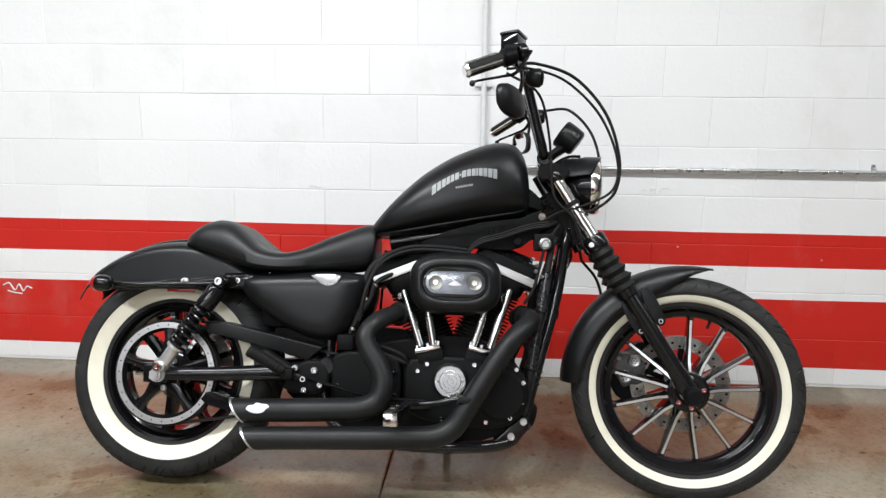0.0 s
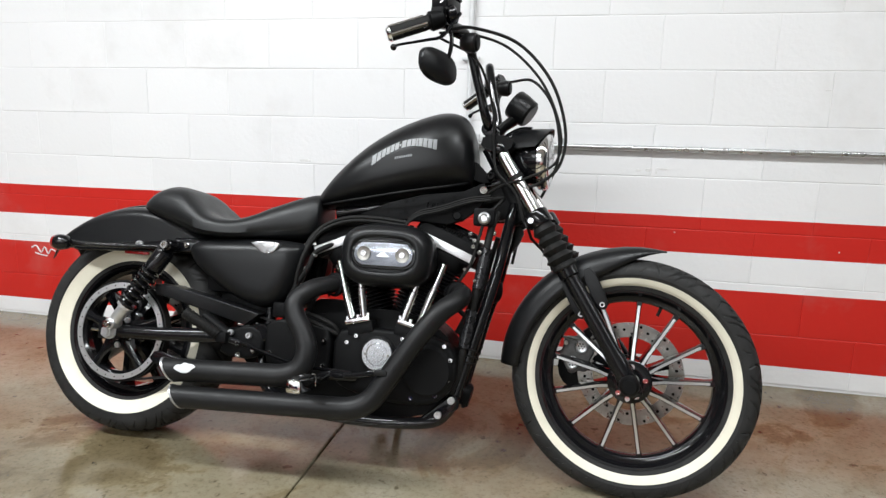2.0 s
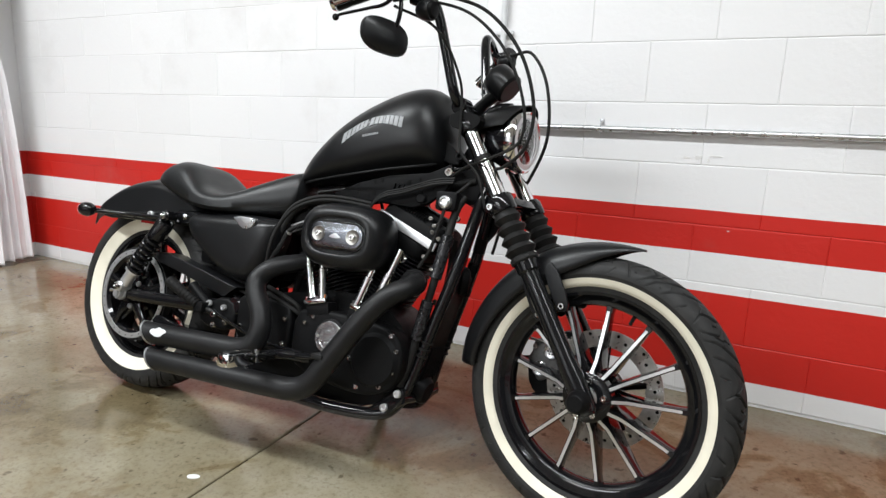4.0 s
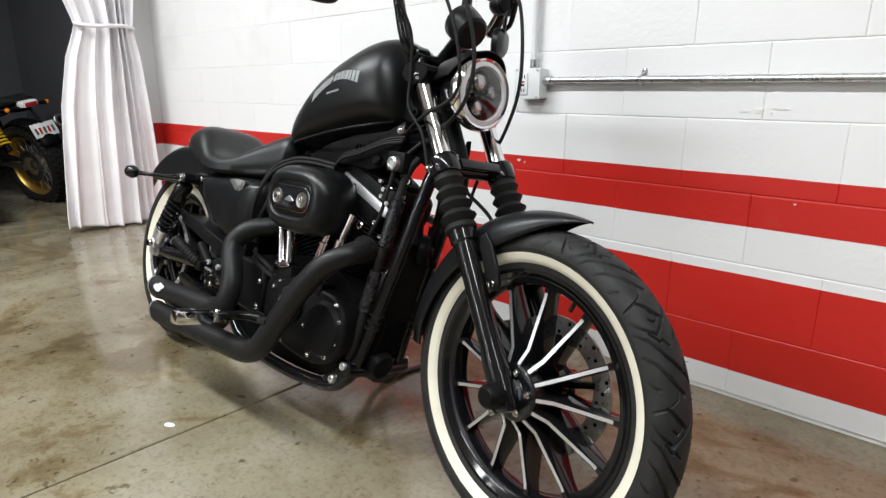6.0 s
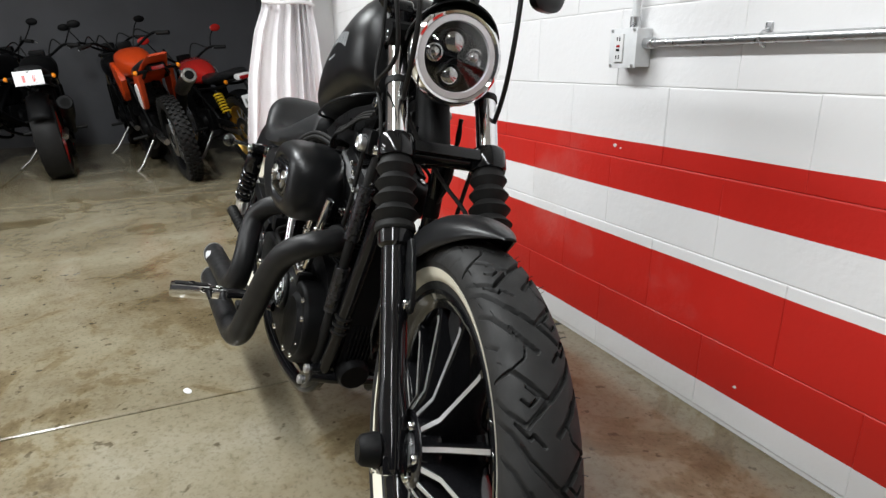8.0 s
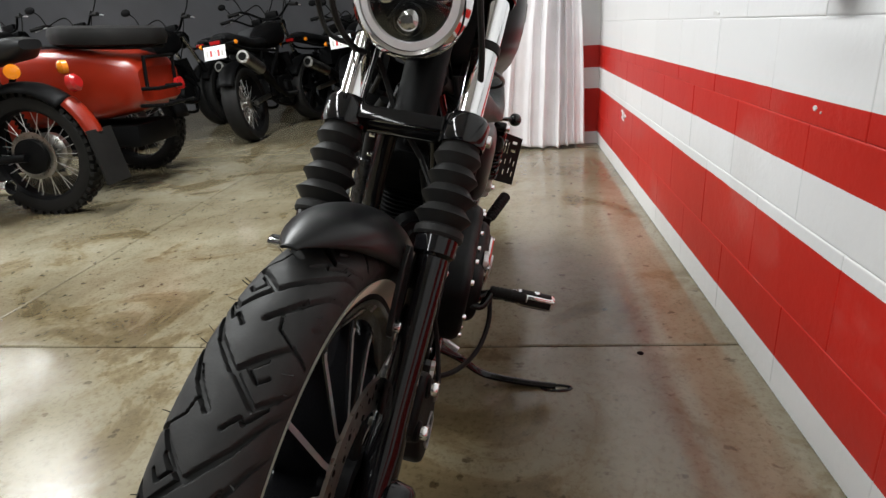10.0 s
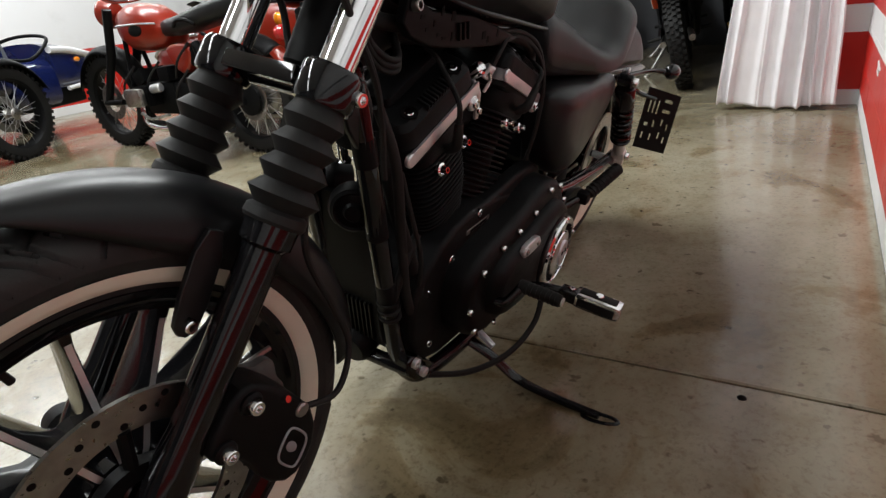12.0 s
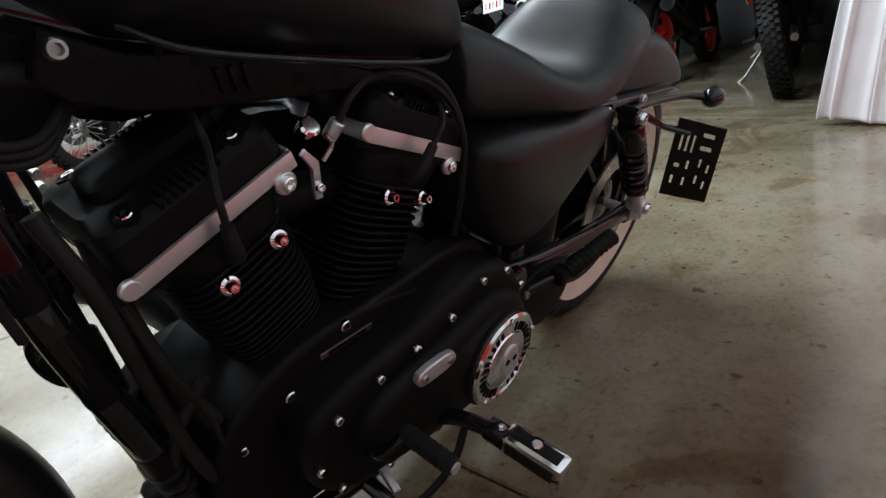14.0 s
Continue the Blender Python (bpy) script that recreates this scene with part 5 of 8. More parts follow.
# -- shocks, swingarm
def rear_end():
    for sgn in (-1, 1):
        a, b = Vector((-0.588, sgn * 0.150, 0.600)), Vector((-0.752, sgn * 0.150, 0.352))
        d = (b - a).normalized()
        Ls = (b - a).length
        sh = part("shock", Shape().lathe([(0, 0.02), (0.022, 0.02), (0.027, 0.028), (0.028, 0.085), (0.024, 0.09), (0, 0.09)], a, d, 24), GLOSS, bike, "black coil-over rear shock")
        coil = []
        side = d.cross(Vector((0, 1, 0))).normalized()
        up2 = Vector((0, 1, 0))
        for k in range(120):
            t = k / 119
            an = 2 * math.pi * 7.5 * t
            coil.append(a + d * (0.085 + t * (Ls - 0.15)) + (side * math.cos(an) + up2 * math.sin(an)) * 0.0245)
        part("spring", Shape().tube(coil, 0.0055, 8, smooth=False), GLOSS, sh)
        part("damper_rod", Shape().rod(a + d * 0.08, b - d * 0.05, 0.014, seg=16), DARK, sh)
        part("lower_body", Shape().lathe([(0, Ls - 0.075), (0.026, Ls - 0.075), (0.026, Ls - 0.066), (0.019, Ls - 0.06), (0.018, Ls - 0.018), (0.012, Ls), (0, Ls)], a, d, 24), ALU, sh, "bare aluminium shock end")
        for p in (a, b):
            part("eye", Shape().rod(p + Vector((0, -0.020, 0)), p + Vector((0, 0.020, 0)), 0.017, seg=20, bevel=0.003), GLOSS if p is a else ALU, sh)
            bolt(sh, p + Vector((0, sgn * 0.020, 0)), (0, sgn, 0), 0.0125, 0.012, "bolt", CHROME)
        arm = part("swingarm", Shape().tube([(-0.27, sgn * 0.105, 0.365), (-0.40, sgn * 0.112, 0.345), (-0.60, sgn * 0.122, 0.332), (-0.77, sgn * 0.126, 0.3265)], [0.0224, 0.0208, 0.0184, 0.0176], 14, flat=1.15), GLOSS, bike, "black swingarm")
        part("axle_block", Shape().box((-0.775, sgn * 0.128, 0.3265), (0.075, 0.022, 0.05), bevel=0.006), GLOSS, arm)
        part("adjuster", Shape().rod((-0.815, sgn * 0.128, 0.3265), (-0.84, sgn * 0.128, 0.3265), 0.0055, seg=8), CHROME, arm)
        part("pivot_cap", Shape().rod((-0.275, sgn * 0.12, 0.365), (-0.275, sgn * 0.142, 0.365), 0.026, seg=24, bevel=0.004), GLOSS, arm)
    part("swingarm_bridge", Shape().box((-0.33, 0, 0.365), (0.05, 0.20, 0.055), bevel=0.01), GLOSS, bike)
    guard = [(-0.640, 0.482), (-0.581, 0.480), (-0.45, 0.453), (-0.292, 0.418), (-0.333, 0.382), (-0.45, 0.410), (-0.578, 0.440), (-0.636, 0.450)]
    part("belt_guard", Shape().plate(guard, -0.066, -0.128, 0.003, 0), DENIM, bike, "flat black belt guard")
    lowg = [(-0.66, 0.245), (-0.56, 0.222), (-0.45, 0.220), (-0.36, 0.235), (-0.36, 0.262), (-0.46, 0.258), (-0.56, 0.262), (-0.63, 0.285)]
    part("debris_guard", Shape().plate(lowg, -0.070, -0.105, 0.004), GLOSS, bike)
    # belt runs
    for p in ([(-0.766, -0.083, 0.481), (-0.235, -0.083, 0.395)], [(-0.766, -0.083, 0.172), (-0.235, -0.083, 0.255)]):
        d0 = Vector(p[1]) - Vector(p[0])
        up = Vector((-d0.z, 0, d0.x)).normalized() * 0.003
        rings = [[Vector(q) + up + Vector((0, -0.013, 0)), Vector(q) + up + Vector((0, 0.013, 0)), Vector(q) - up + Vector((0, 0.013, 0)), Vector(q) - up + Vector((0, -0.013, 0))] for q in p]
        part("belt_run", Shape().rings(rings), RUBBER, bike)
    # passenger pegs, folded
    for sgn in (-1, 1):
        pp = part("passenger_peg", Shape().rod((-0.385, sgn * 0.175, 0.352), (-0.475, sgn * 0.215, 0.412), 0.0145, 0.0165, 16, 0.004), RUBBER, bike, "folded rubber passenger peg")
        part("peg_hinge", Shape().box((-0.375, sgn * 0.168, 0.346), (0.035, 0.03, 0.03), bevel=0.006), WRINKLE, pp)
        part("peg_mount", Shape().tube([(-0.30, sgn * 0.13, 0.32), (-0.375, sgn * 0.165, 0.345)], 0.010, 10, smooth=False), GLOSS, pp)
        rib = Shape()
        for k in range(9):
            q = Vector((-0.385, sgn * 0.175, 0.352)).lerp(Vector((-0.475, sgn * 0.215, 0.412)), 0.12 + 0.10 * k)
            dd = Vector((-0.09, sgn * 0.04, 0.06)).normalized()
            rib.rod(q - dd * 0.0018, q + dd * 0.0018, 0.0175, seg=14)
        part("peg_ribs", rib, RUBBER, pp)
    part("peg_bracket", Shape().plate([(-0.25, 0.335), (-0.35, 0.365), (-0.475, 0.335), (-0.485, 0.265), (-0.42, 0.205), (-0.30, 0.225)], 0.130, 0.142, 0.004, 1), PLASTIC, bike)
    bolt(bike, (-0.30, 0.142, 0.325), (0, 1, 0), 0.008, 0.007, "bolt", STEEL)
    part("rear_master_cylinder", Shape().rod((-0.46, -0.135, 0.40), (-0.36, -0.145, 0.345), 0.016, seg=16, bevel=0.003), WRINKLE, bike)
    for q in ((-0.335, -0.150, 0.330), (-0.305, -0.145, 0.355), (-0.36, -0.15, 0.36), (-0.33, -0.15, 0.30), (-0.285, -0.15, 0.315)):
        bolt(bike, q, (0, -1, 0), 0.009, 0.010, "bolt", CHROME if q[2] < 0.34 else ALU)
    part("brake_linkage", Shape().tube([(-0.36, -0.146, 0.345), (-0.25, -0.16, 0.315), (-0.12, -0.165, 0.288), (0.02, -0.17, 0.285)], 0.0055, 8), GLOSS, bike)
    part("linkage_plate", Shape().plate([(-0.40, 0.29), (-0.28, 0.285), (-0.255, 0.335), (-0.28, 0.385), (-0.35, 0.38), (-0.39, 0.335)], -0.10, -0.145, 0.01), WRINKLE, bike)


rear_end()


# -- engine and frame
CRANK = Vector((0.085, 0, 0.300))


def cyl_frame(sign):
    """A cylinder's own axes: x along the bike, y across, z up the bore."""
    return Matrix.Translation(CRANK) @ Matrix.Rotation(radians(22.5 * sign), 4, "Y")


def slash(shape, c):
    """Lean a pipe's end back, its top the longer."""
    shape.v = [(x - (z - c.z) * 0.65, y, z) for x, y, z in shape.v]
    return shape


def engine():
    case = part("crankcase", Shape().plate([(-0.26, 0.20), (-0.27, 0.36), (-0.20, 0.42), (-0.06, 0.44), (0.02, 0.46), (0.15, 0.46), (0.25, 0.42), (0.30, 0.34), (0.285, 0.24), (0.22, 0.17), (0.05, 0.155), (-0.18, 0.165)], -0.085, 0.095, 0.012), WRINKLE, bike, "black wrinkle-painted crankcase")
    for sign, nm in ((1, "front"), (-1, "rear")):
        m = cyl_frame(sign)
        def xf(s):
            return s.moved(m)
        barrel = part("cylinder", xf(Shape().rings([[(0.058 * math.cos(a), 0.058 * math.sin(a), z) for a in [2 * math.pi * j / 28 for j in range(28)]] for z in (0.14, 0.33)])), WRINKLE, bike, "black finned " + nm + " cylinder")
        fin = None
        for k in range(17):
            z = 0.150 + 0.0108 * k
            grow = 0.066 + 0.010 * min(1, k / 7)
            hy = grow * 0.98
            if True:
                ring = []
                for zz, sc in ((-0.0022, 0.985), (-0.0012, 1.0), (0.0012, 1.0), (0.0022, 0.985)):
                    ring.append([(grow * sc * math.copysign(abs(math.cos(a)) ** 0.55, math.cos(a)), hy * sc * math.copysign(abs(math.sin(a)) ** 0.55, math.sin(a)), zz) for a in [2 * math.pi * j / 24 for j in range(24)]])
                part("fin", Shape().rings(ring), WRINKLE, barrel, m=m @ Matrix.Translation((0, 0, z)))
        head = part("cylinder_head", xf(Shape().rings([[(0.076 * sc * math.copysign(abs(math.cos(a)) ** 0.5, math.cos(a)), 0.076 * sc * math.copysign(abs(math.sin(a)) ** 0.5, math.sin(a)), z) for a in [2 * math.pi * j / 32 for j in range(32)]] for z, sc in ((0.325, 0.92), (0.335, 1.0), (0.362, 1.05), (0.368, 1.04))])), WRINKLE, bike, "black cylinder head")
        # long rocker box: bright side bands, flat flanks, sloping shoulders
        def rr(hx, hy, z, r=0.022, n=6):
            pts = []
            for cx, cy, a0 in ((hx - r, hy - r, 0), (-hx + r, hy - r, 90), (-hx + r, -hy + r, 180), (hx - r, -hy + r, 270)):
                for k in range(n):
                    a = radians(a0 + 90 * k / (n - 1))
                    pts.append((cx + r * math.cos(a), cy + r * math.sin(a), z))
            return pts
        part("rocker_base", xf(Shape().rings([rr(0.098, 0.074, 0.362), rr(0.101, 0.077, 0.366), rr(0.101, 0.077, 0.395)])), WRINKLE, head, "black rocker base")
        for sd in (-1, 1):
            flank = Shape().box((-0.001, sd * 0.0785, 0.3845), (0.200, 0.006, 0.0200 if sd > 0 else 0.0235), bevel=0.0015)
            part("rocker_band", xf(flank), ALU, head, "machined silver rocker band")
            for ex in ((-0.080, 0.101) if sd > 0 else ()):
                low = 0.366 if ex < 0 else 0.386
                part("band_tab", xf(Shape().rod((ex, sd * 0.074, low), (ex, sd * 0.0825, low), 0.0135 if ex < 0 else 0.011, seg=20, bevel=0.002)), ALU, head)
                if ex < 0:
                    at = m @ Vector((ex, sd * 0.0825, low))
                    bolt(head, at, m.to_3x3() @ Vector((0, sd, 0)), 0.0085, 0.006)
            part("band_end", xf(Shape().box((0.1005 if sign < 0 else -0.1005, sd * 0.052, 0.3845), (0.005, 0.044, 0.020), bevel=0.0018)), ALU, head)
        rocker = part("rocker_cover", xf(Shape().rings([rr(0.100, 0.076, 0.394), rr(0.101, 0.077, 0.400), rr(0.098, 0.074, 0.424), rr(0.094, 0.066, 0.434), rr(0.090, 0.036, 0.441, 0.014), rr(0.080, 0.026, 0.439, 0.012)])), WRINKLE, bike, "black rocker cover", sharp=25)
        part("cover_hump", xf(Shape().rings([rr(0.070, 0.030, 0.434, 0.012), rr(0.068, 0.028, 0.452, 0.012), rr(0.060, 0.020, 0.458, 0.010)])), WRINKLE, rocker)
        for sd in (-1, 1):
            for k in range(9):
                part("rib", xf(Shape().box((-0.032 + 0.0082 * k, sd * 0.064, 0.434), (0.0040, 0.022, 0.012), Matrix.Rotation(radians(-sd * 22), 4, "X"), 0.001)), WRINKLE, rocker)
        for bx in (-0.062, 0.060):
            for sd in (-1, 1):
                at = m @ Vector((bx, sd * 0.056, 0.433))
                ax = (m.to_3x3() @ Vector((0, sd * 0.28, 1))).normalized()
                part("bolt_recess", Shape().lathe([(0.0145, 0.0), (0.0140, 0.0045), (0.0115, 0.0045), (0.011, 0.001), (0, 0.001)], at, ax, 20), DARK, rocker)
                bolt(rocker, at, ax, 0.0075, 0.006)
        for sd in (-1, 1):
            for bx, bz in ((-0.042, 0.312), (0.029, 0.309)):
                base = m @ Vector((bx, sd * 0.072, bz))
                ax = (m.to_3x3() @ Vector((0, sd, 0.25))).normalized()
                part("head_bolt_cup", Shape().lathe([(0.0125, 0.0), (0.0110, 0.009), (0.008, 0.011), (0.008, 0.006), (0, 0.006)], base, ax, 20), CHROME, head)
                bolt(head, base + ax * 0.006, ax, 0.006, 0.014)
        # spark plug lead on the left: down the flank from under the tank
        plug = m @ Vector((0.008, 0.082, 0.338))
        side = m.to_3x3()
        part("spark_plug_cap", Shape().tube([plug, plug + side @ Vector((0.002, 0.018, 0.016)), plug + side @ Vector((-0.004, 0.022, 0.055))], [0.0085, 0.0090, 0.0065], 12), RUBBER, head)
        lead_end = m @ Vector((-0.050, 0.020, 0.470))
        part("plug_lead", Shape().tube([plug + side @ Vector((-0.004, 0.022, 0.055)), plug + side @ Vector((-0.014, 0.018, 0.085)), m @ Vector((-0.034, 0.062, 0.444)), m @ Vector((-0.044, 0.042, 0.462)), lead_end], 0.0042, 8, 8), RUBBER, head)
    part("intake", Shape().tube([(0.085, -0.09, 0.60), (0.085, -0.03, 0.60), (0.085, 0.0, 0.60)], [0.026, 0.024, 0.03], 16), WRINKLE, bike)
    part("throttle_body", Shape().rod((0.03, 0.0, 0.605), (0.14, 0.0, 0.605), 0.027, seg=20, bevel=0.004), WRINKLE, bike)
    part("fuel_rail", Shape().rod((0.098, 0.035, 0.690), (0.100, 0.062, 0.716), 0.0125, seg=18, bevel=0.003), CHROME, bike)
    part("fuel_fitting", Shape().rod((0.068, 0.052, 0.690), (0.060, 0.062, 0.712), 0.0095, seg=14, bevel=0.002), ALU, bike)
    part("fuel_hose", Shape().tube([(0.060, 0.062, 0.712), (0.045, 0.066, 0.738), (0.01, 0.06, 0.752), (-0.05, 0.055, 0.748)], 0.005, 8), RUBBER, bike)
    br = part("tank_bracket", Shape().plate([(0.088, 0.625), (0.092, 0.672), (0.110, 0.690), (0.116, 0.684), (0.102, 0.664), (0.099, 0.625)], 0.058, 0.064, 0.002, 0), ALU, bike)
    bolt(bike, (0.094, 0.064, 0.640), (0, 1, 0), 0.006, 0.005)
    part("wire_clip", Shape().tube([(0.088, 0.066, 0.672), (0.078, 0.070, 0.690), (0.086, 0.070, 0.704)], 0.003, 8), GALV, bike)

    # pushrods, right
    for p0, p1 in (((-0.060, -0.118, 0.590), (-0.004, -0.128, 0.430)), ((0.005, -0.128, 0.575), (0.034, -0.132, 0.430)), ((0.187, -0.128, 0.575), (0.143, -0.132, 0.430)), ((0.246, -0.118, 0.600), (0.192, -0.128, 0.430))):
        rod = part("pushrod_tube", Shape().rod(p0, p1, 0.0098, seg=18), CHROME, bike, "chrome pushrod tube")
        d = (Vector(p1) - Vector(p0)).normalized()
        q = Vector(p0).lerp(Vector(p1), 0.42)
        part("pushrod_sleeve", Shape().rod(q, Vector(p1), 0.0122, seg=18, bevel=0.002), CHROME, rod)
        part("keeper", Shape().rod(q - d * 0.004, q + d * 0.006, 0.0135, seg=18, bevel=0.002), CHROME, rod)
    for bx, tilt in ((0.016, -14), (0.168, 14)):
        tb = part("tappet_block", Shape().box((bx, -0.130, 0.426), (0.072, 0.036, 0.013), Matrix.Rotation(radians(tilt), 4, "Y"), 0.003), CHROME, bike, "chrome tappet block")
        for dx in (-0.03, 0.0, 0.03):
            part("block_bolt", Shape().rod((bx + dx, -0.140, 0.432 - dx * math.tan(radians(tilt))), (bx + dx, -0.140, 0.442 - dx * math.tan(radians(tilt))), 0.005, seg=6), CHROME, tb)
        part("tappet_guide", Shape().box((bx + (0.008 if tilt < 0 else -0.008), -0.118, 0.405), (0.075, 0.045, 0.034), Matrix.Rotation(radians(tilt), 4, "Y"), 0.006), WRINKLE, tb)
    # air cleaner
    def oval(y, k):
        pts = []
        for j in range(64):
            a = 2 * math.pi * j / 64
            c, s = math.cos(a), math.sin(a)
            pts.append((0.090 + (0.130 - k) * math.copysign(abs(c) ** 0.64, c), y, 0.612 + (0.089 - k) * math.copysign(abs(s) ** 0.70, s)))
        return pts
    ac = part("air_cleaner", Shape().rings([oval(-0.085, 0.020), oval(-0.088, 0.006), oval(-0.10, 0.0), oval(-0.155, 0.0), oval(-0.175, 0.004), oval(-0.190, 0.012), oval(-0.199, 0.024), oval(-0.2015, 0.034), oval(-0.1995, 0.040), oval(-0.1935, 0.043)]), DENIM, bike, "matte black oval air cleaner cover", sharp=50)
    def stad(hw, hh, n=40):
        out = []
        for j in range(n):
            a = 2 * math.pi * j / n
            c, s = math.cos(a), math.sin(a)
            out.append((0.092 + math.copysign(hw - hh, c) + hh * c if abs(c) > 1e-6 else 0.092, 0.612 + hh * s))
        return out
    part("insert_frame", Shape().plate(stad(0.092, 0.040), -0.188, -0.1985, 0.003, 0), GLOSS, ac)
    ip = part("insert_plate", Shape().plate(stad(0.084, 0.033), -0.190, -0.2025, 0.003, 0), INSERT, ac, "polished oval insert, tinted dark for the room it reflects")
    for bx in (0.038, 0.146):
        part("bolt_cup", Shape().lathe([(0.020, 0.0), (0.019, 0.003), (0.012, 0.0008), (0, 0.0008)], (bx, -0.2025, 0.612), (0, -1, 0), 28), STEEL, ip)
        bolt(ip, (bx, -0.2028, 0.612), (0, -1, 0), 0.0085, 0.006)
    part("insert_mark", Shape().plate([(0.070, 0.606), (0.080, 0.612), (0.092, 0.620), (0.100, 0.613), (0.114, 0.606), (0.092, 0.603)], -0.2015, -0.2038, 0.0006), GALV, ip)
    part("cleaner_back", Shape().plate([(-0.03, 0.56), (-0.03, 0.67), (0.05, 0.695), (0.14, 0.695), (0.21, 0.67), (0.21, 0.56), (0.13, 0.53), (0.05, 0.53)], -0.06, -0.09, 0.006), WRINKLE, ac)

    # right cam cover with timer cover
    cam_out = [(-0.052, 0.392), (0.02, 0.405), (0.09, 0.408), (0.20, 0.402), (0.262, 0.392), (0.300, 0.355), (0.308, 0.300), (0.290, 0.250), (0.245, 0.215), (0.17, 0.205), (0.06, 0.215), (-0.02, 0.235), (-0.052, 0.265)]
    cc = part("cam_cover", Shape().plate(cam_out, -0.08, -0.138, 0.012, 1), WRINKLE, bike, "black wrinkle cam cover with bright bolts")
    part("cover_boss", Shape().rod((0.225, -0.13, 0.305), (0.225, -0.148, 0.305), 0.074, 0.068, 40, 0.006), WRINKLE, cc)
    part("timer_ring", Shape().lathe([(0.050, 0.0), (0.050, 0.006), (0.046, 0.009), (0.0, 0.009)], (0.083, -0.138, 0.338), (0, -1, 0), 40), WRINKLE, cc)
    tm = part("timer_cover", Shape().lathe([(0.0445, 0.008), (0.0445, 0.013), (0.042, 0.0155), (0.031, 0.0155), (0.029, 0.0135), (0.020, 0.0135), (0.019, 0.016), (0.009, 0.016), (0.008, 0.0145), (0, 0.0145)], (0.083, -0.138, 0.338), (0, -1, 0), 48), POLISHED, cc, "round brushed timer cover")
    for sx in (-0.033, 0.033):
        bolt(tm, (0.083 + sx, -0.153, 0.338), (0, -1, 0), 0.004, 0.003, material=STEEL)
    for bx, bz in ((0.016, 0.383), (-0.010, 0.363), (0.150, 0.385), (0.150, 0.295), (0.268, 0.376), (0.288, 0.340), (0.283, 0.285), (0.252, 0.242), (0.185, 0.228), (0.06, 0.232), (-0.035, 0.262)):
        bolt(cc, (bx, -0.137, bz), (0, -1, 0), 0.0068, 0.007)
    spc = part("sprocket_cover", Shape().plate([(-0.262, 0.375), (-0.255, 0.400), (-0.20, 0.415), (-0.10, 0.405), (-0.058, 0.392), (-0.058, 0.262), (-0.10, 0.262), (-0.235, 0.272), (-0.255, 0.29)], -0.07, -0.142, 0.010, 1), WRINKLE, bike, "black sprocket cover")
    for bx, bz in ((-0.238, 0.312), (-0.075, 0.362), (-0.075, 0.290)):
        bolt(spc, (bx, -0.141, bz), (0, -1, 0), 0.0085, 0.008)
    # oil lines and filter
    for q in (-0.012, 0.006):
        part("oil_line", Shape().tube([(-0.19, -0.10, 0.43 + q), (-0.13, -0.135, 0.425 + q), (-0.06, -0.13, 0.40 + q), (-0.04, -0.11, 0.37)], 0.0065, 8), RUBBER, bike)
    part("oil_filter", Shape().lathe([(0, 0.075), (0.030, 0.073), (0.037, 0.064), (0.038, 0.0), (0, 0.0)], (0.262, -0.01, 0.245), (1, 0, -0.25), 28), PLASTIC, bike, "black oil filter")
    reg = part("voltage_regulator", Shape().box((0.312, -0.002, 0.315), (0.03, 0.085, 0.095), Matrix.Rotation(radians(13), 4, "Y"), 0.006), WRINKLE, bike, "finned black voltage regulator")
    for k in range(9):
        part("cooling_rib", Shape().box((0.328, -0.038 + 0.0090 * k, 0.310), (0.014, 0.003, 0.088), Matrix.Rotation(radians(13), 4, "Y")), WRINKLE, reg)
    horn = part("horn", Shape().lathe([(0, 0.03), (0.012, 0.03), (0.016, 0.024), (0.035, 0.020), (0.040, 0.010), (0.040, 0.0), (0.024, -0.012), (0, -0.012)], (0.368, 0.016, 0.540), (0.86, 0.50, 0), 32), PLASTIC, bike, "round black horn")
    part("horn_ring", Shape().lathe([(0.034, 0.021), (0.030, 0.024), (0.026, 0.021)], (0.368, 0.016, 0.540), (0.86, 0.50, 0), 32), PLASTIC, horn)
    for q in ((0.345, 0.03, 0.47), (0.335, 0.028, 0.44)):
        bolt(bike, q, (1, 0.3, 0), 0.006, 0.008, "bolt", STEEL)

    part("sensor_cover", Shape().lathe([(0, 0.016), (0.022, 0.015), (0.030, 0.008), (0.031, 0), (0, 0)], (0.262, 0.070, 0.300), (0.45, 0.9, 0), 24), PLASTIC, bike)
    part("oil_cooler_hose", Shape().tube([(0.30, 0.05, 0.255), (0.325, 0.065, 0.33), (0.315, 0.075, 0.42), (0.27, 0.07, 0.47)], 0.0075, 10), RUBBER, bike)
    part("earth_cable", Shape().tube([(0.335, 0.07, 0.60), (0.315, 0.085, 0.52), (0.285, 0.09, 0.44), (0.27, 0.085, 0.36)], 0.0042, 8), RUBBER, bike)
    for q in ((0.252, 0.088, 0.352), (0.268, 0.085, 0.250), (0.225, 0.09, 0.225)):
        bolt(bike, q, (0.3, 1, 0), 0.0075, 0.008)
    # left: primary cover
    prim = [(0.205, 0.335), (0.195, 0.375), (0.150, 0.402), (0.08, 0.412), (0.0, 0.422), (-0.08, 0.442), (-0.14, 0.458), (-0.205, 0.445), (-0.262, 0.395), (-0.290, 0.325), (-0.285, 0.255), (-0.245, 0.195), (-0.18, 0.170), (-0.08, 0.172), (0.05, 0.185), (0.14, 0.205), (0.19, 0.255)]
    pc = part("primary_cover", Shape().plate(prim, 0.08, 0.152, 0.024, 2), WRINKLE, bike, "black wrinkle primary cover")
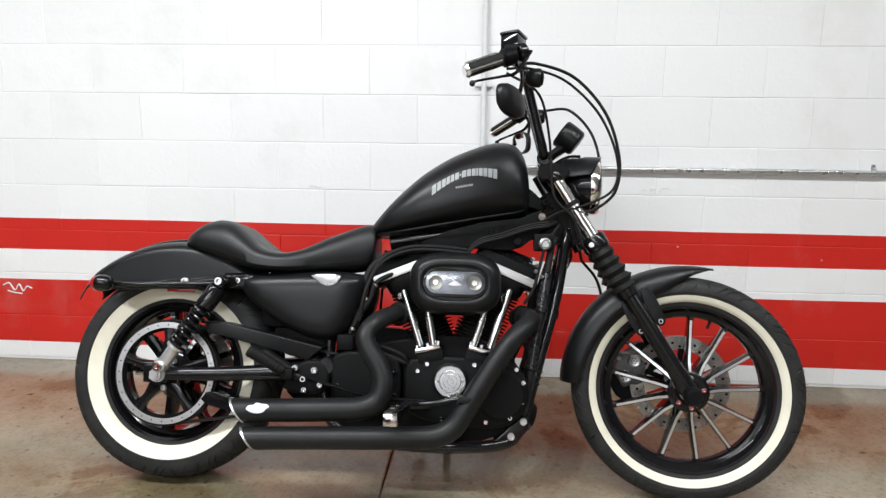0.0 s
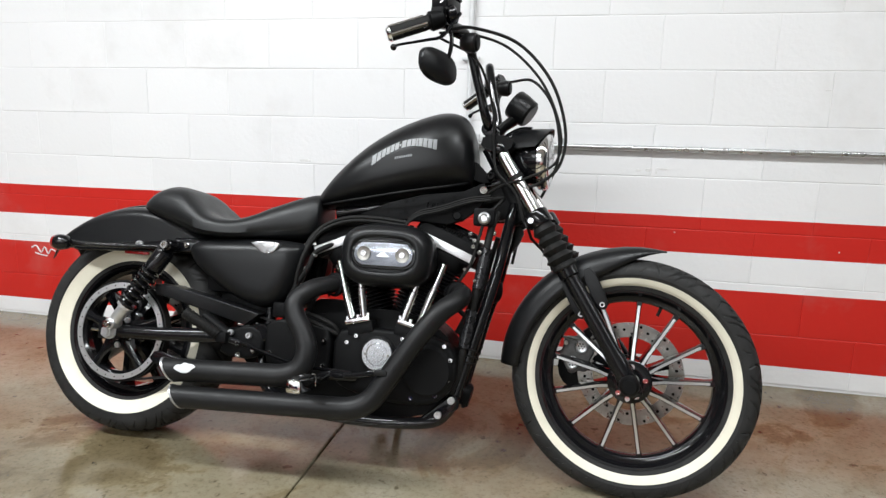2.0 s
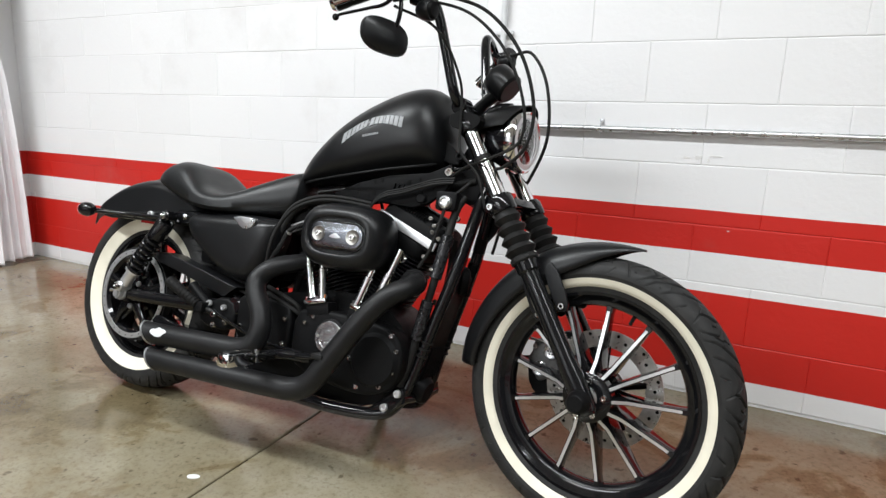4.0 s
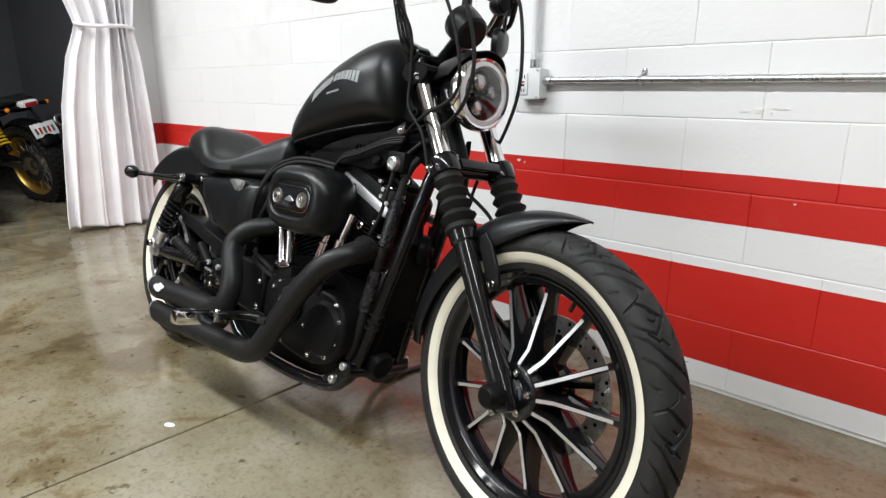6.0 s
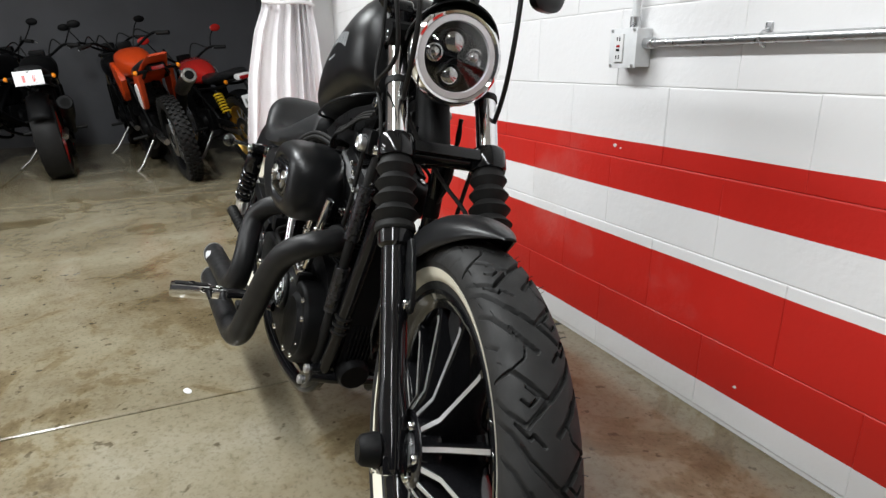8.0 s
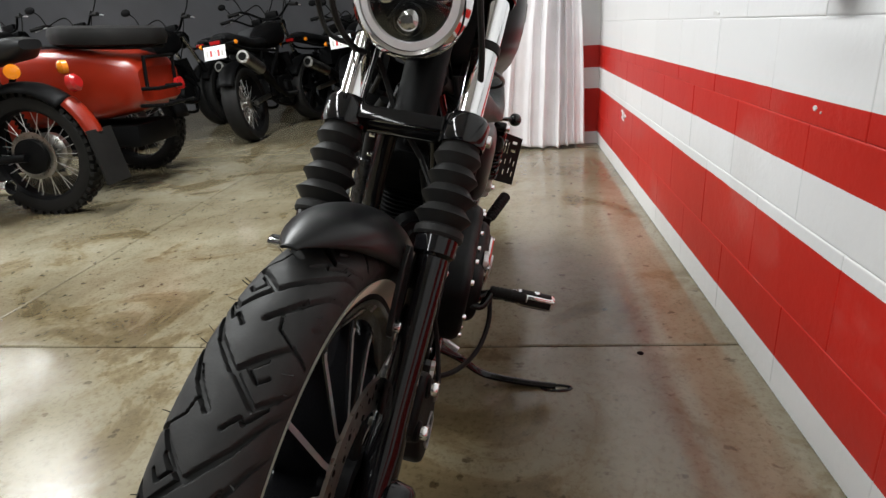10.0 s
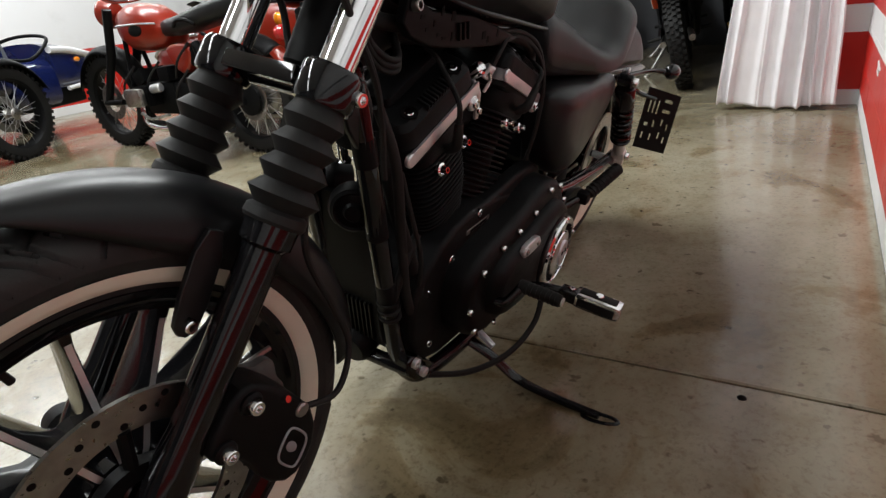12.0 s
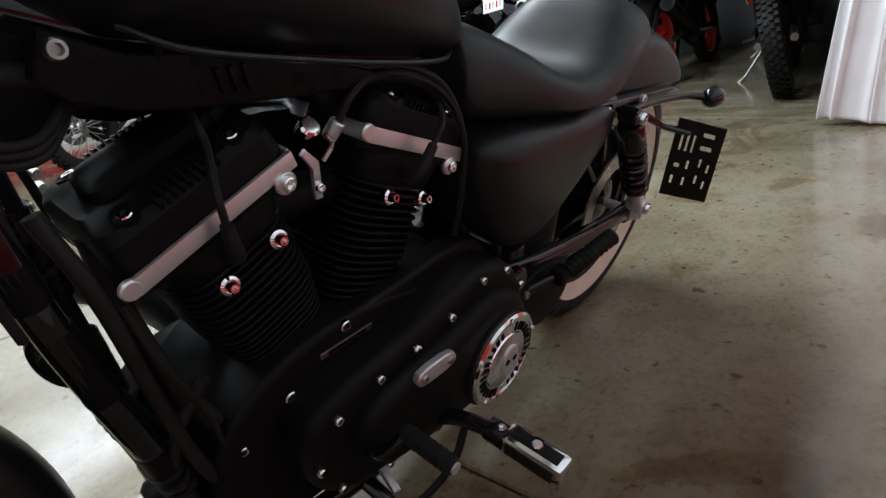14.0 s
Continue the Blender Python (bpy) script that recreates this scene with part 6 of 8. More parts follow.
    dome = [(-0.165 + (x + 0.165) * 0.80, 0.30 + (z - 0.30) * 0.72) for x, z in prim]
    part("primary_dome", Shape().plate(dome, 0.14, 0.180, 0.026, 1), WRINKLE, pc)
    inner = [(0.235, 0.33), (0.225, 0.395), (0.17, 0.432), (0.08, 0.458), (-0.02, 0.462), (-0.12, 0.475), (-0.20, 0.470), (-0.24, 0.42), (-0.22, 0.25), (0.0, 0.2), (0.2, 0.24)]
    part("inner_primary", Shape().plate(inner, 0.06, 0.092, 0.010, 1), WRINKLE, pc)
    for q in ((0.156, 0.150, 0.372), (0.085, 0.152, 0.394), (0.014, 0.152, 0.401), (-0.061, 0.152, 0.414), (-0.138, 0.150, 0.440), (-0.205, 0.148, 0.428), (-0.258, 0.148, 0.375), (0.185, 0.148, 0.30), (0.15, 0.148, 0.235), (0.06, 0.15, 0.205), (-0.05, 0.15, 0.192), (-0.16, 0.15, 0.188), (-0.25, 0.148, 0.225)):
        bolt(pc, q, (0, 1, 0), 0.0068, 0.008)
    for q in ((0.181, 0.090, 0.390), (0.088, 0.090, 0.449), (0.209, 0.086, 0.306)):
        bolt(pc, q, (0, 1, 0), 0.009, 0.008)
    dc = Vector((-0.170, 0.184, 0.286))
    derby = part("derby_cover", Shape().lathe([(0.085, 0.0), (0.085, 0.007), (0.081, 0.011), (0.074, 0.0115), (0.0735, 0.0095), (0.052, 0.0095), (0.051, 0.012), (0.047, 0.0135), (0.03, 0.017), (0, 0.018)], dc, (0, 1, 0.0), 56), CHROME, pc, "chrome derby cover with dark barred ring")
    part("derby_neck", Shape().lathe([(0.092, -0.034), (0.090, -0.002), (0.084, 0.002), (0, 0.002)], dc, (0, 1, 0), 48), WRINKLE, derby)
    for k in range(30):
        if k in (7, 8, 22, 23):
            continue
        mm = Matrix.Translation(dc + Vector((0, 0.0100, 0))) @ Matrix.Rotation(2 * math.pi * k / 30, 4, "Y")
        part("ring_bar", Shape().box((0.0625, 0, 0), (0.0155, 0.0014, 0.0075 if k % 3 else 0.005)), DARK, derby, m=mm)
    part("centre_mark", Shape().plate([(dc.x + x, dc.z + z) for x, z in ((-0.026, -0.003), (-0.018, 0.027), (0.0, 0.036), (0.018, 0.027), (0.026, -0.003), (0.013, -0.016), (0.010, -0.030), (-0.010, -0.030), (-0.013, -0.016))], 0.196, 0.2042, 0.002), ALU, derby)
    for ex in (-0.010, 0.010):
        part("mark_hollow", Shape().rod((dc.x + ex, 0.203, dc.z + 0.006), (dc.x + ex, 0.2048, dc.z + 0.006), 0.006, seg=12), DARK, derby)
    for k in range(5):
        a = radians(90 + 72 * k)
        bolt(derby, dc + Vector((0.0785 * math.cos(a), 0.0095, 0.0785 * math.sin(a))), (0, 1, 0), 0.0056, 0.004)
    tag = part("inspection_cover", Shape().plate([(-0.036, 0.354), (0.030, 0.356), (0.042, 0.370), (0.032, 0.386), (-0.034, 0.384), (-0.046, 0.368)], 0.172, 0.1835, 0.003), ALU, pc, "small brushed inspection plate")
    for q in ((-0.030, 0.183, 0.369), (0.026, 0.183, 0.371)):
        bolt(tag, q, (0, 1, 0), 0.0062, 0.004, material=STEEL)
    nm = part("model_strip", Shape().box((0.086, 0.094, 0.424), (0.092, 0.004, 0.011), Matrix.Rotation(radians(1), 4, "Y"), 0.002), STEEL, pc, "thin silver name strip")
    part("strip_bar", Shape().box((0.086, 0.0965, 0.424), (0.066, 0.001, 0.005), Matrix.Rotation(radians(1), 4, "Y")), DARK, nm)
    part("shift_arm", Shape().tube([(0.115, 0.15, 0.30), (0.115, 0.185, 0.30), (0.10, 0.20, 0.318), (0.088, 0.205, 0.331)], 0.009, 10), GLOSS, bike)
    sft = part("shift_peg", Shape().rod((0.086, 0.20, 0.332), (0.086, 0.287, 0.332), 0.0125, seg=18, bevel=0.003), RUBBER, bike, "ribbed rubber shift peg")
    for k in range(7):
        part("rib", Shape().rod((0.086, 0.215 + 0.0095 * k, 0.332), (0.086, 0.219 + 0.0095 * k, 0.332), 0.0138, seg=16), RUBBER, sft)
    part("peg_end", Shape().rod((0.086, 0.286, 0.332), (0.086, 0.290, 0.332), 0.0085, seg=16), ALU, sft)

    # rider pegs
    for sgn in (-1, 1):
        c = Vector((-0.050, 0, 0.270))
        mid = c + Vector((0, -0.336 if sgn < 0 else 0.329, 0))
        pg = part("foot_peg", Shape().box(mid, (0.039, 0.100, 0.036), bevel=0.010), CHROME, bike, "chrome foot peg with rubber pads")
        for ax, o, size in tuple(q for q in (("t", (0, 0, 0.0175), (0.021, 0.078, 0.005)), ("b", (0, 0, -0.0175), (0.021, 0.078, 0.005)), ("f", (0.019, 0, 0), (0.005, 0.078, 0.018)), ("r", (-0.019, 0, 0), (0.005, 0.078, 0.018))) if sgn > 0 or q[0] == "t"):
            part("pad", Shape().box(mid + Vector(o), size, bevel=0.0015), RUBBER, pg)
        part("medallion", Shape().rod(mid + Vector((0, 0, 0.0185)), mid + Vector((0, 0, 0.0225)), 0.0085, seg=16, bevel=0.0015), CHROME, pg)
        part("clevis", Shape().box(c + Vector((0.004, sgn * 0.268, 0)), (0.030, 0.040, 0.026), bevel=0.005), GLOSS if sgn > 0 else CHROME, pg)
        bolt(pg, c + Vector((0.004, sgn * 0.272, 0.012)), (0, 0, 1), 0.007, 0.006)
        part("peg_arm", Shape().tube([c + Vector((0.004, sgn * 0.26, 0)), (-0.035, sgn * 0.20, 0.262 if sgn > 0 else 0.275), (-0.02 if sgn > 0 else 0.02, sgn * 0.14, 0.235 if sgn > 0 else 0.27)], [0.013, 0.013, 0.016], 12), GLOSS, pg)
    part("brake_pedal", Shape().tube([(0.0, -0.17, 0.275), (0.06, -0.185, 0.285), (0.12, -0.20, 0.300)], [0.009, 0.008, 0.007], 10), GLOSS, bike)
    part("pedal_pad", Shape().box((0.125, -0.225, 0.303), (0.035, 0.055, 0.014), bevel=0.004), RUBBER, bike)

    # exhaust pipes
    upper = part("exhaust_pipe", Shape().tube([(-0.060, -0.075, 0.522), (-0.085, -0.115, 0.520), (-0.125, -0.165, 0.500), (-0.152, -0.192, 0.462), (-0.142, -0.203, 0.425), (-0.112, -0.210, 0.382), (-0.096, -0.216, 0.335), (-0.108, -0.222, 0.290), (-0.150, -0.228, 0.268), (-0.22, -0.232, 0.263), (-0.36, -0.238, 0.257), (-0.482, -0.243, 0.252)], [0.025, 0.0255, 0.0265, 0.0275, 0.0280, 0.0285, 0.029, 0.030, 0.0305, 0.031, 0.031, 0.031], 24, 6), PIPE, bike, "matte black upper exhaust pipe")
    lower = part("exhaust_pipe", Shape().tube([(0.262, -0.075, 0.520), (0.300, -0.110, 0.522), (0.302, -0.155, 0.508), (0.262, -0.192, 0.472), (0.215, -0.208, 0.410), (0.170, -0.216, 0.340), (0.128, -0.222, 0.272), (0.096, -0.226, 0.226), (0.050, -0.230, 0.203), (-0.03, -0.234, 0.197), (-0.25, -0.240, 0.189), (-0.448, -0.245, 0.182)], [0.025, 0.026, 0.027, 0.0275, 0.028, 0.0285, 0.029, 0.0295, 0.030, 0.030, 0.030, 0.030], 24, 6), PIPE, bike, "matte black lower exhaust pipe")
    for ob, c in ((upper, Vector((-0.482, -0.243, 0.252))), (lower, Vector((-0.448, -0.245, 0.182)))):
        for v in ob.data.vertices:
            near = max(0.0, 1 - (v.co.x - c.x) / 0.06)
            if v.co.x < c.x + 0.06:
                v.co.x -= (v.co.z - c.z) * 0.65 * near
    for ob, c, d, r in ((upper, Vector((-0.482, -0.243, 0.252)), Vector((-1, -0.04, -0.04)), 0.031), (lower, Vector((-0.448, -0.245, 0.182)), Vector((-1, -0.025, -0.035)), 0.030)):
        part("pipe_mouth", slash(Shape().lathe([(r - 0.004, -0.001), (r - 0.004, 0.0015), (0, 0.0015)], c, d, 28), c), DARK, ob)
        part("mouth_rim", slash(Shape().lathe([(r + 0.0012, -0.004), (r + 0.0012, 0.002), (r - 0.004, 0.003), (r - 0.004, -0.004)], c, d, 32, loop=True), c), GALV, ob, "scraped bright rim")
    wing = Shape().plate([(-0.452, 0.262), (-0.445, 0.272), (-0.432, 0.272), (-0.426, 0.279), (-0.412, 0.276), (-0.398, 0.276), (-0.386, 0.270), (-0.396, 0.264), (-0.404, 0.254), (-0.424, 0.251), (-0.440, 0.256)], 0.0, 0.001, 0.0003, 1)
    wing.v = [(x, -0.2405 - math.sqrt(max(0.0, 0.0312 ** 2 - (z - 0.2545) ** 2)) - 0.0004 - y, z) for x, y, z in wing.v]
    part("wing_sticker", wing, WHITE_DECAL, upper, "white wing-shaped sticker")
    for p in ((-0.075, -0.098, 0.521), (0.285, -0.095, 0.521)):
        part("exhaust_flange", Shape().lathe([(0.034, -0.006), (0.036, 0.0), (0.034, 0.008), (0.026, 0.010)], p, (-0.3 if p[0] < 0 else 0.5, -0.8, 0), 24), WRINKLE, bike)

    # side stand
    stand = part("side_stand", Shape().tube([(0.075, 0.095, 0.150), (0.066, 0.165, 0.124), (0.062, 0.235, 0.092), (0.072, 0.320, 0.098), (0.085, 0.415, 0.117)], [0.016, 0.0125, 0.012, 0.011, 0.010], 12, 6, flat=0.72), GLOSS, bike, "black side stand swung down")
    loop = []
    for k in range(21):
        a = 2 * math.pi * k / 20
        loop.append((0.088 + 0.012 * math.cos(a) * 1.0, 0.418 + 0.034 * math.sin(a), 0.113 + 0.009 * math.sin(a)))
    part("stand_foot", Shape().tube(loop, 0.0048, 8, smooth=False), GLOSS, stand)
    part("stand_spring", Shape().tube([(0.04, 0.10, 0.16), (0.05, 0.16, 0.135)], 0.008, 8, smooth=False), ALU, stand)
    part("drain_hose", Shape().tube([(0.25, 0.090, 0.160), (0.165, 0.160, 0.146), (0.075, 0.205, 0.158), (0.0, 0.222, 0.200), (-0.040, 0.214, 0.252)], 0.0062, 8, 8), RUBBER, bike)


engine()


def frame_and_trays():
    for sgn in (-1, 1):
        fr = part("frame_tube", Shape().tube([(0.422, sgn * 0.022, 0.790), (0.414, sgn * 0.038, 0.735), (0.393, sgn * 0.053, 0.615), (0.374, sgn * 0.057, 0.530), (0.350, sgn * 0.060, 0.440), (0.320, sgn * 0.064, 0.325), (0.300, sgn * 0.070, 0.245), (0.278, sgn * 0.082, 0.190), (0.225, sgn * 0.095, 0.158), (0.05, sgn * 0.105, 0.146), (-0.15, sgn * 0.105, 0.160), (-0.26, sgn * 0.095, 0.205), (-0.29, sgn * 0.080, 0.30), (-0.28, sgn * 0.075, 0.42), (-0.30, sgn * 0.072, 0.55), (-0.42, sgn * 0.090, 0.610), (-0.60, sgn * 0.10, 0.612)], 0.0165, 16, 6), GLOSS, bike, "glossy black frame cradle")
        part("upper_rail", Shape().tube([(0.39, sgn * 0.025, 0.81), (0.25, sgn * 0.035 if sgn > 0 else -0.05, 0.785 if sgn > 0 else 0.765), (0.05, sgn * 0.035 if sgn > 0 else -0.065, 0.760 if sgn > 0 else 0.715), (-0.08, sgn * 0.060 if sgn > 0 else -0.085, 0.735 if sgn > 0 else 0.705), (-0.15, 0.050 if sgn > 0 else -0.085, 0.670), (-0.185, 0.050 if sgn > 0 else -0.090, 0.600), (-0.205, 0.055 if sgn > 0 else -0.095, 0.48), (-0.225, 0.060 if sgn > 0 else -0.095, 0.38)], 0.0110, 12), RUBBER, fr)
        part("mount_plate", Shape().plate([(0.235, 0.142), (0.30, 0.190), (0.315, 0.235), (0.29, 0.245), (0.24, 0.20), (0.20, 0.165)], sgn * 0.065, sgn * 0.105, 0.006), GLOSS, fr)
        for q in ((0.292, 0.228), (0.258, 0.185)):
            bolt(fr, (q[0], sgn * 0.105, q[1]), (0, sgn, 0), 0.0105, 0.009, "bolt", ALU)
        for t0, t1 in (((0.388, 0.0538, 0.595), (0.366, 0.0583, 0.500)), ((0.342, 0.0612, 0.410), (0.327, 0.0630, 0.352)), ((0.402, 0.0470, 0.665), (0.394, 0.0525, 0.622))):
            a, b = Vector((t0[0], sgn * t0[1], t0[2])), Vector((t1[0], sgn * t1[1], t1[2]))
            if sgn > 0:
              part("sleeve", Shape().rod(a, b, 0.0185 if sgn < 0 else 0.0172, seg=18, bevel=0.002), SCUFFED if sgn < 0 else PLASTIC, fr, "scuffed silver-black cable sleeve" if sgn < 0 else "")
        for k in range(3):
            q = Vector((0.321 + 0.0047 * k, sgn * (0.0640 - 0.0006 * k), 0.330 + 0.018 * k))
            part("cable_tie", Shape().rod(q, q + Vector((0.0012, 0, 0.005)), 0.0198, seg=16), RUBBER, fr)
    loom = part("cable_loom", Shape().tube([(0.380, -0.060, 0.760), (0.366, -0.076, 0.715), (0.345, -0.084, 0.570), (0.322, -0.088, 0.430), (0.304, -0.090, 0.310), (0.285, -0.090, 0.245)], 0.0105, 12), RUBBER, bike)
    for q0, q1 in (((0.3575, -0.0800, 0.655), (0.3400, -0.0855, 0.538)), ((0.3300, -0.0870, 0.478), (0.3130, -0.0892, 0.372))):
        part("sleeve", Shape().rod(q0, q1, 0.0165, seg=18, bevel=0.002), SCUFFED, loom, "scuffed silver-black cable sleeve")
    part("front_panel", Shape().plate([(0.372, 0.560), (0.384, 0.552), (0.330, 0.315), (0.305, 0.235), (0.272, 0.235), (0.285, 0.330), (0.335, 0.450)], -0.048, 0.050, 0.006), PLASTIC, bike)
    part("harness_hose", Shape().tube([(0.330, 0.020, 0.650), (0.322, 0.046, 0.560), (0.300, 0.064, 0.470), (0.270, 0.070, 0.400)], 0.012, 10), RUBBER, bike)
    part("harness_hose", Shape().tube([(0.375, 0.050, 0.700), (0.352, 0.070, 0.620), (0.330, 0.076, 0.500), (0.305, 0.080, 0.380), (0.275, 0.085, 0.300)], 0.0085, 10), RUBBER, bike)
    part("cross_tube", Shape().tube([(0.300, -0.10, 0.215), (0.305, 0.0, 0.212), (0.300, 0.10, 0.215)], 0.014, 12), GLOSS, bike)
    neck = part("steering_head", Shape().rod(HEAD + UPF * 0.518, HEAD + UPF * 0.700, 0.033, seg=28, bevel=0.004), WRINKLE, bike)
    part("neck_gusset", Shape().plate([(0.20, 0.76), (0.30, 0.77), (0.41, 0.735), (0.425, 0.80), (0.385, 0.875), (0.30, 0.83)], -0.028, 0.028, 0.008), WRINKLE, bike)
    part("backbone", Shape().tube([(0.38, 0, 0.86), (0.2, 0, 0.80), (-0.12, 0, 0.74)], 0.032, 16), GLOSS, bike)
    part("tank_flap", Shape().plate([(0.272, 0.905), (0.300, 0.915), (0.352, 0.862), (0.345, 0.838), (0.272, 0.862)], -0.052, -0.060, 0.003), PLASTIC, bike)
    # wiring tray under the tank, full of slots
    for sgn in (-1, 1):
        tray = part("wiring_tray", Shape().plate([(-0.02, 0.735), (0.06, 0.772), (0.16, 0.800), (0.28, 0.815), (0.338, 0.842), (0.350, 0.800), (0.330, 0.768), (0.28, 0.728), (0.24, 0.716), (0.12, 0.722), (0.02, 0.715)] if sgn < 0 else [(-0.02, 0.752), (0.06, 0.776), (0.16, 0.802), (0.28, 0.817), (0.338, 0.842), (0.350, 0.806), (0.330, 0.786), (0.28, 0.768), (0.20, 0.757), (0.10, 0.748), (0.02, 0.742)], sgn * (0.070 if sgn < 0 else 0.050), sgn * (0.084 if sgn < 0 else 0.064), 0.004, 0), PLASTIC, bike, "black slotted wiring tray")
        ty = 0.0845 if sgn < 0 else 0.0645
        rng = random.Random(5)
        for k in range(16):
            x, z = 0.06 + 0.26 * rng.random(), 0.735 + 0.045 * rng.random()
            z += max(0, (x - 0.1)) * 0.12
            z += 0.022 if sgn > 0 else 0.0
            part("slot", Shape().box((x, sgn * (ty - 0.0008), z), (0.004 + 0.008 * rng.random(), 0.002, 0.004 + 0.010 * rng.random())), DARK, tray)
        for k in range(3):
            part("louvre", Shape().box((0.175 + 0.014 * k, sgn * (ty + 0.0015), 0.765 if sgn < 0 else 0.782), (0.005, 0.006, 0.026), Matrix.Rotation(radians(15), 4, "Y"), 0.001), PLASTIC, tray)
        if sgn < 0:
          part("tray_knob", Shape().rod((0.268, sgn * (ty - 0.001), 0.742), (0.268, sgn * (ty + 0.013), 0.742), 0.013, seg=18, bevel=0.003), PLASTIC, tray)
    for k, (dz, dy) in enumerate(((0.0, 0.0), (0.007, 0.004), (-0.006, -0.003))):
        part("wire_loom", Shape().tube([(0.36, -0.10 + dy, 0.795 + dz), (0.30, -0.104 + dy, 0.785 + dz), (0.22, -0.106 + dy, 0.757 + dz), (0.165, -0.107 + dy, 0.742 + dz), (0.135, -0.106 + dy, 0.722 + dz), (0.12, -0.10 + dy, 0.700 + dz)], 0.0032, 8), RUBBER, bike)
    for k, dz in enumerate((0.0, 0.010)):
        part("hose", Shape().tube([(0.12, -0.095, 0.705 + dz), (0.02, -0.10, 0.712 + dz), (-0.06, -0.108, 0.705 + dz), (-0.125, -0.125, 0.670 + dz), (-0.16, -0.138, 0.610), (-0.175, -0.140, 0.555), (-0.185, -0.130, 0.50)], 0.0058, 10), RUBBER, bike)
        part("hose", Shape().tube([(0.06, 0.05, 0.755 + dz), (-0.04, 0.06, 0.748 + dz), (-0.11, 0.075, 0.715 + dz), (-0.150, 0.085, 0.65), (-0.158, 0.085, 0.56), (-0.16, 0.075, 0.48)], 0.0045, 10), RUBBER, bike)
    part("ignition_body", Shape().box((0.345, -0.085, 0.742), (0.06, 0.035, 0.050), bevel=0.008), PLASTIC, bike)
    ig = part("ignition_switch", Shape().lathe([(0, 0.016), (0.008, 0.016), (0.011, 0.019), (0.016, 0.016), (0.018, 0.008), (0.018, 0), (0, 0)], (0.347, -0.098, 0.737), (0, -1, 0), 24), GALV, bike, "bright ignition switch")
    bolt(bike, (0.338, -0.084, 0.818), (0, -1, 0), 0.0125, 0.012, "bolt", CHROME)
    bolt(bike, (0.332, 0.066, 0.827), (0, 1, 0.2), 0.0085, 0.010, "bolt", STEEL)
    bolt(bike, (0.352, -0.062, 0.865), (0, -1, 0), 0.012, 0.012, "bolt", PLASTIC)
    for q in ((0.32, -0.10, 0.655), (0.338, -0.095, 0.640), (0.31, -0.10, 0.690), (0.322, -0.098, 0.672)):
        bolt(bike, q, (0.3, -1, 0.2), 0.0055, 0.010, "bolt", STEEL)
    for q, r in (((0.372, -0.070, 0.700), 0.008), ((0.362, -0.072, 0.662), 0.006), ((0.352, -0.086, 0.610), 0.0065), ((0.300, -0.088, 0.590), 0.006), ((0.330, -0.092, 0.560), 0.005)):
        bolt(bike, q, (0.2, -1, 0.1), r, 0.009, "bolt", CHROME)
    part("clutch_hose", Shape().tube([(0.395, -0.070, 0.800), (0.352, -0.096, 0.740), (0.335, -0.098, 0.680), (0.318, -0.096, 0.610), (0.290, -0.092, 0.560)], 0.0048, 8), RUBBER, bike)
    part("breather_hose", Shape().tube([(-0.10, -0.075, 0.640), (-0.145, -0.100, 0.610), (-0.160, -0.112, 0.560), (-0.190, -0.112, 0.510), (-0.215, -0.108, 0.460)], 0.0072, 10), RUBBER, bike)
    for k in range(4):
        q = Vector((-0.146, -0.101, 0.606)).lerp(Vector((-0.205, -0.110, 0.478)), k / 3)
        part("hose_clip", Shape().rod(q, q + Vector((-0.003, 0, -0.006)), 0.0088, seg=14), GALV, bike)
    part("starter_relay", Shape().box((-0.225, -0.110, 0.435), (0.050, 0.040, 0.045), bevel=0.008), PLASTIC, bike)
    part("oil_tank", Shape().box((-0.36, -0.03, 0.54), (0.26, 0.14, 0.14), bevel=0.02), PLASTIC, bike)
    part("battery_tray", Shape().box((-0.36, 0.05, 0.53), (0.28, 0.10, 0.16), bevel=0.02), PLASTIC, bike)
    part("inner_fender", Shape().plate([(-0.47, 0.45), (-0.42, 0.60), (-0.30, 0.62), (-0.24, 0.50), (-0.30, 0.40), (-0.40, 0.37)], -0.06, 0.06, 0.01), PLASTIC, bike)
    # neck cover panel
    part("neck_panel", Shape().plate([(0.396, 0.738), (0.447, 0.752), (0.452, 0.700), (0.402, 0.632), (0.378, 0.628)], 0.046, 0.054, 0.003), DENIM, bike)
    for k in range(3):
        part("neck_cable", Shape().tube([(0.432 - 0.006 * k, 0.050 + 0.004 * k, 0.825), (0.424 - 0.004 * k, 0.060, 0.785 + 0.004 * k), (0.396, 0.066 + 0.003 * k, 0.756 + 0.008 * k), (0.358, 0.066, 0.751 + 0.007 * k), (0.318, 0.030, 0.775 + 0.004 * k)], 0.0042, 10), RUBBER, bike)


frame_and_trays()


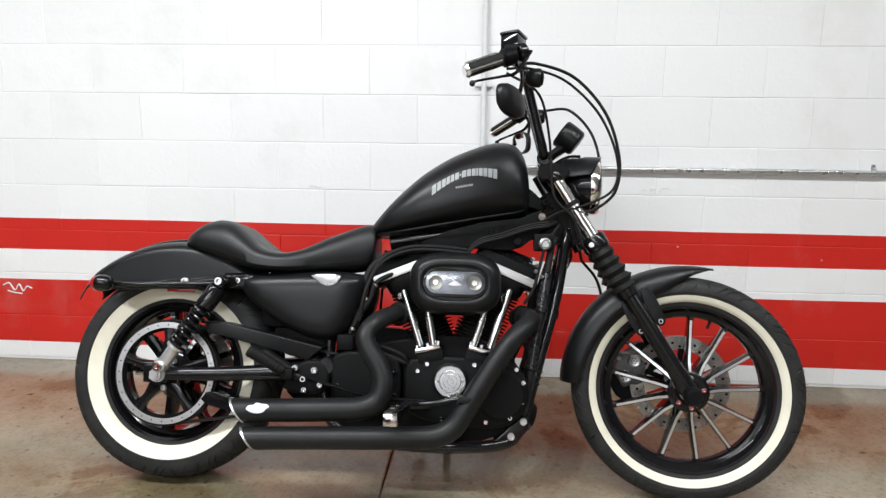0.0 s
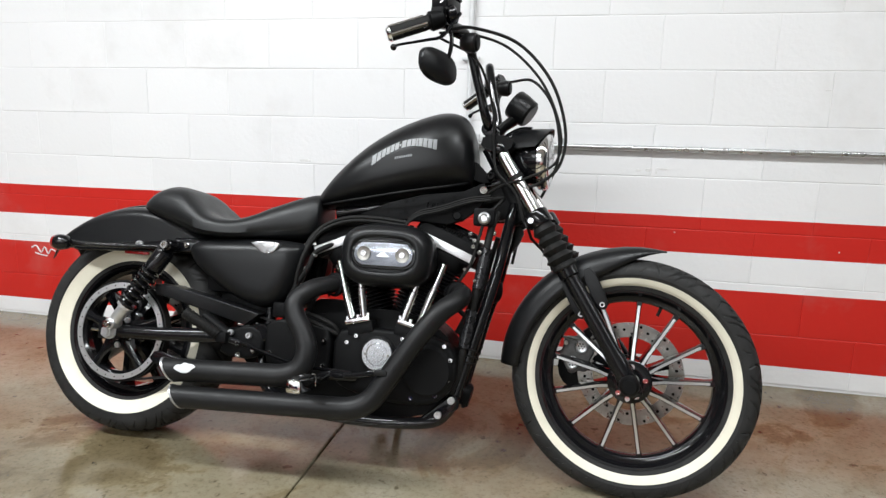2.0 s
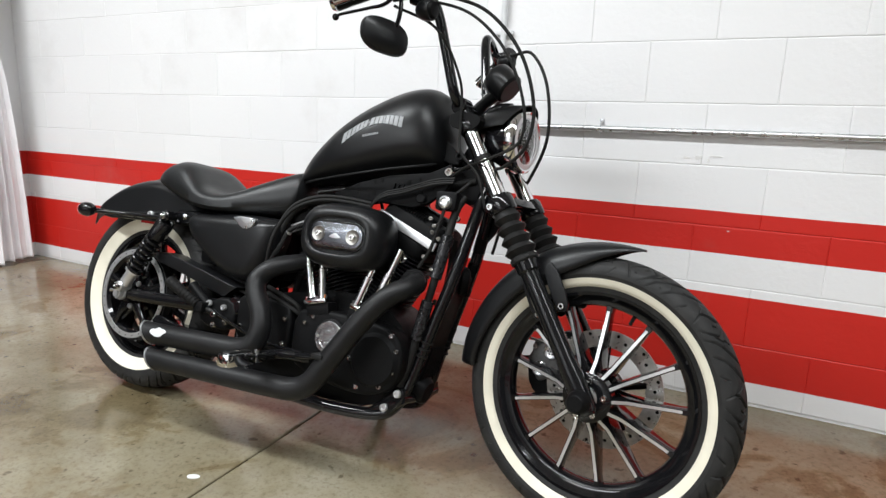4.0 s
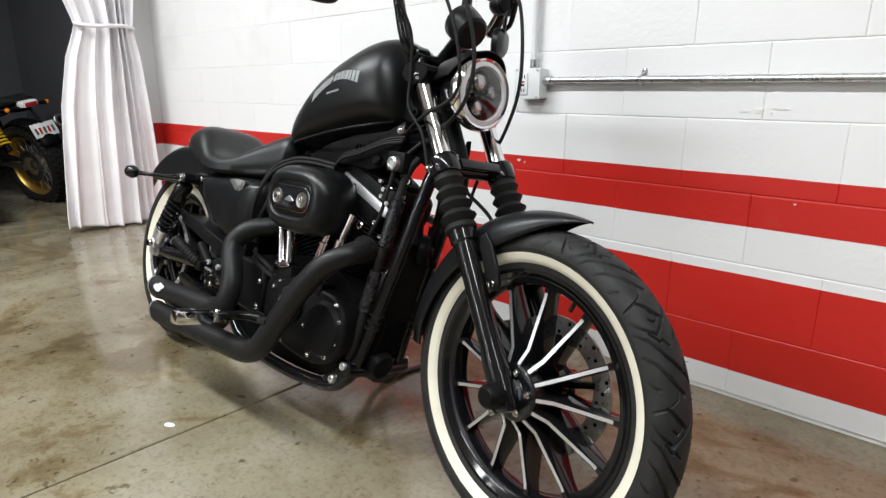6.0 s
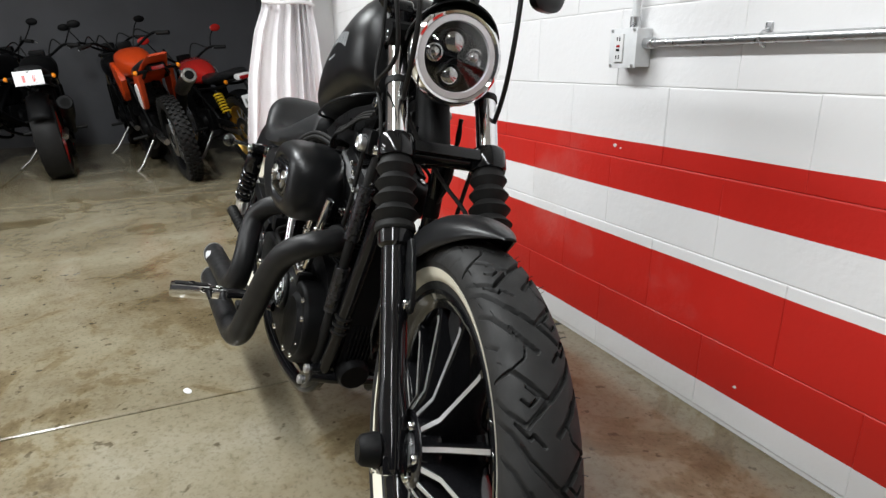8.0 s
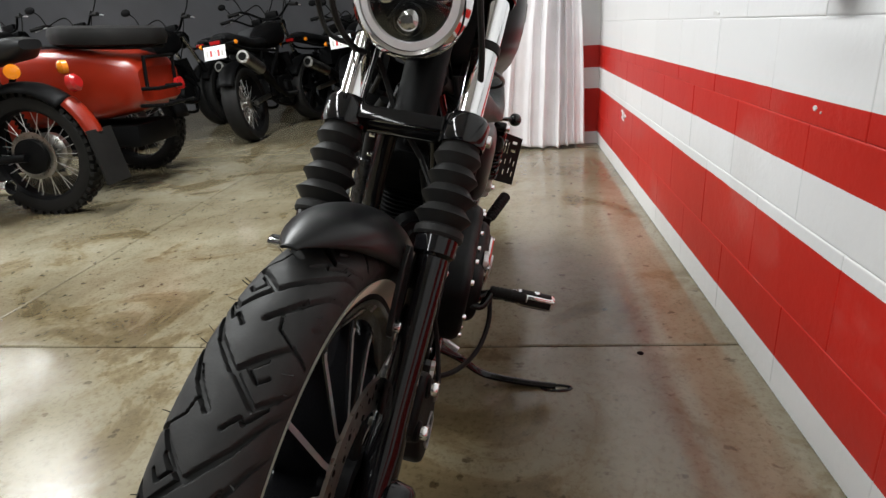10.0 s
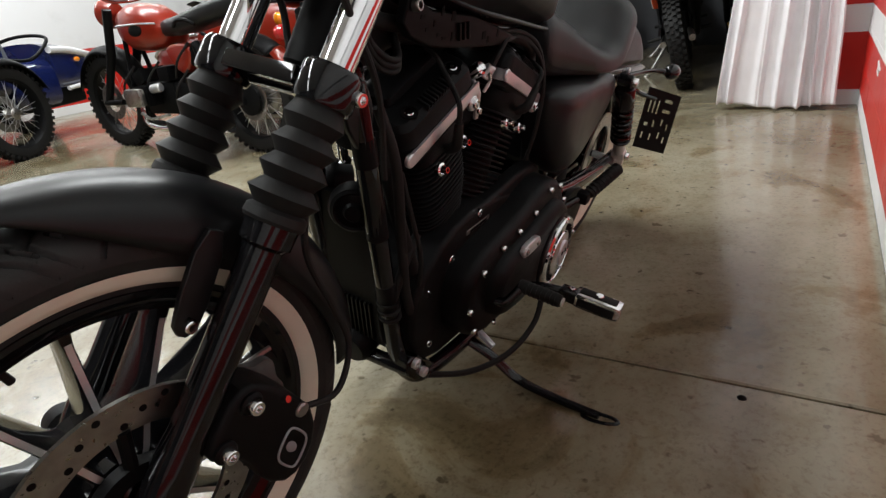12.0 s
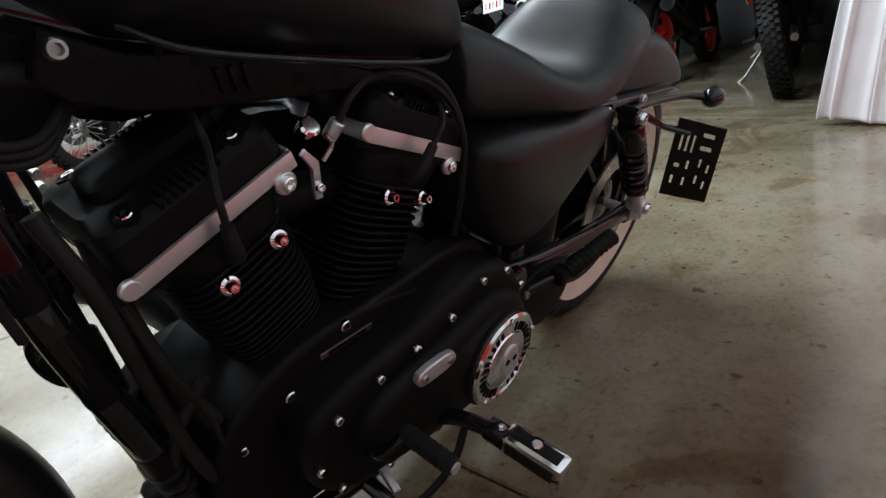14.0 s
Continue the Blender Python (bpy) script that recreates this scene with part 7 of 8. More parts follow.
# ---- the other machines parked round the room ----
def road_wheel(parent, name, c, R, half, rim_mat, style, knobs=False, disc=True):
    """A wheel on the y axis at c: tyre, rim, hub and wire or cast spokes."""
    wheel = part(name, Shape().lathe([(0, -0.05), (0.025, -0.05), (0.045, -0.035), (0.03, -0.02), (0.03, 0.02), (0.045, 0.035), (0.025, 0.05), (0, 0.05)], c, (0, 1, 0), 20), PLASTIC if style == "cast" else STEEL, parent)
    w = half
    prof = [(R - 0.085, -w * 0.8), (R - 0.055, -w), (R - 0.022, -w * 0.92), (R - 0.005, -w * 0.55), (R, 0), (R - 0.005, w * 0.55), (R - 0.022, w * 0.92), (R - 0.055, w), (R - 0.085, w * 0.8)]
    tyre = Shape().lathe(prof, c, (0, 1, 0), 56)
    if knobs:
        for k in range(44):
            for row, (q, dr) in enumerate(((-0.72, 0.010), (-0.25, 0.002), (0.25, 0.002), (0.72, 0.010))):
                a = 2 * math.pi * (k + (0.5 if row % 2 else 0)) / 44
                m = Matrix.Rotation(-a, 4, "Y")
                tyre.box(Vector(c) + m.to_3x3() @ Vector((R - dr + 0.002, w * q, 0)), (0.022, w * 0.38, 0.024), m)
    tagged(part("tyre", tyre, RUBBER, wheel), kind="stuff" if knobs else "")
    rr = R - 0.085
    part("rim", Shape().lathe([(rr + 0.012, -w * 0.8), (rr, -w * 0.82), (rr - 0.012, -w * 0.5), (rr - 0.014, w * 0.5), (rr, w * 0.82), (rr + 0.012, w * 0.8)], c, (0, 1, 0), 48), rim_mat, wheel)
    if style == "wire":
        data = None
        for k in range(28):
            a = 2 * math.pi * k / 28
            sd = 1 if k % 2 else -1
            m = Matrix.Translation(c) @ Matrix.Rotation(-a, 4, "Y")
            if k < 2:
                ob = part("spoke", Shape().tube([(0.038, 0.034 * sd, 0.0), (rr - 0.008, 0.008 * sd, 0.06 * sd)], 0.0022, 5, smooth=False), ALU, wheel, m=m)
                data = (data or []) + [ob.data]
            else:
                shared("spoke", data[k % 2], wheel, m)
    else:
        for k in range(5):
            a = 2 * math.pi * k / 5 + 0.3
            rings = [[(r, -h, -b), (r, h, -b), (r, h, b), (r, -h, b)] for r, h, b in ((0.03, 0.03, 0.016), (rr - 0.01, 0.022, 0.012))]
            part("spoke", Shape().rings(rings), rim_mat, wheel, m=Matrix.Translation(c) @ Matrix.Rotation(-a, 4, "Y"))
    if disc:
        part("brake_disc", Shape().lathe([(0.075, 0.052), (0.13, 0.052), (0.13, 0.057), (0.075, 0.057)], c, (0, 1, 0), 36, loop=True), STEEL, wheel)
    return wheel


def loft_body(secs, n=24, e=0.72):
    rings = []
    for x, z0, z1, hw in secs:
        mid = (z0 + z1) / 2
        rings.append([(x, hw * math.copysign(abs(math.cos(a)) ** e, math.cos(a)), mid + (z1 - z0) / 2 * math.copysign(abs(math.sin(a)) ** e, math.sin(a))) for a in [2 * math.pi * j / n for j in range(n)]])
    return Shape().rings(rings)


def engine_block(root, x, z, boxer=False):
    blk = part("engine", Shape().box((x, 0, z), (0.34, 0.20, 0.22), bevel=0.03).box((x - 0.16, 0, z + 0.02), (0.20, 0.16, 0.18), bevel=0.03), WRINKLE, root)
    if boxer:
        for s in (-1, 1):
            cy = part("cylinder", Shape().rod((x + 0.04, s * 0.08, z + 0.03), (x + 0.04, s * 0.24, z + 0.03), 0.045, seg=20), PLASTIC, blk)
            for k in range(8):
                part("fin", Shape().box((x + 0.04, s * (0.11 + 0.014 * k), z + 0.03), (0.15, 0.005, 0.13), bevel=0.001), PLASTIC, cy)
            part("rocker_box", Shape().box((x + 0.04, s * 0.255, z + 0.03), (0.17, 0.055, 0.12), bevel=0.025), STEEL, cy)
            part("carburettor", Shape().rod((x - 0.10, s * 0.14, z + 0.08), (x - 0.02, s * 0.16, z + 0.07), 0.03, seg=14, bevel=0.006), ALU, blk)
    else:
        cy = part("cylinder", Shape().box((x + 0.05, 0, z + 0.20), (0.14, 0.15, 0.22), Matrix.Rotation(radians(20), 4, "Y"), 0.02), PLASTIC, blk)
        for k in range(7):
            part("fin", Shape().box((x + 0.03 + 0.008 * k, 0, z + 0.12 + 0.022 * k), (0.17, 0.18, 0.005), Matrix.Rotation(radians(20), 4, "Y")), PLASTIC, cy)
        for s in (-1, 1):
            part("side_case", Shape().rod((x - 0.02, s * 0.09, z - 0.02), (x - 0.02, s * 0.14, z - 0.02), 0.085, 0.075, 24, 0.012), PLASTIC, blk)
    return blk


def parked_bike(label, m, o):
    """A parked motorcycle, facing +x from its own middle; o: its measures and colours."""
    root = tagged(new("motorcycle"), label, "motorcycle")
    root.matrix_basis = m
    wb, Rf, Rr = o["wb"], o["Rf"], o["Rr"]
    fw, rw = Vector((wb / 2, 0, Rf)), Vector((-wb / 2, 0, Rr))
    road_wheel(root, "front_wheel", fw, Rf, o["tf"], o["rim"], o["style"], o["knobs"])
    road_wheel(root, "rear_wheel", rw, Rr, o["tr"], o["rim"], o["style"], o["knobs"])
    top = Vector((wb / 2 - 0.40, 0, o["bar"] - 0.12))
    for s in (-0.09, 0.09):
        leg = part("fork_leg", Shape().tube([fw + Vector((0, s, 0)), top.lerp(fw, 0.45) + Vector((0, s, 0))], 0.027, 14, smooth=False), PLASTIC, root)
        part("stanchion", Shape().tube([top.lerp(fw, 0.46) + Vector((0, s, 0)), top + Vector((0, s, 0))], 0.02, 14, smooth=False), o.get("tube", CHROME), leg)
    part("triple_clamp", Shape().box(top + Vector((0, 0, -0.02)), (0.09, 0.24, 0.035), bevel=0.008), PLASTIC, root)
    bz = o["bar"]
    bar = part("handlebar", Shape().tube([top + Vector((-0.20, 0.36, bz - top.z - 0.02)), top + Vector((-0.10, 0.24, bz - top.z)), top + Vector((0, 0.08, 0.03)), top + Vector((0, -0.08, 0.03)), top + Vector((-0.10, -0.24, bz - top.z)), top + Vector((-0.20, -0.36, bz - top.z - 0.02))], 0.012, 10), PLASTIC, root)
    for s in (-1, 1):
        part("grip", Shape().tube([top + Vector((-0.13, s * 0.275, bz - top.z - 0.005)), top + Vector((-0.20, s * 0.365, bz - top.z - 0.02))], 0.018, 10, smooth=False), RUBBER, bar)
        if o.get("mirrors"):
            st = part("mirror_stem", Shape().tube([top + Vector((-0.10, s * 0.25, bz - top.z)), top + Vector((-0.06, s * 0.30, bz - top.z + 0.10)), top + Vector((-0.08, s * 0.34, bz - top.z + 0.16))], 0.006, 8), PLASTIC, bar)
            part("mirror", Shape().ball(top + Vector((-0.09, s * 0.36, bz - top.z + 0.17)), (0.012, 0.055, 0.035)), o.get("mirror_mat", PLASTIC), bar)
        part("lever", Shape().tube([top + Vector((-0.08, s * 0.22, bz - top.z)), top + Vector((-0.06, s * 0.30, bz - top.z - 0.01)), top + Vector((-0.12, s * 0.37, bz - top.z - 0.03))], 0.006, 8), ALU, bar)
    lamp = part("headlight", Shape().lathe([(0, -0.08), (0.05, -0.07), (0.082, -0.02), (0.085, 0.01), (0, 0.02)], top + Vector((0.13, 0, -0.05)), (1, 0, -0.1), 28), PLASTIC, root)
    part("lamp_lens", Shape().lathe([(0.078, 0.012), (0.05, 0.024), (0, 0.03)], top + Vector((0.13, 0, -0.05)), (1, 0, -0.1), 28), HALO, lamp)
    sh = o["seat"]
    x0 = wb / 2 - 0.46
    part("fuel_tank", loft_body([(x0 - 0.46, sh - 0.04, sh + 0.05, 0.05), (x0 - 0.38, sh - 0.06, sh + 0.10, 0.10), (x0 - 0.22, sh - 0.07, sh + 0.16, 0.14), (x0 - 0.08, sh - 0.05, sh + 0.18, 0.145), (x0 + 0.0, sh - 0.02, sh + 0.15, 0.11), (x0 + 0.03, sh + 0.03, sh + 0.10, 0.05)]), o["paint"], root)
    if o.get("tank_panel"):
        for s in (-1, 1):
            part("tank_panel", Shape().plate([(x0 - 0.30, sh), (x0 - 0.10, sh + 0.01), (x0 - 0.06, sh + 0.10), (x0 - 0.18, sh + 0.09), (x0 - 0.28, sh + 0.05)], s * 0.12, s * 0.149, 0.006), o["tank_panel"], root)
    xe = -wb / 2 - o.get("tail", 0.12)
    part("seat", loft_body([(xe, sh + 0.03, sh + 0.07, 0.07), (xe + 0.08, sh, sh + 0.09, 0.10), (xe + 0.30, sh - 0.03, sh + 0.06, 0.12), (xe + 0.50, sh - 0.06, sh + 0.03, 0.11), (x0 - 0.36, sh - 0.06, sh + 0.04, 0.07)]), o.get("seat_mat", VINYL), root)
    # frame, swingarm, shock
    for s in (-1, 1):
        part("frame_rail", Shape().tube([(x0 + 0.05, s * 0.05, bz - 0.20), (x0 - 0.30, s * 0.11, sh - 0.12), (-wb / 2 + 0.38, s * 0.11, 0.46), (-wb / 2 + 0.40, s * 0.10, 0.30), (0.10, s * 0.10, 0.20), (x0 - 0.06, s * 0.09, 0.30), (x0 + 0.04, s * 0.05, 0.62)], 0.015, 8), o.get("frame", PLASTIC), root)
        part("subframe", Shape().tube([(x0 - 0.30, s * 0.10, sh - 0.10), (-wb / 2 + 0.1, s * 0.10, sh - 0.06), (xe + 0.05, s * 0.07, sh)], 0.012, 8), PLASTIC, root)
        part("swingarm", Shape().tube([(-wb / 2 + 0.42, s * 0.09, 0.36), rw + Vector((0, s * 0.10, 0))], 0.024, 10, smooth=False), o.get("arm", STEEL), root)
        part("foot_peg", Shape().rod((-0.05, s * 0.13, 0.33), (-0.05, s * 0.25, 0.33), 0.014, seg=10, bevel=0.003), RUBBER, root)
    sa, sb = Vector((-wb / 2 + 0.26, o.get("shock_y", 0.0), sh - 0.10)), Vector((-wb / 2 + 0.12, o.get("shock_y", 0.0), 0.46))
    shk = part("shock", Shape().rod(sa, sb, 0.020, seg=14), PLASTIC, root)
    coil = []
    d = (sb - sa).normalized()
    e1 = d.cross(Vector((0, 1, 0))).normalized()
    for k in range(90):
        t = k / 89
        an = 2 * math.pi * 7 * t
        coil.append(sa.lerp(sb, 0.12 + 0.72 * t) + (e1 * math.cos(an) + Vector((0, 1, 0)) * math.sin(an)) * 0.036)
    part("spring", Shape().tube(coil, 0.0085, 7, smooth=False), o.get("spring", PLASTIC), shk)
    part("air_box", Shape().box((-0.16, 0, sh - 0.20), (0.30, 0.17, 0.20), Matrix.Rotation(radians(8), 4, "Y"), 0.03), PLASTIC, root)
    part("chain_guard", Shape().plate([(-wb / 2 + 0.44, 0.40), (-wb / 2 + 0.40, 0.45), (-wb / 2 + 0.02, 0.42), (-wb / 2, 0.37)], 0.105, 0.125, 0.004), PLASTIC, root)
    part("radiator", Shape().box((x0 - 0.01, 0, 0.60), (0.05, 0.26, 0.24), Matrix.Rotation(radians(-18), 4, "Y"), 0.01), PLASTIC, root)
    part("instrument_pod", Shape().box(top + Vector((0.03, 0, 0.06)), (0.07, 0.13, 0.07), bevel=0.02), PLASTIC, root)
    part("heel_plate", Shape().plate([(-0.24, 0.32), (-0.10, 0.30), (-0.08, 0.44), (-0.20, 0.52)], -0.135, -0.125, 0.004), PLASTIC, root)
    for s in (-1, 1):
        part("control_cable", Shape().tube([top + Vector((-0.10, s * 0.22, bz - top.z)), top + Vector((0.09, s * 0.14, bz - top.z + 0.05)), top + Vector((0.06, s * 0.06, -0.06)), (x0 - 0.02, s * 0.07, sh - 0.08)], 0.006, 8), RUBBER, bar)
    engine_block(root, 0.06, 0.40)
    part("exhaust", Shape().tube([(0.16, -0.09, 0.55), (0.26, -0.11, 0.42), (0.12, -0.13, 0.30), (-0.20, -0.14, 0.36), (-wb / 2 + 0.10, -0.16, o["muff"])], [0.022, 0.022, 0.024, 0.026, 0.05], 12), o.get("pipe", PLASTIC), root)
    muf = part("muffler", Shape().rod((-wb / 2 + 0.14, -0.16, o["muff"] - 0.02), (-wb / 2 - 0.22, -0.18, o["muff"] + 0.10), 0.052, 0.058, 22, 0.008), o.get("can", STEEL), root)
    part("muffler_mouth", Shape().rod((-wb / 2 - 0.221, -0.18, o["muff"] + 0.100), (-wb / 2 - 0.224, -0.18, o["muff"] + 0.101), 0.034, seg=18), DARK, muf)
    # mudguards
    def guard(c, r, a0, a1, hw, mt, name):
        rings = []
        for k in range(17):
            a = radians(a0 + (a1 - a0) * k / 16)
            dd = Vector((math.cos(a), 0, math.sin(a)))
            rings.append([c + dd * (r - 0.025 * abs(q) ** 2) + Vector((0, hw * q, 0)) for q in (-1, -0.6, -0.2, 0.2, 0.6, 1)])
        g = part(name, Shape().rings(rings, cap=False, closed=False), mt, root, sharp=60)
        so = g.modifiers.new("thickness", "SOLIDIFY")
        so.thickness = 0.004
    if o.get("high_guard"):
        hg = part("front_mudguard", loft_body([(fw.x + 0.42, 0.86, 0.875, 0.05), (fw.x + 0.15, 0.84, 0.865, 0.085), (fw.x - 0.18, 0.80, 0.84, 0.07)], e=0.8), o["paint"], root)
        part("tail_guard", loft_body([(xe - 0.20, sh + 0.10, sh + 0.115, 0.07), (xe + 0.02, sh + 0.03, sh + 0.06, 0.10), (xe + 0.35, sh - 0.10, sh - 0.02, 0.12)], e=0.8), o["paint"], root)
        for s in (-1, 1):
            part("side_panel", Shape().plate([(xe + 0.05, sh + 0.02), (xe + 0.36, sh - 0.02), (xe + 0.42, sh - 0.22), (xe + 0.30, sh - 0.32), (xe + 0.15, sh - 0.12)], s * 0.10, s * 0.135, 0.01), o["paint"], root)
            part("radiator_shroud", Shape().plate([(x0 - 0.25, sh - 0.02), (x0 + 0.06, sh + 0.12), (x0 + 0.10, sh - 0.02), (x0 - 0.04, sh - 0.26), (x0 - 0.12, sh - 0.22)], s * 0.12, s * 0.17, 0.012), o["paint"], root)
            part("side_plate", Shape().plate([(xe + 0.24, sh - 0.08), (xe + 0.40, sh - 0.10), (xe + 0.42, sh - 0.26), (xe + 0.32, sh - 0.30)], s * 0.134, s * 0.142, 0.003), PLATE_WHITE, root)
    else:
        guard(fw, Rf + 0.03, 35, 150, 0.06, o.get("guard", PLASTIC), "front_mudguard")
        guard(rw, Rr + 0.05, 50, 150, 0.08, o.get("guard", PLASTIC), "rear_mudguard")
    tl = part("tail_unit", Shape().box((xe - 0.02, 0, sh + 0.02), (0.09, 0.12, 0.05), bevel=0.015), o.get("tail_mat", PLASTIC), root)
    part("tail_lamp", Shape().box((xe - 0.068, 0, sh + 0.015), (0.014, 0.09, 0.03), bevel=0.005), RED_LENS, tl)
    if o.get("plate"):
        pz = o["plate"]
        part("plate_arm", Shape().tube([(xe - 0.02, 0, sh), (xe - 0.10, 0, pz + 0.05)], 0.012, 8, smooth=False), PLASTIC, root)
        np_ = part("number_plate", Shape().box((xe - 0.115, 0, pz), (0.004, 0.19, 0.11), Matrix.Rotation(radians(18), 4, "Y"), 0.001), PLATE_WHITE, root, "white number plate")
        for k in range(5):
            part("plate_bar", Shape().box((xe - 0.1185, -0.066 + 0.033 * k, pz - 0.004), (0.001, 0.018, 0.05), Matrix.Rotation(radians(18), 4, "Y")), RED if k % 2 else STEEL, np_)
    for s in (-1, 1):
        ind = part("indicator", Shape().tube([(xe, s * 0.06, sh + 0.0), (xe - 0.01, s * 0.15, sh + 0.0)], [0.008, 0.018], 10, smooth=False), PLASTIC, root)
        part("indicator_lens", Shape().ball((xe - 0.012, s * 0.155, sh), 0.019, nu=12, nv=8), AMBER, ind)
    part("side_stand", Shape().tube([(-0.06, 0.10, 0.28), (-0.10, 0.26, 0.10), (-0.12, 0.34, o.get("foot", 0.045))], 0.013, 10, smooth=False), STEEL, root)
    return root


def sidecar_outfit(label, m, paint, trim):
    """A sidecar outfit facing +x, its car on the right; boxer engine, bench seat, spare wheel on the boot."""
    root = tagged(new("sidecar_motorcycle"), label, "motorcycle")
    root.matrix_basis = m
    R = 0.335
    fw, rw, cw = Vector((0.74, 0, R)), Vector((-0.74, 0, R)), Vector((-0.60, -1.14, R))
    for nm, c in (("front_wheel", fw), ("rear_wheel", rw), ("car_wheel", cw)):
        road_wheel(root, nm, c, R, 0.058, PLASTIC, "wire", True)
    for s in (-0.10, 0.10):
        part("fork_leg", Shape().tube([fw + Vector((-0.02, s, 0)), (0.52, s, 0.66), (0.42, s, 0.95)], [0.026, 0.03, 0.03], 12, smooth=False), PLASTIC, root)
    for s in (-0.11, 0.11):
        part("leading_link", Shape().tube([(0.52, s, 0.34), fw + Vector((0, s, 0))], 0.02, 10, smooth=False), PLASTIC, root)
    part("headlight", Shape().lathe([(0, -0.10), (0.06, -0.09), (0.10, -0.02), (0.10, 0.01), (0.09, 0.02), (0, 0.03)], (0.56, 0, 0.93), (1, 0, 0), 28), paint, root)
    bar = part("handlebar", Shape().tube([(0.10, 0.38, 1.04), (0.22, 0.30, 1.06), (0.36, 0.10, 1.00), (0.36, -0.10, 1.00), (0.22, -0.30, 1.06), (0.10, -0.38, 1.04)], 0.013, 10), CHROME, root)
    for s in (-1, 1):
        part("mirror_stem", Shape().tube([(0.20, s * 0.32, 1.06), (0.22, s * 0.38, 1.20)], 0.006, 8, smooth=False), CHROME, bar)
        part("mirror", Shape().lathe([(0, 0.02), (0.04, 0.015), (0.052, 0), (0.05, -0.006), (0, -0.006)], (0.22, s * 0.385, 1.24), (1, 0, 0), 24), PLASTIC, bar)
    tank = part("fuel_tank", loft_body([(-0.14, 0.74, 0.80, 0.07), (-0.08, 0.68, 0.88, 0.12), (0.06, 0.66, 0.95, 0.155), (0.22, 0.67, 0.97, 0.16), (0.33, 0.72, 0.94, 0.12), (0.37, 0.78, 0.88, 0.06)]), paint, root, "glossy tank with a dark oval badge")
    for s in (-1, 1):
        part("tank_badge", Shape().ball((0.10, s * 0.150, 0.80), (0.075, 0.012, 0.038)), DARK, tank)
        part("knee_strip", Shape().tube([(-0.10, s * 0.13, 0.83), (0.06, s * 0.16, 0.84), (0.28, s * 0.155, 0.84)], 0.006, 8), ALU, tank)
        part("side_panel", Shape().plate([(-0.38, 0.70), (-0.12, 0.70), (-0.14, 0.60), (-0.24, 0.50), (-0.34, 0.55)], s * 0.07, s * 0.13, 0.02, 2), paint, root)
        part("frame_rail", Shape().tube([(0.40, s * 0.04, 0.82), (0.34, s * 0.11, 0.30), (0.10, s * 0.13, 0.20), (-0.40, s * 0.13, 0.22), (-0.46, s * 0.12, 0.50), (-0.60, s * 0.12, 0.74)], 0.016, 8), PLASTIC, root)
        part("swingarm", Shape().tube([(-0.38, s * 0.12, 0.32), rw + Vector((0, s * 0.11, 0))], 0.022, 10, smooth=False), PLASTIC, root)
        sk = part("shock", Shape().rod((-0.46, s * 0.15, 0.70), (-0.58, s * 0.15, 0.40), 0.028, 0.024, 16, 0.004), PLASTIC, root)
        for k in range(8):
            q = Vector((-0.46, s * 0.15, 0.70)).lerp(Vector((-0.58, s * 0.15, 0.40)), 0.25 + 0.085 * k)
            part("coil", Shape().lathe([(0.030 + 0.006 * math.cos(a), 0.006 * math.sin(a)) for a in [2 * math.pi * j / 6 for j in range(6)]], q, (-0.12, 0, -0.30), 16, loop=True), PLASTIC, sk)
        part("indicator", Shape().lathe([(0, -0.02), (0.025, -0.015), (0.038, 0.0), (0.036, 0.03), (0, 0.04)], (-0.86, s * 0.17, 0.78), (-0.6, s * 0.8, 0), 20), AMBER, root, "amber indicator")
        part("muffler", Shape().tube([(0.16, s * 0.20, 0.36), (0.14, s * 0.21, 0.22), (-0.02, s * 0.22, 0.185)], 0.021, 12).rod((-0.02, s * 0.22, 0.185), (-0.28, s * 0.225, 0.195), 0.022, 0.024, 16).rod((-0.28, s * 0.225, 0.195), (-0.34, s * 0.225, 0.195), 0.024, 0.044, 20).rod((-0.34, s * 0.225, 0.195), (-0.70, s * 0.225, 0.205), 0.044, 0.042, 20, 0.004), CHROME, root, "chrome silencer")
    part("seat", loft_body([(-0.86, 0.88, 0.93, 0.08), (-0.80, 0.83, 0.945, 0.12), (-0.55, 0.79, 0.92, 0.14), (-0.30, 0.75, 0.87, 0.14), (-0.12, 0.74, 0.85, 0.11), (-0.07, 0.76, 0.83, 0.07)], e=0.6), VINYL, root, "long black bench seat")
    part("grab_rail", Shape().tube([(-0.50, 0.15, 0.80), (-0.44, 0.17, 0.83), (-0.36, 0.17, 0.83), (-0.30, 0.15, 0.80)], 0.012, 8), PLASTIC, root)
    engine_block(root, 0.10, 0.36, boxer=True)
    part("gearbox", Shape().box((-0.18, 0, 0.36), (0.26, 0.18, 0.20), bevel=0.03), WRINKLE, root)
    part("final_drive", Shape().lathe([(0, -0.06), (0.06, -0.055), (0.105, -0.02), (0.11, 0.02), (0.07, 0.05), (0, 0.055)], rw + Vector((0, -0.08, 0)), (0, 1, 0), 28), STEEL, root)
    part("brake_drum", Shape().lathe([(0, -0.03), (0.08, -0.03), (0.095, -0.01), (0.095, 0.02), (0.05, 0.035), (0, 0.035)], rw + Vector((0, 0.06, 0)), (0, 1, 0), 28), PLASTIC, root)

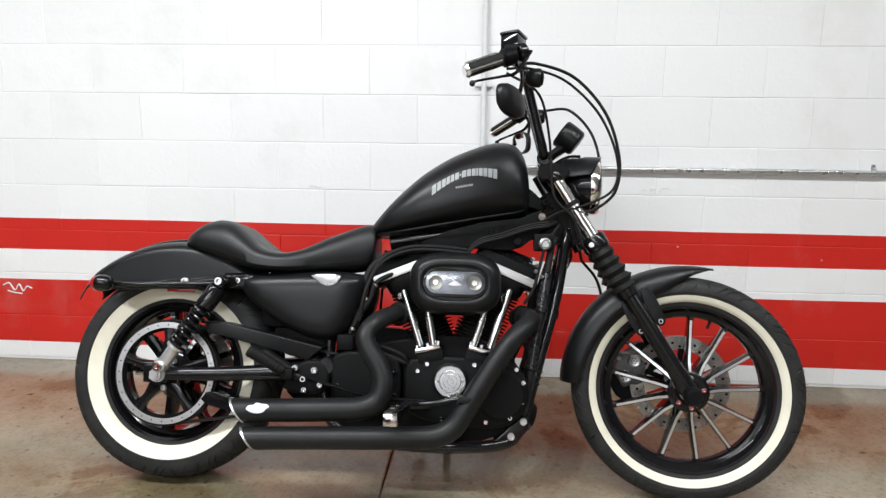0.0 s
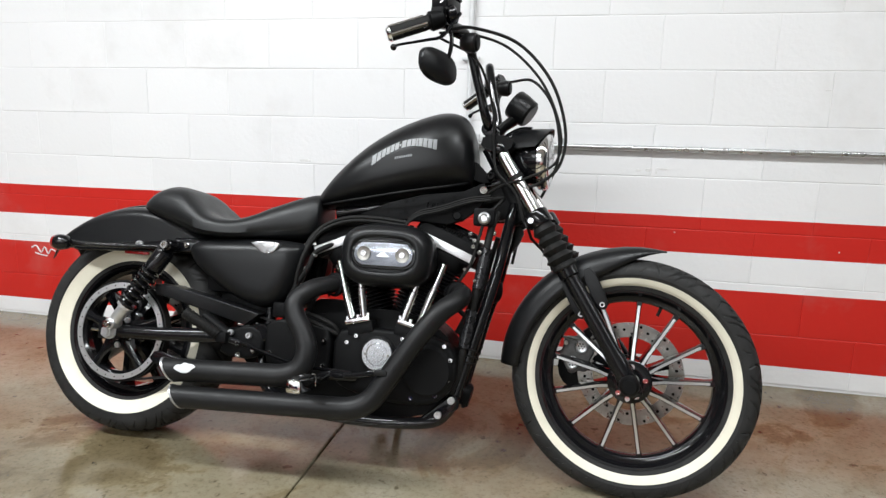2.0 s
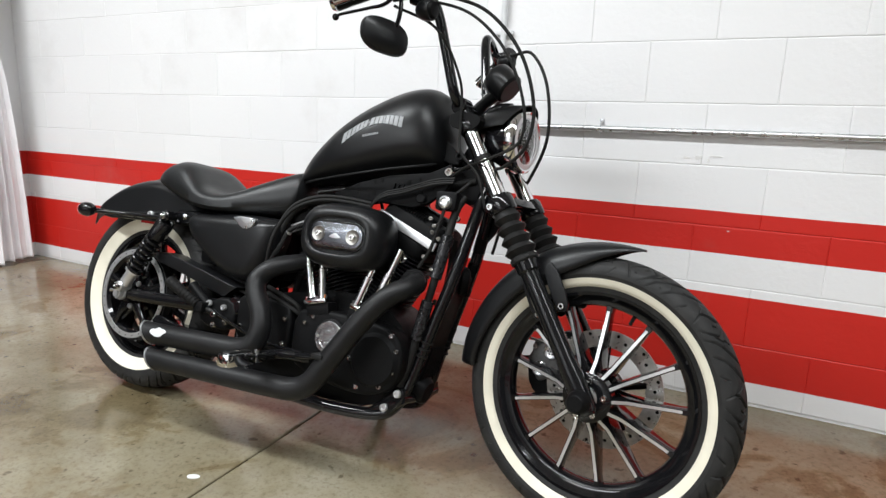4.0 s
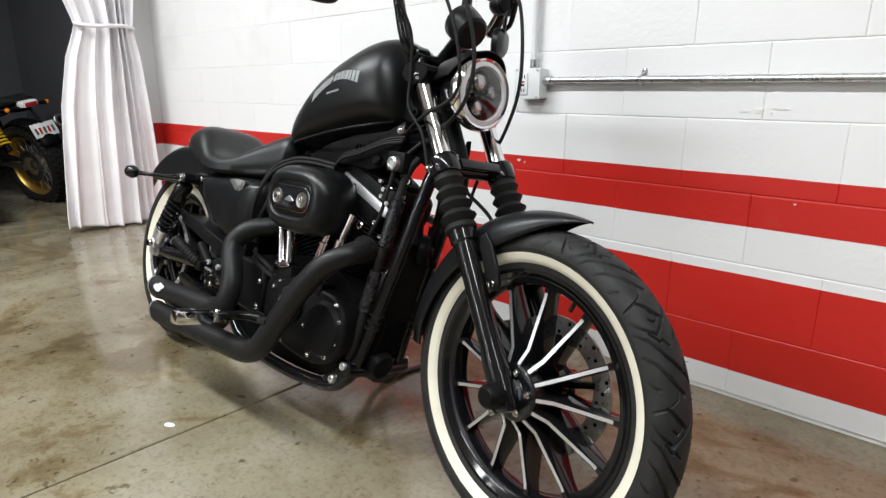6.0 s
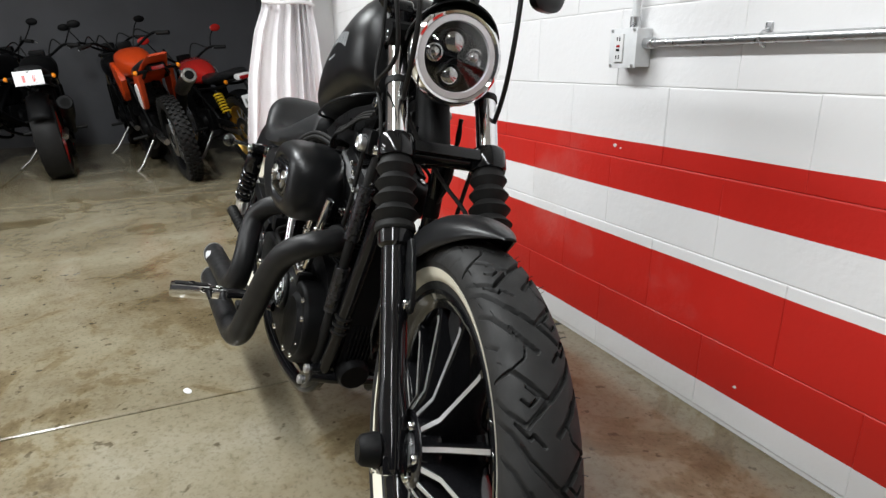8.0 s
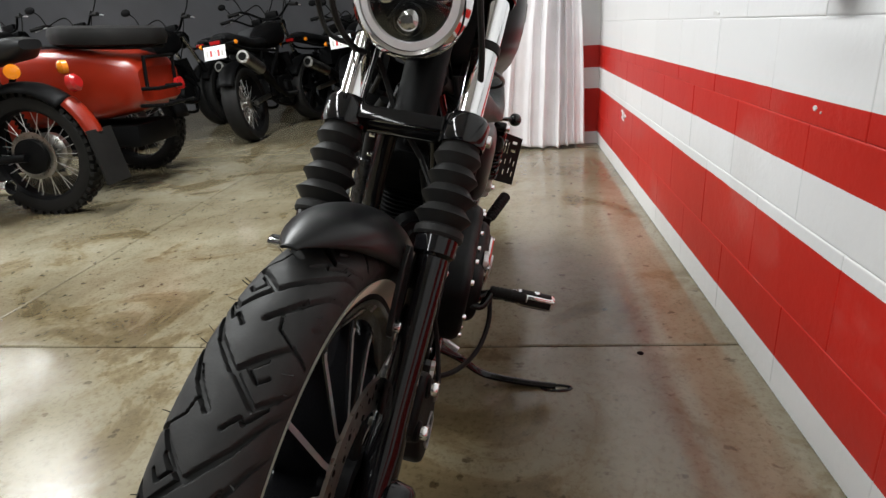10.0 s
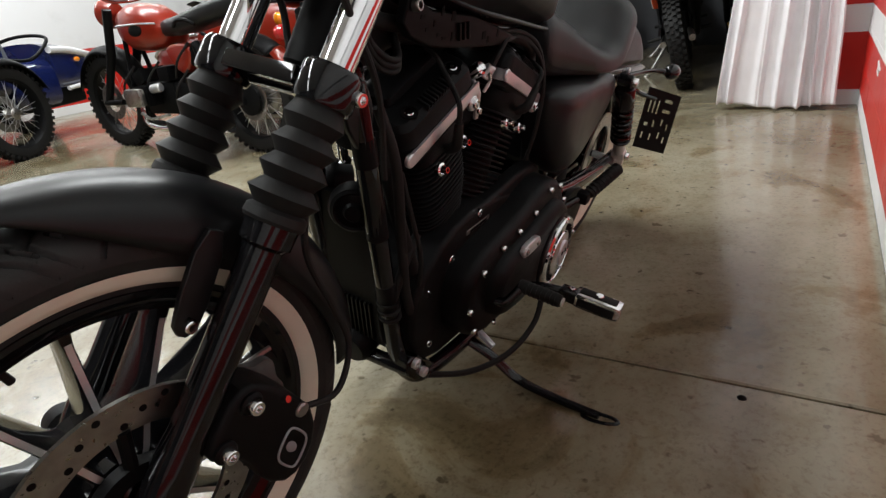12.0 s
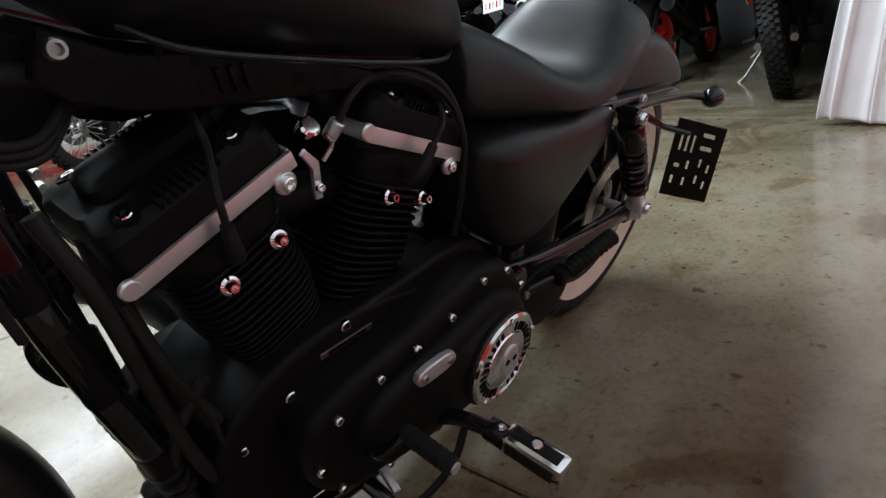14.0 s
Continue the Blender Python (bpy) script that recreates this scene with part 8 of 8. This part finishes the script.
    for k, (px, pz, q) in enumerate(((-0.02, 0.52, 0.05), (-0.30, 0.46, 0.055), (0.26, 0.50, 0.05), (-0.36, 0.62, 0.045))):
        part(("air_box", "battery_box", "coil_box", "tool_box")[k], Shape().box((px, 0.02, pz), (2.2 * q, 0.20, 1.9 * q), Matrix.Rotation(0.2 * k, 4, "Y"), 0.012), PLASTIC, root)
        part("cable", Shape().tube([(px, 0.12, pz + 0.08), (px + 0.08, 0.17, pz - 0.02), (px + 0.16, 0.15, pz - 0.12)], 0.008, 8), RUBBER, root)
    part("gear_lever", Shape().tube([(-0.10, 0.20, 0.27), (0.04, 0.24, 0.25), (0.12, 0.25, 0.29)], 0.010, 8), GALV, root)

    def guard(c, r, a0, a1, hw, name, tint=PLASTIC):
        rings = []
        for k in range(21):
            a = radians(a0 + (a1 - a0) * k / 20)
            dd = Vector((math.cos(a), 0, math.sin(a)))
            rings.append([c + dd * (r - 0.05 * abs(q) ** 2.5) + Vector((0, hw * q, 0)) for q in (-1, -0.75, -0.4, 0, 0.4, 0.75, 1)])
        g = part(name, Shape().rings(rings, cap=False, closed=False), tint, root, sharp=60)
        so = g.modifiers.new("thickness", "SOLIDIFY")
        so.thickness = 0.005
    guard(fw, R + 0.06, 15, 165, 0.085, "front_mudguard")
    guard(rw, R + 0.055, 40, 132, 0.090, "rear_mudguard")
    guard(rw, R + 0.07, 132, 164, 0.060, "mudguard_tail", paint if trim else PLASTIC)
    guard(cw, R + 0.06, 20, 175, 0.09, "car_mudguard")
    part("mud_flap", Shape().plate([(-1.17, 0.17), (-1.12, 0.46), (-1.108, 0.46), (-1.155, 0.17)], -0.10, 0.10, 0.003, 0), RUBBER, root, "dark rubber mud flap")
    part("tail_lamp", Shape().lathe([(0.045, 0.0), (0.045, 0.03), (0.03, 0.045), (0, 0.048)], (-1.03, 0, 0.70), (-1, 0, 0.2), 24), RED_LENS, root)
    # the car
    body = part("car_body", loft_body([(0.98, 0.50, 0.58, 0.06), (0.90, 0.44, 0.64, 0.16), (0.70, 0.39, 0.72, 0.24), (0.42, 0.37, 0.78, 0.27), (0.20, 0.37, 0.80, 0.28)], e=0.6).moved(Matrix.Translation((0, -0.66, 0))), paint, root, "boat-shaped sidecar body")
    part("car_tub", Shape().rings([[(x, -0.66 + hw * math.copysign(abs(math.cos(a)) ** 0.5, math.cos(a)), 0.27 + h * (0.5 + 0.5 * math.copysign(abs(math.sin(a)) ** 0.5, math.sin(a)))) for a in [2 * math.pi * j / 28 for j in range(28)]] for x, hw, h in ((0.20, 0.275, 0.40), (-0.30, 0.28, 0.38))]), paint, body)
    part("car_boot", loft_body([(-0.28, 0.40, 0.86, 0.28), (-0.50, 0.42, 0.88, 0.28), (-0.85, 0.45, 0.87, 0.27), (-1.08, 0.50, 0.80, 0.25), (-1.13, 0.54, 0.74, 0.22)], e=0.34).moved(Matrix.Translation((0, -0.66, 0))), paint, body)
    # Black box added to make the car dark along its underside.
    part("dark_car_underside", Shape().box((-0.25, -0.66, 0.34), (1.60, 0.44, 0.14), bevel=0.03), PLASTIC, body)
    part("boot_frame", Shape().tube([(-1.135, -0.50, 0.62), (-1.15, -0.50, 0.80), (-1.15, -0.82, 0.80), (-1.135, -0.82, 0.62)], 0.012, 8, smooth=False), PLASTIC, body)
    part("car_seat", Shape().box((-0.20, -0.66, 0.66), (0.10, 0.44, 0.42), Matrix.Rotation(radians(-12), 4, "Y"), 0.03).box((0.02, -0.66, 0.55), (0.40, 0.44, 0.10), bevel=0.03), GREYSEAT, body, "grey sidecar seat")
    part("cockpit_rail", Shape().tube([(-0.28, -0.40, 0.70), (0.0, -0.39, 0.68), (0.26, -0.42, 0.82), (0.30, -0.66, 0.86), (0.26, -0.90, 0.82), (0.0, -0.93, 0.68), (-0.28, -0.92, 0.70)], 0.014, 10), PLASTIC, body)
    for sd in (-1, 1):
        def rim(x, z, hw):
            return (x, -0.66 + sd * hw, z)
        part("nose_stripe", Shape().tube([rim(0.20, 0.735, 0.272), rim(0.42, 0.715, 0.262), rim(0.70, 0.655, 0.236), rim(0.88, 0.590, 0.175), rim(0.975, 0.545, 0.05)], 0.030 if not trim else 0.012, 10, flat=1.0), PLATE_WHITE if not trim else ALU, body)
        if not trim:
            part("sill_stripe", Shape().tube([rim(0.975, 0.525, 0.05), rim(0.88, 0.475, 0.170), rim(0.66, 0.425, 0.238), rim(0.30, 0.405, 0.268)], 0.018, 10), PLATE_WHITE, body)
        part("car_lamp", Shape().ball((0.50, -0.66 + sd * 0.272, 0.63), (0.038, 0.016, 0.022), nu=12, nv=8), AMBER, body)
    spare = part("spare_tyre", Shape().lathe([(0.20, -0.05), (0.27, -0.058), (0.32, -0.045), (0.335, 0), (0.32, 0.045), (0.27, 0.058), (0.20, 0.05)], (-0.86, -0.66, 0.935), (-0.06, 0, 1), 44, loop=True), RUBBER, root, "spare tyre laid on the boot")
    part("rack", Shape().tube([(-0.45, -0.45, 0.90), (-1.05, -0.45, 0.86), (-1.10, -0.66, 0.86), (-1.05, -0.87, 0.86), (-0.45, -0.87, 0.90)], 0.010, 8), PLASTIC, root)
    for x in (0.35, -0.35):
        part("car_strut", Shape().tube([(x, -0.12, 0.30), (x, -0.45, 0.26)], 0.016, 10, smooth=False), PLASTIC, root)
    part("car_chassis", Shape().tube([(0.80, -0.60, 0.34), (0.60, -0.42, 0.26), (-0.70, -0.42, 0.26), (-0.80, -0.66, 0.28), (-0.60, -1.05, 0.30)], 0.020, 10), PLASTIC, root)
    part("car_tail_lamp", Shape().lathe([(0.04, 0.0), (0.04, 0.03), (0, 0.045)], (-1.16, -0.80, 0.62), (-1, 0, 0.15), 20), RED_LENS, root)
    for z in (0.52, 0.62):
        part("step_bar", Shape().tube([(-1.10, -0.45, z), (-1.24, -0.45, z), (-1.24, -0.70, z), (-1.14, -0.70, z)], 0.011, 8, smooth=False), PLASTIC, root)
    return root


FLOOR = -0.012
sidecar_outfit("orange sidecar outfit with a chrome silencer and wire wheels", pose(-1.625, -3.13, FLOOR, 0, 0, -90), ORANGE, True)
sidecar_outfit("dark blue sidecar outfit with white trim and knobbly tyres", pose(-1.23, -5.73, FLOOR, 0, 0, 203), BLUE, False)
parked_bike("tall black adventure bike with a white rear plate", pose(-4.55, -2.12, FLOOR, -6, 0, 180), dict(wb=1.50, Rf=0.34, Rr=0.325, tf=0.055, tr=0.075, rim=PLASTIC, style="wire", knobs=False, bar=1.15, seat=0.84, muff=0.62, paint=PLASTIC, plate=0.78, mirrors=True, tail=0.20))
parked_bike("black street bike with bright red wheels and a plate", pose(-4.95, -1.26, FLOOR, -6, 0, 184), dict(wb=1.42, Rf=0.31, Rr=0.32, tf=0.06, tr=0.092, rim=RED, style="cast", knobs=False, bar=1.05, seat=0.80, muff=0.50, paint=PLASTIC, plate=0.80, mirrors=True, tail=0.16, can=PLASTIC))
parked_bike("orange off-road bike with a knobbly tyre and white side plates", pose(-4.48, -0.36, FLOOR, -12, 0, 190), dict(wb=1.48, Rf=0.345, Rr=0.335, tf=0.045, tr=0.06, rim=PLASTIC, style="wire", knobs=True, bar=1.14, seat=0.88, muff=0.70, paint=ORANGE_PLASTIC, high_guard=True, tail=0.06, shock_y=0.0))
parked_bike("red and silver scrambler with a yellow shock spring", pose(-5.05, 0.16, FLOOR, -12, 0, 198), dict(wb=1.44, Rf=0.335, Rr=0.325, tf=0.06, tr=0.085, rim=GOLD, style="wire", knobs=True, bar=1.04, seat=0.80, muff=0.55, paint=RED, tank_panel=ALU, plate=0.62, tail=0.14, spring=YELLOW, shock_y=0.10, tail_mat=PLATE_WHITE, mirrors=True, mirror_mat=RED))
parked_bike("black motorcycle half hidden in the back row", pose(-5.75, -1.75, FLOOR, -6, 0, 165), dict(wb=1.44, Rf=0.32, Rr=0.32, tf=0.06, tr=0.08, rim=PLASTIC, style="cast", knobs=False, bar=1.10, seat=0.82, muff=0.5, paint=PLASTIC, mirrors=True))
parked_bike("dark grey motorcycle standing in the back row", pose(-5.80, -2.85, FLOOR, -6, 0, 172), dict(wb=1.44, Rf=0.32, Rr=0.32, tf=0.06, tr=0.08, rim=PLASTIC, style="cast", knobs=False, bar=1.12, seat=0.82, muff=0.5, paint=GREYSEAT, mirrors=True))
parked_bike("black roadster with a low tail and a white plate", pose(-4.30, -3.05, FLOOR, -9, 0, 176), dict(wb=1.42, Rf=0.32, Rr=0.32, tf=0.06, tr=0.085, rim=PLASTIC, style="cast", knobs=False, bar=1.08, seat=0.82, muff=0.5, paint=PLASTIC, plate=0.72, mirrors=True, tail=0.16, can=PLASTIC))
parked_bike("black touring bike standing beside the sidecar outfits", pose(-4.25, -3.95, FLOOR, -9, 0, 184), dict(wb=1.50, Rf=0.33, Rr=0.32, tf=0.06, tr=0.085, rim=PLASTIC, style="cast", knobs=False, bar=1.16, seat=0.84, muff=0.55, paint=PLASTIC, mirrors=True, tail=0.18, can=PLASTIC))
parked_bike("dull black off-road bike in the far corner", pose(-4.40, -4.85, FLOOR, -10, 0, 180), dict(wb=1.48, Rf=0.34, Rr=0.33, tf=0.05, tr=0.065, rim=PLASTIC, style="wire", knobs=True, bar=1.20, seat=0.92, muff=0.70, paint=PLASTIC, high_guard=True, tail=0.10, can=PLASTIC))
parked_bike("dark motorcycle in the back row behind the off-road bike", pose(-5.85, -0.62, FLOOR, -9, 0, 190), dict(wb=1.44, Rf=0.32, Rr=0.32, tf=0.06, tr=0.08, rim=PLASTIC, style="cast", knobs=False, bar=1.16, seat=0.84, muff=0.5, paint=PLASTIC, mirrors=True, can=PLASTIC))


# ---- painted blocks of the long wall, laid in running bond ----
def block_mesh(length):
    h, w = 0.2032 - 0.0003, length - 0.0003
    rings = []
    for d, y in ((0.0, 0.02), (0.0, 0.0019), (0.4, 0.0006), (1.0, 0.0)):
        u, v = w / 2 - 0.0030 * d, h / 2 - 0.0042 * d
        rings.append([(-u, y, -v), (u, y, -v), (u, y, v), (-u, y, v)])
    s = Shape()
    s.rings(rings, cap=False)
    s.f.append(tuple(range(12, 16)))
    s.f = [tuple(reversed(f)) for f in s.f]
    me = bpy.data.meshes.new("block")
    me.from_pydata(s.v, [], s.f)
    bm = bmesh.new()
    bm.from_mesh(me)
    bmesh.ops.recalc_face_normals(bm, faces=bm.faces[:])
    bm.to_mesh(me)
    bm.free()
    me.materials.append(WALLPAINT)
    return me


def lay_blocks(parent, x0, x1, z_top, place, phase):
    full = block_mesh(0.4064)
    cut = {}
    rng = random.Random(11)
    rows = int(round(z_top / 0.2032))
    for r in range(rows):
        z = 0.1096 + 0.2032 * r
        start = phase + (0.2032 if r % 2 == 0 else 0.0)
        k0 = math.floor((x0 - start) / 0.4064)
        x = start + k0 * 0.4064
        while x < x1 - 0.001:
            a, b = max(x, x0), min(x + 0.4064, x1)
            if b - a > 0.02:
                key = round(b - a, 3)
                me = full if key > 0.405 else cut.setdefault(key, block_mesh(b - a))
                shared("block", me, parent, place((a + b) / 2, z, rng.uniform(-0.0009, 0.0006)))
            x += 0.4064


lay_blocks(wall_north, -3.0, 2.6, 2.03, lambda x, z, d: Matrix.Translation((x, 0.8 + d, z)), 0.30)


# paint chips, scuffs and a scrawl on the wall
def wall_mark(name, x, z, w, h, seed, material):
    rng = random.Random(seed)
    n = 11
    out = []
    for k in range(n):
        a = 2 * math.pi * k / n
        q = rng.uniform(0.55, 1.0)
        out.append((w / 2 * q * math.cos(a), h / 2 * q * math.sin(a)))
    ob = part(name, Shape().plate(out, 0.004, -0.0006, 0.0004, 0), material, wall_north, m=Matrix.Translation((x, 0.7985, z)))
    return ob


SCUFF = mat("dirty_scuffed_paint", (0.74, 0.73, 0.72), 0.6, vary=0.15, vscale=90)
WALL_CHIP = mat("bare_chipped_block", (0.62, 0.60, 0.58), 0.8, vary=0.3, vscale=60)
for x, z, w, h in ((0.111, 0.651, 0.022, 0.012), (0.136, 0.646, 0.008, 0.006), (1.02, 0.604, 0.010, 0.006), (0.62, 0.118, 0.012, 0.008), (1.62, 0.560, 0.006, 0.009)):
    wall_mark("paint_chip", x, z, w, h, int(1000 * (x + 4)), WALL_CHIP)
for x, z, w, h in ((0.898, 0.846, 0.034, 0.020), (0.862, 0.844, 0.030, 0.010), (0.955, 0.852, 0.060, 0.010), (0.930, 0.838, 0.012, 0.016), (-0.555, 0.835, 0.080, 0.016), (1.505, 1.160, 0.030, 0.006), (1.110, 1.120, 0.008, 0.012)):
    wall_mark("scuff", x, z, w, h, int(1000 * (x + 9)), SCUFF)
part("scrawl", Shape().tube([(-2.04, 0.7985, 0.352), (-2.01, 0.7985, 0.362), (-1.985, 0.7985, 0.330), (-1.962, 0.7985, 0.358), (-1.945, 0.7985, 0.326), (-1.925, 0.7985, 0.348), (-1.90, 0.7985, 0.340)], 0.0035, 6), PLATE_WHITE, wall_north)
part("scrawl", Shape().tube([(-2.02, 0.7985, 0.326), (-1.99, 0.7985, 0.318), (-1.95, 0.7985, 0.313)], 0.003, 6), PLATE_WHITE, wall_north)
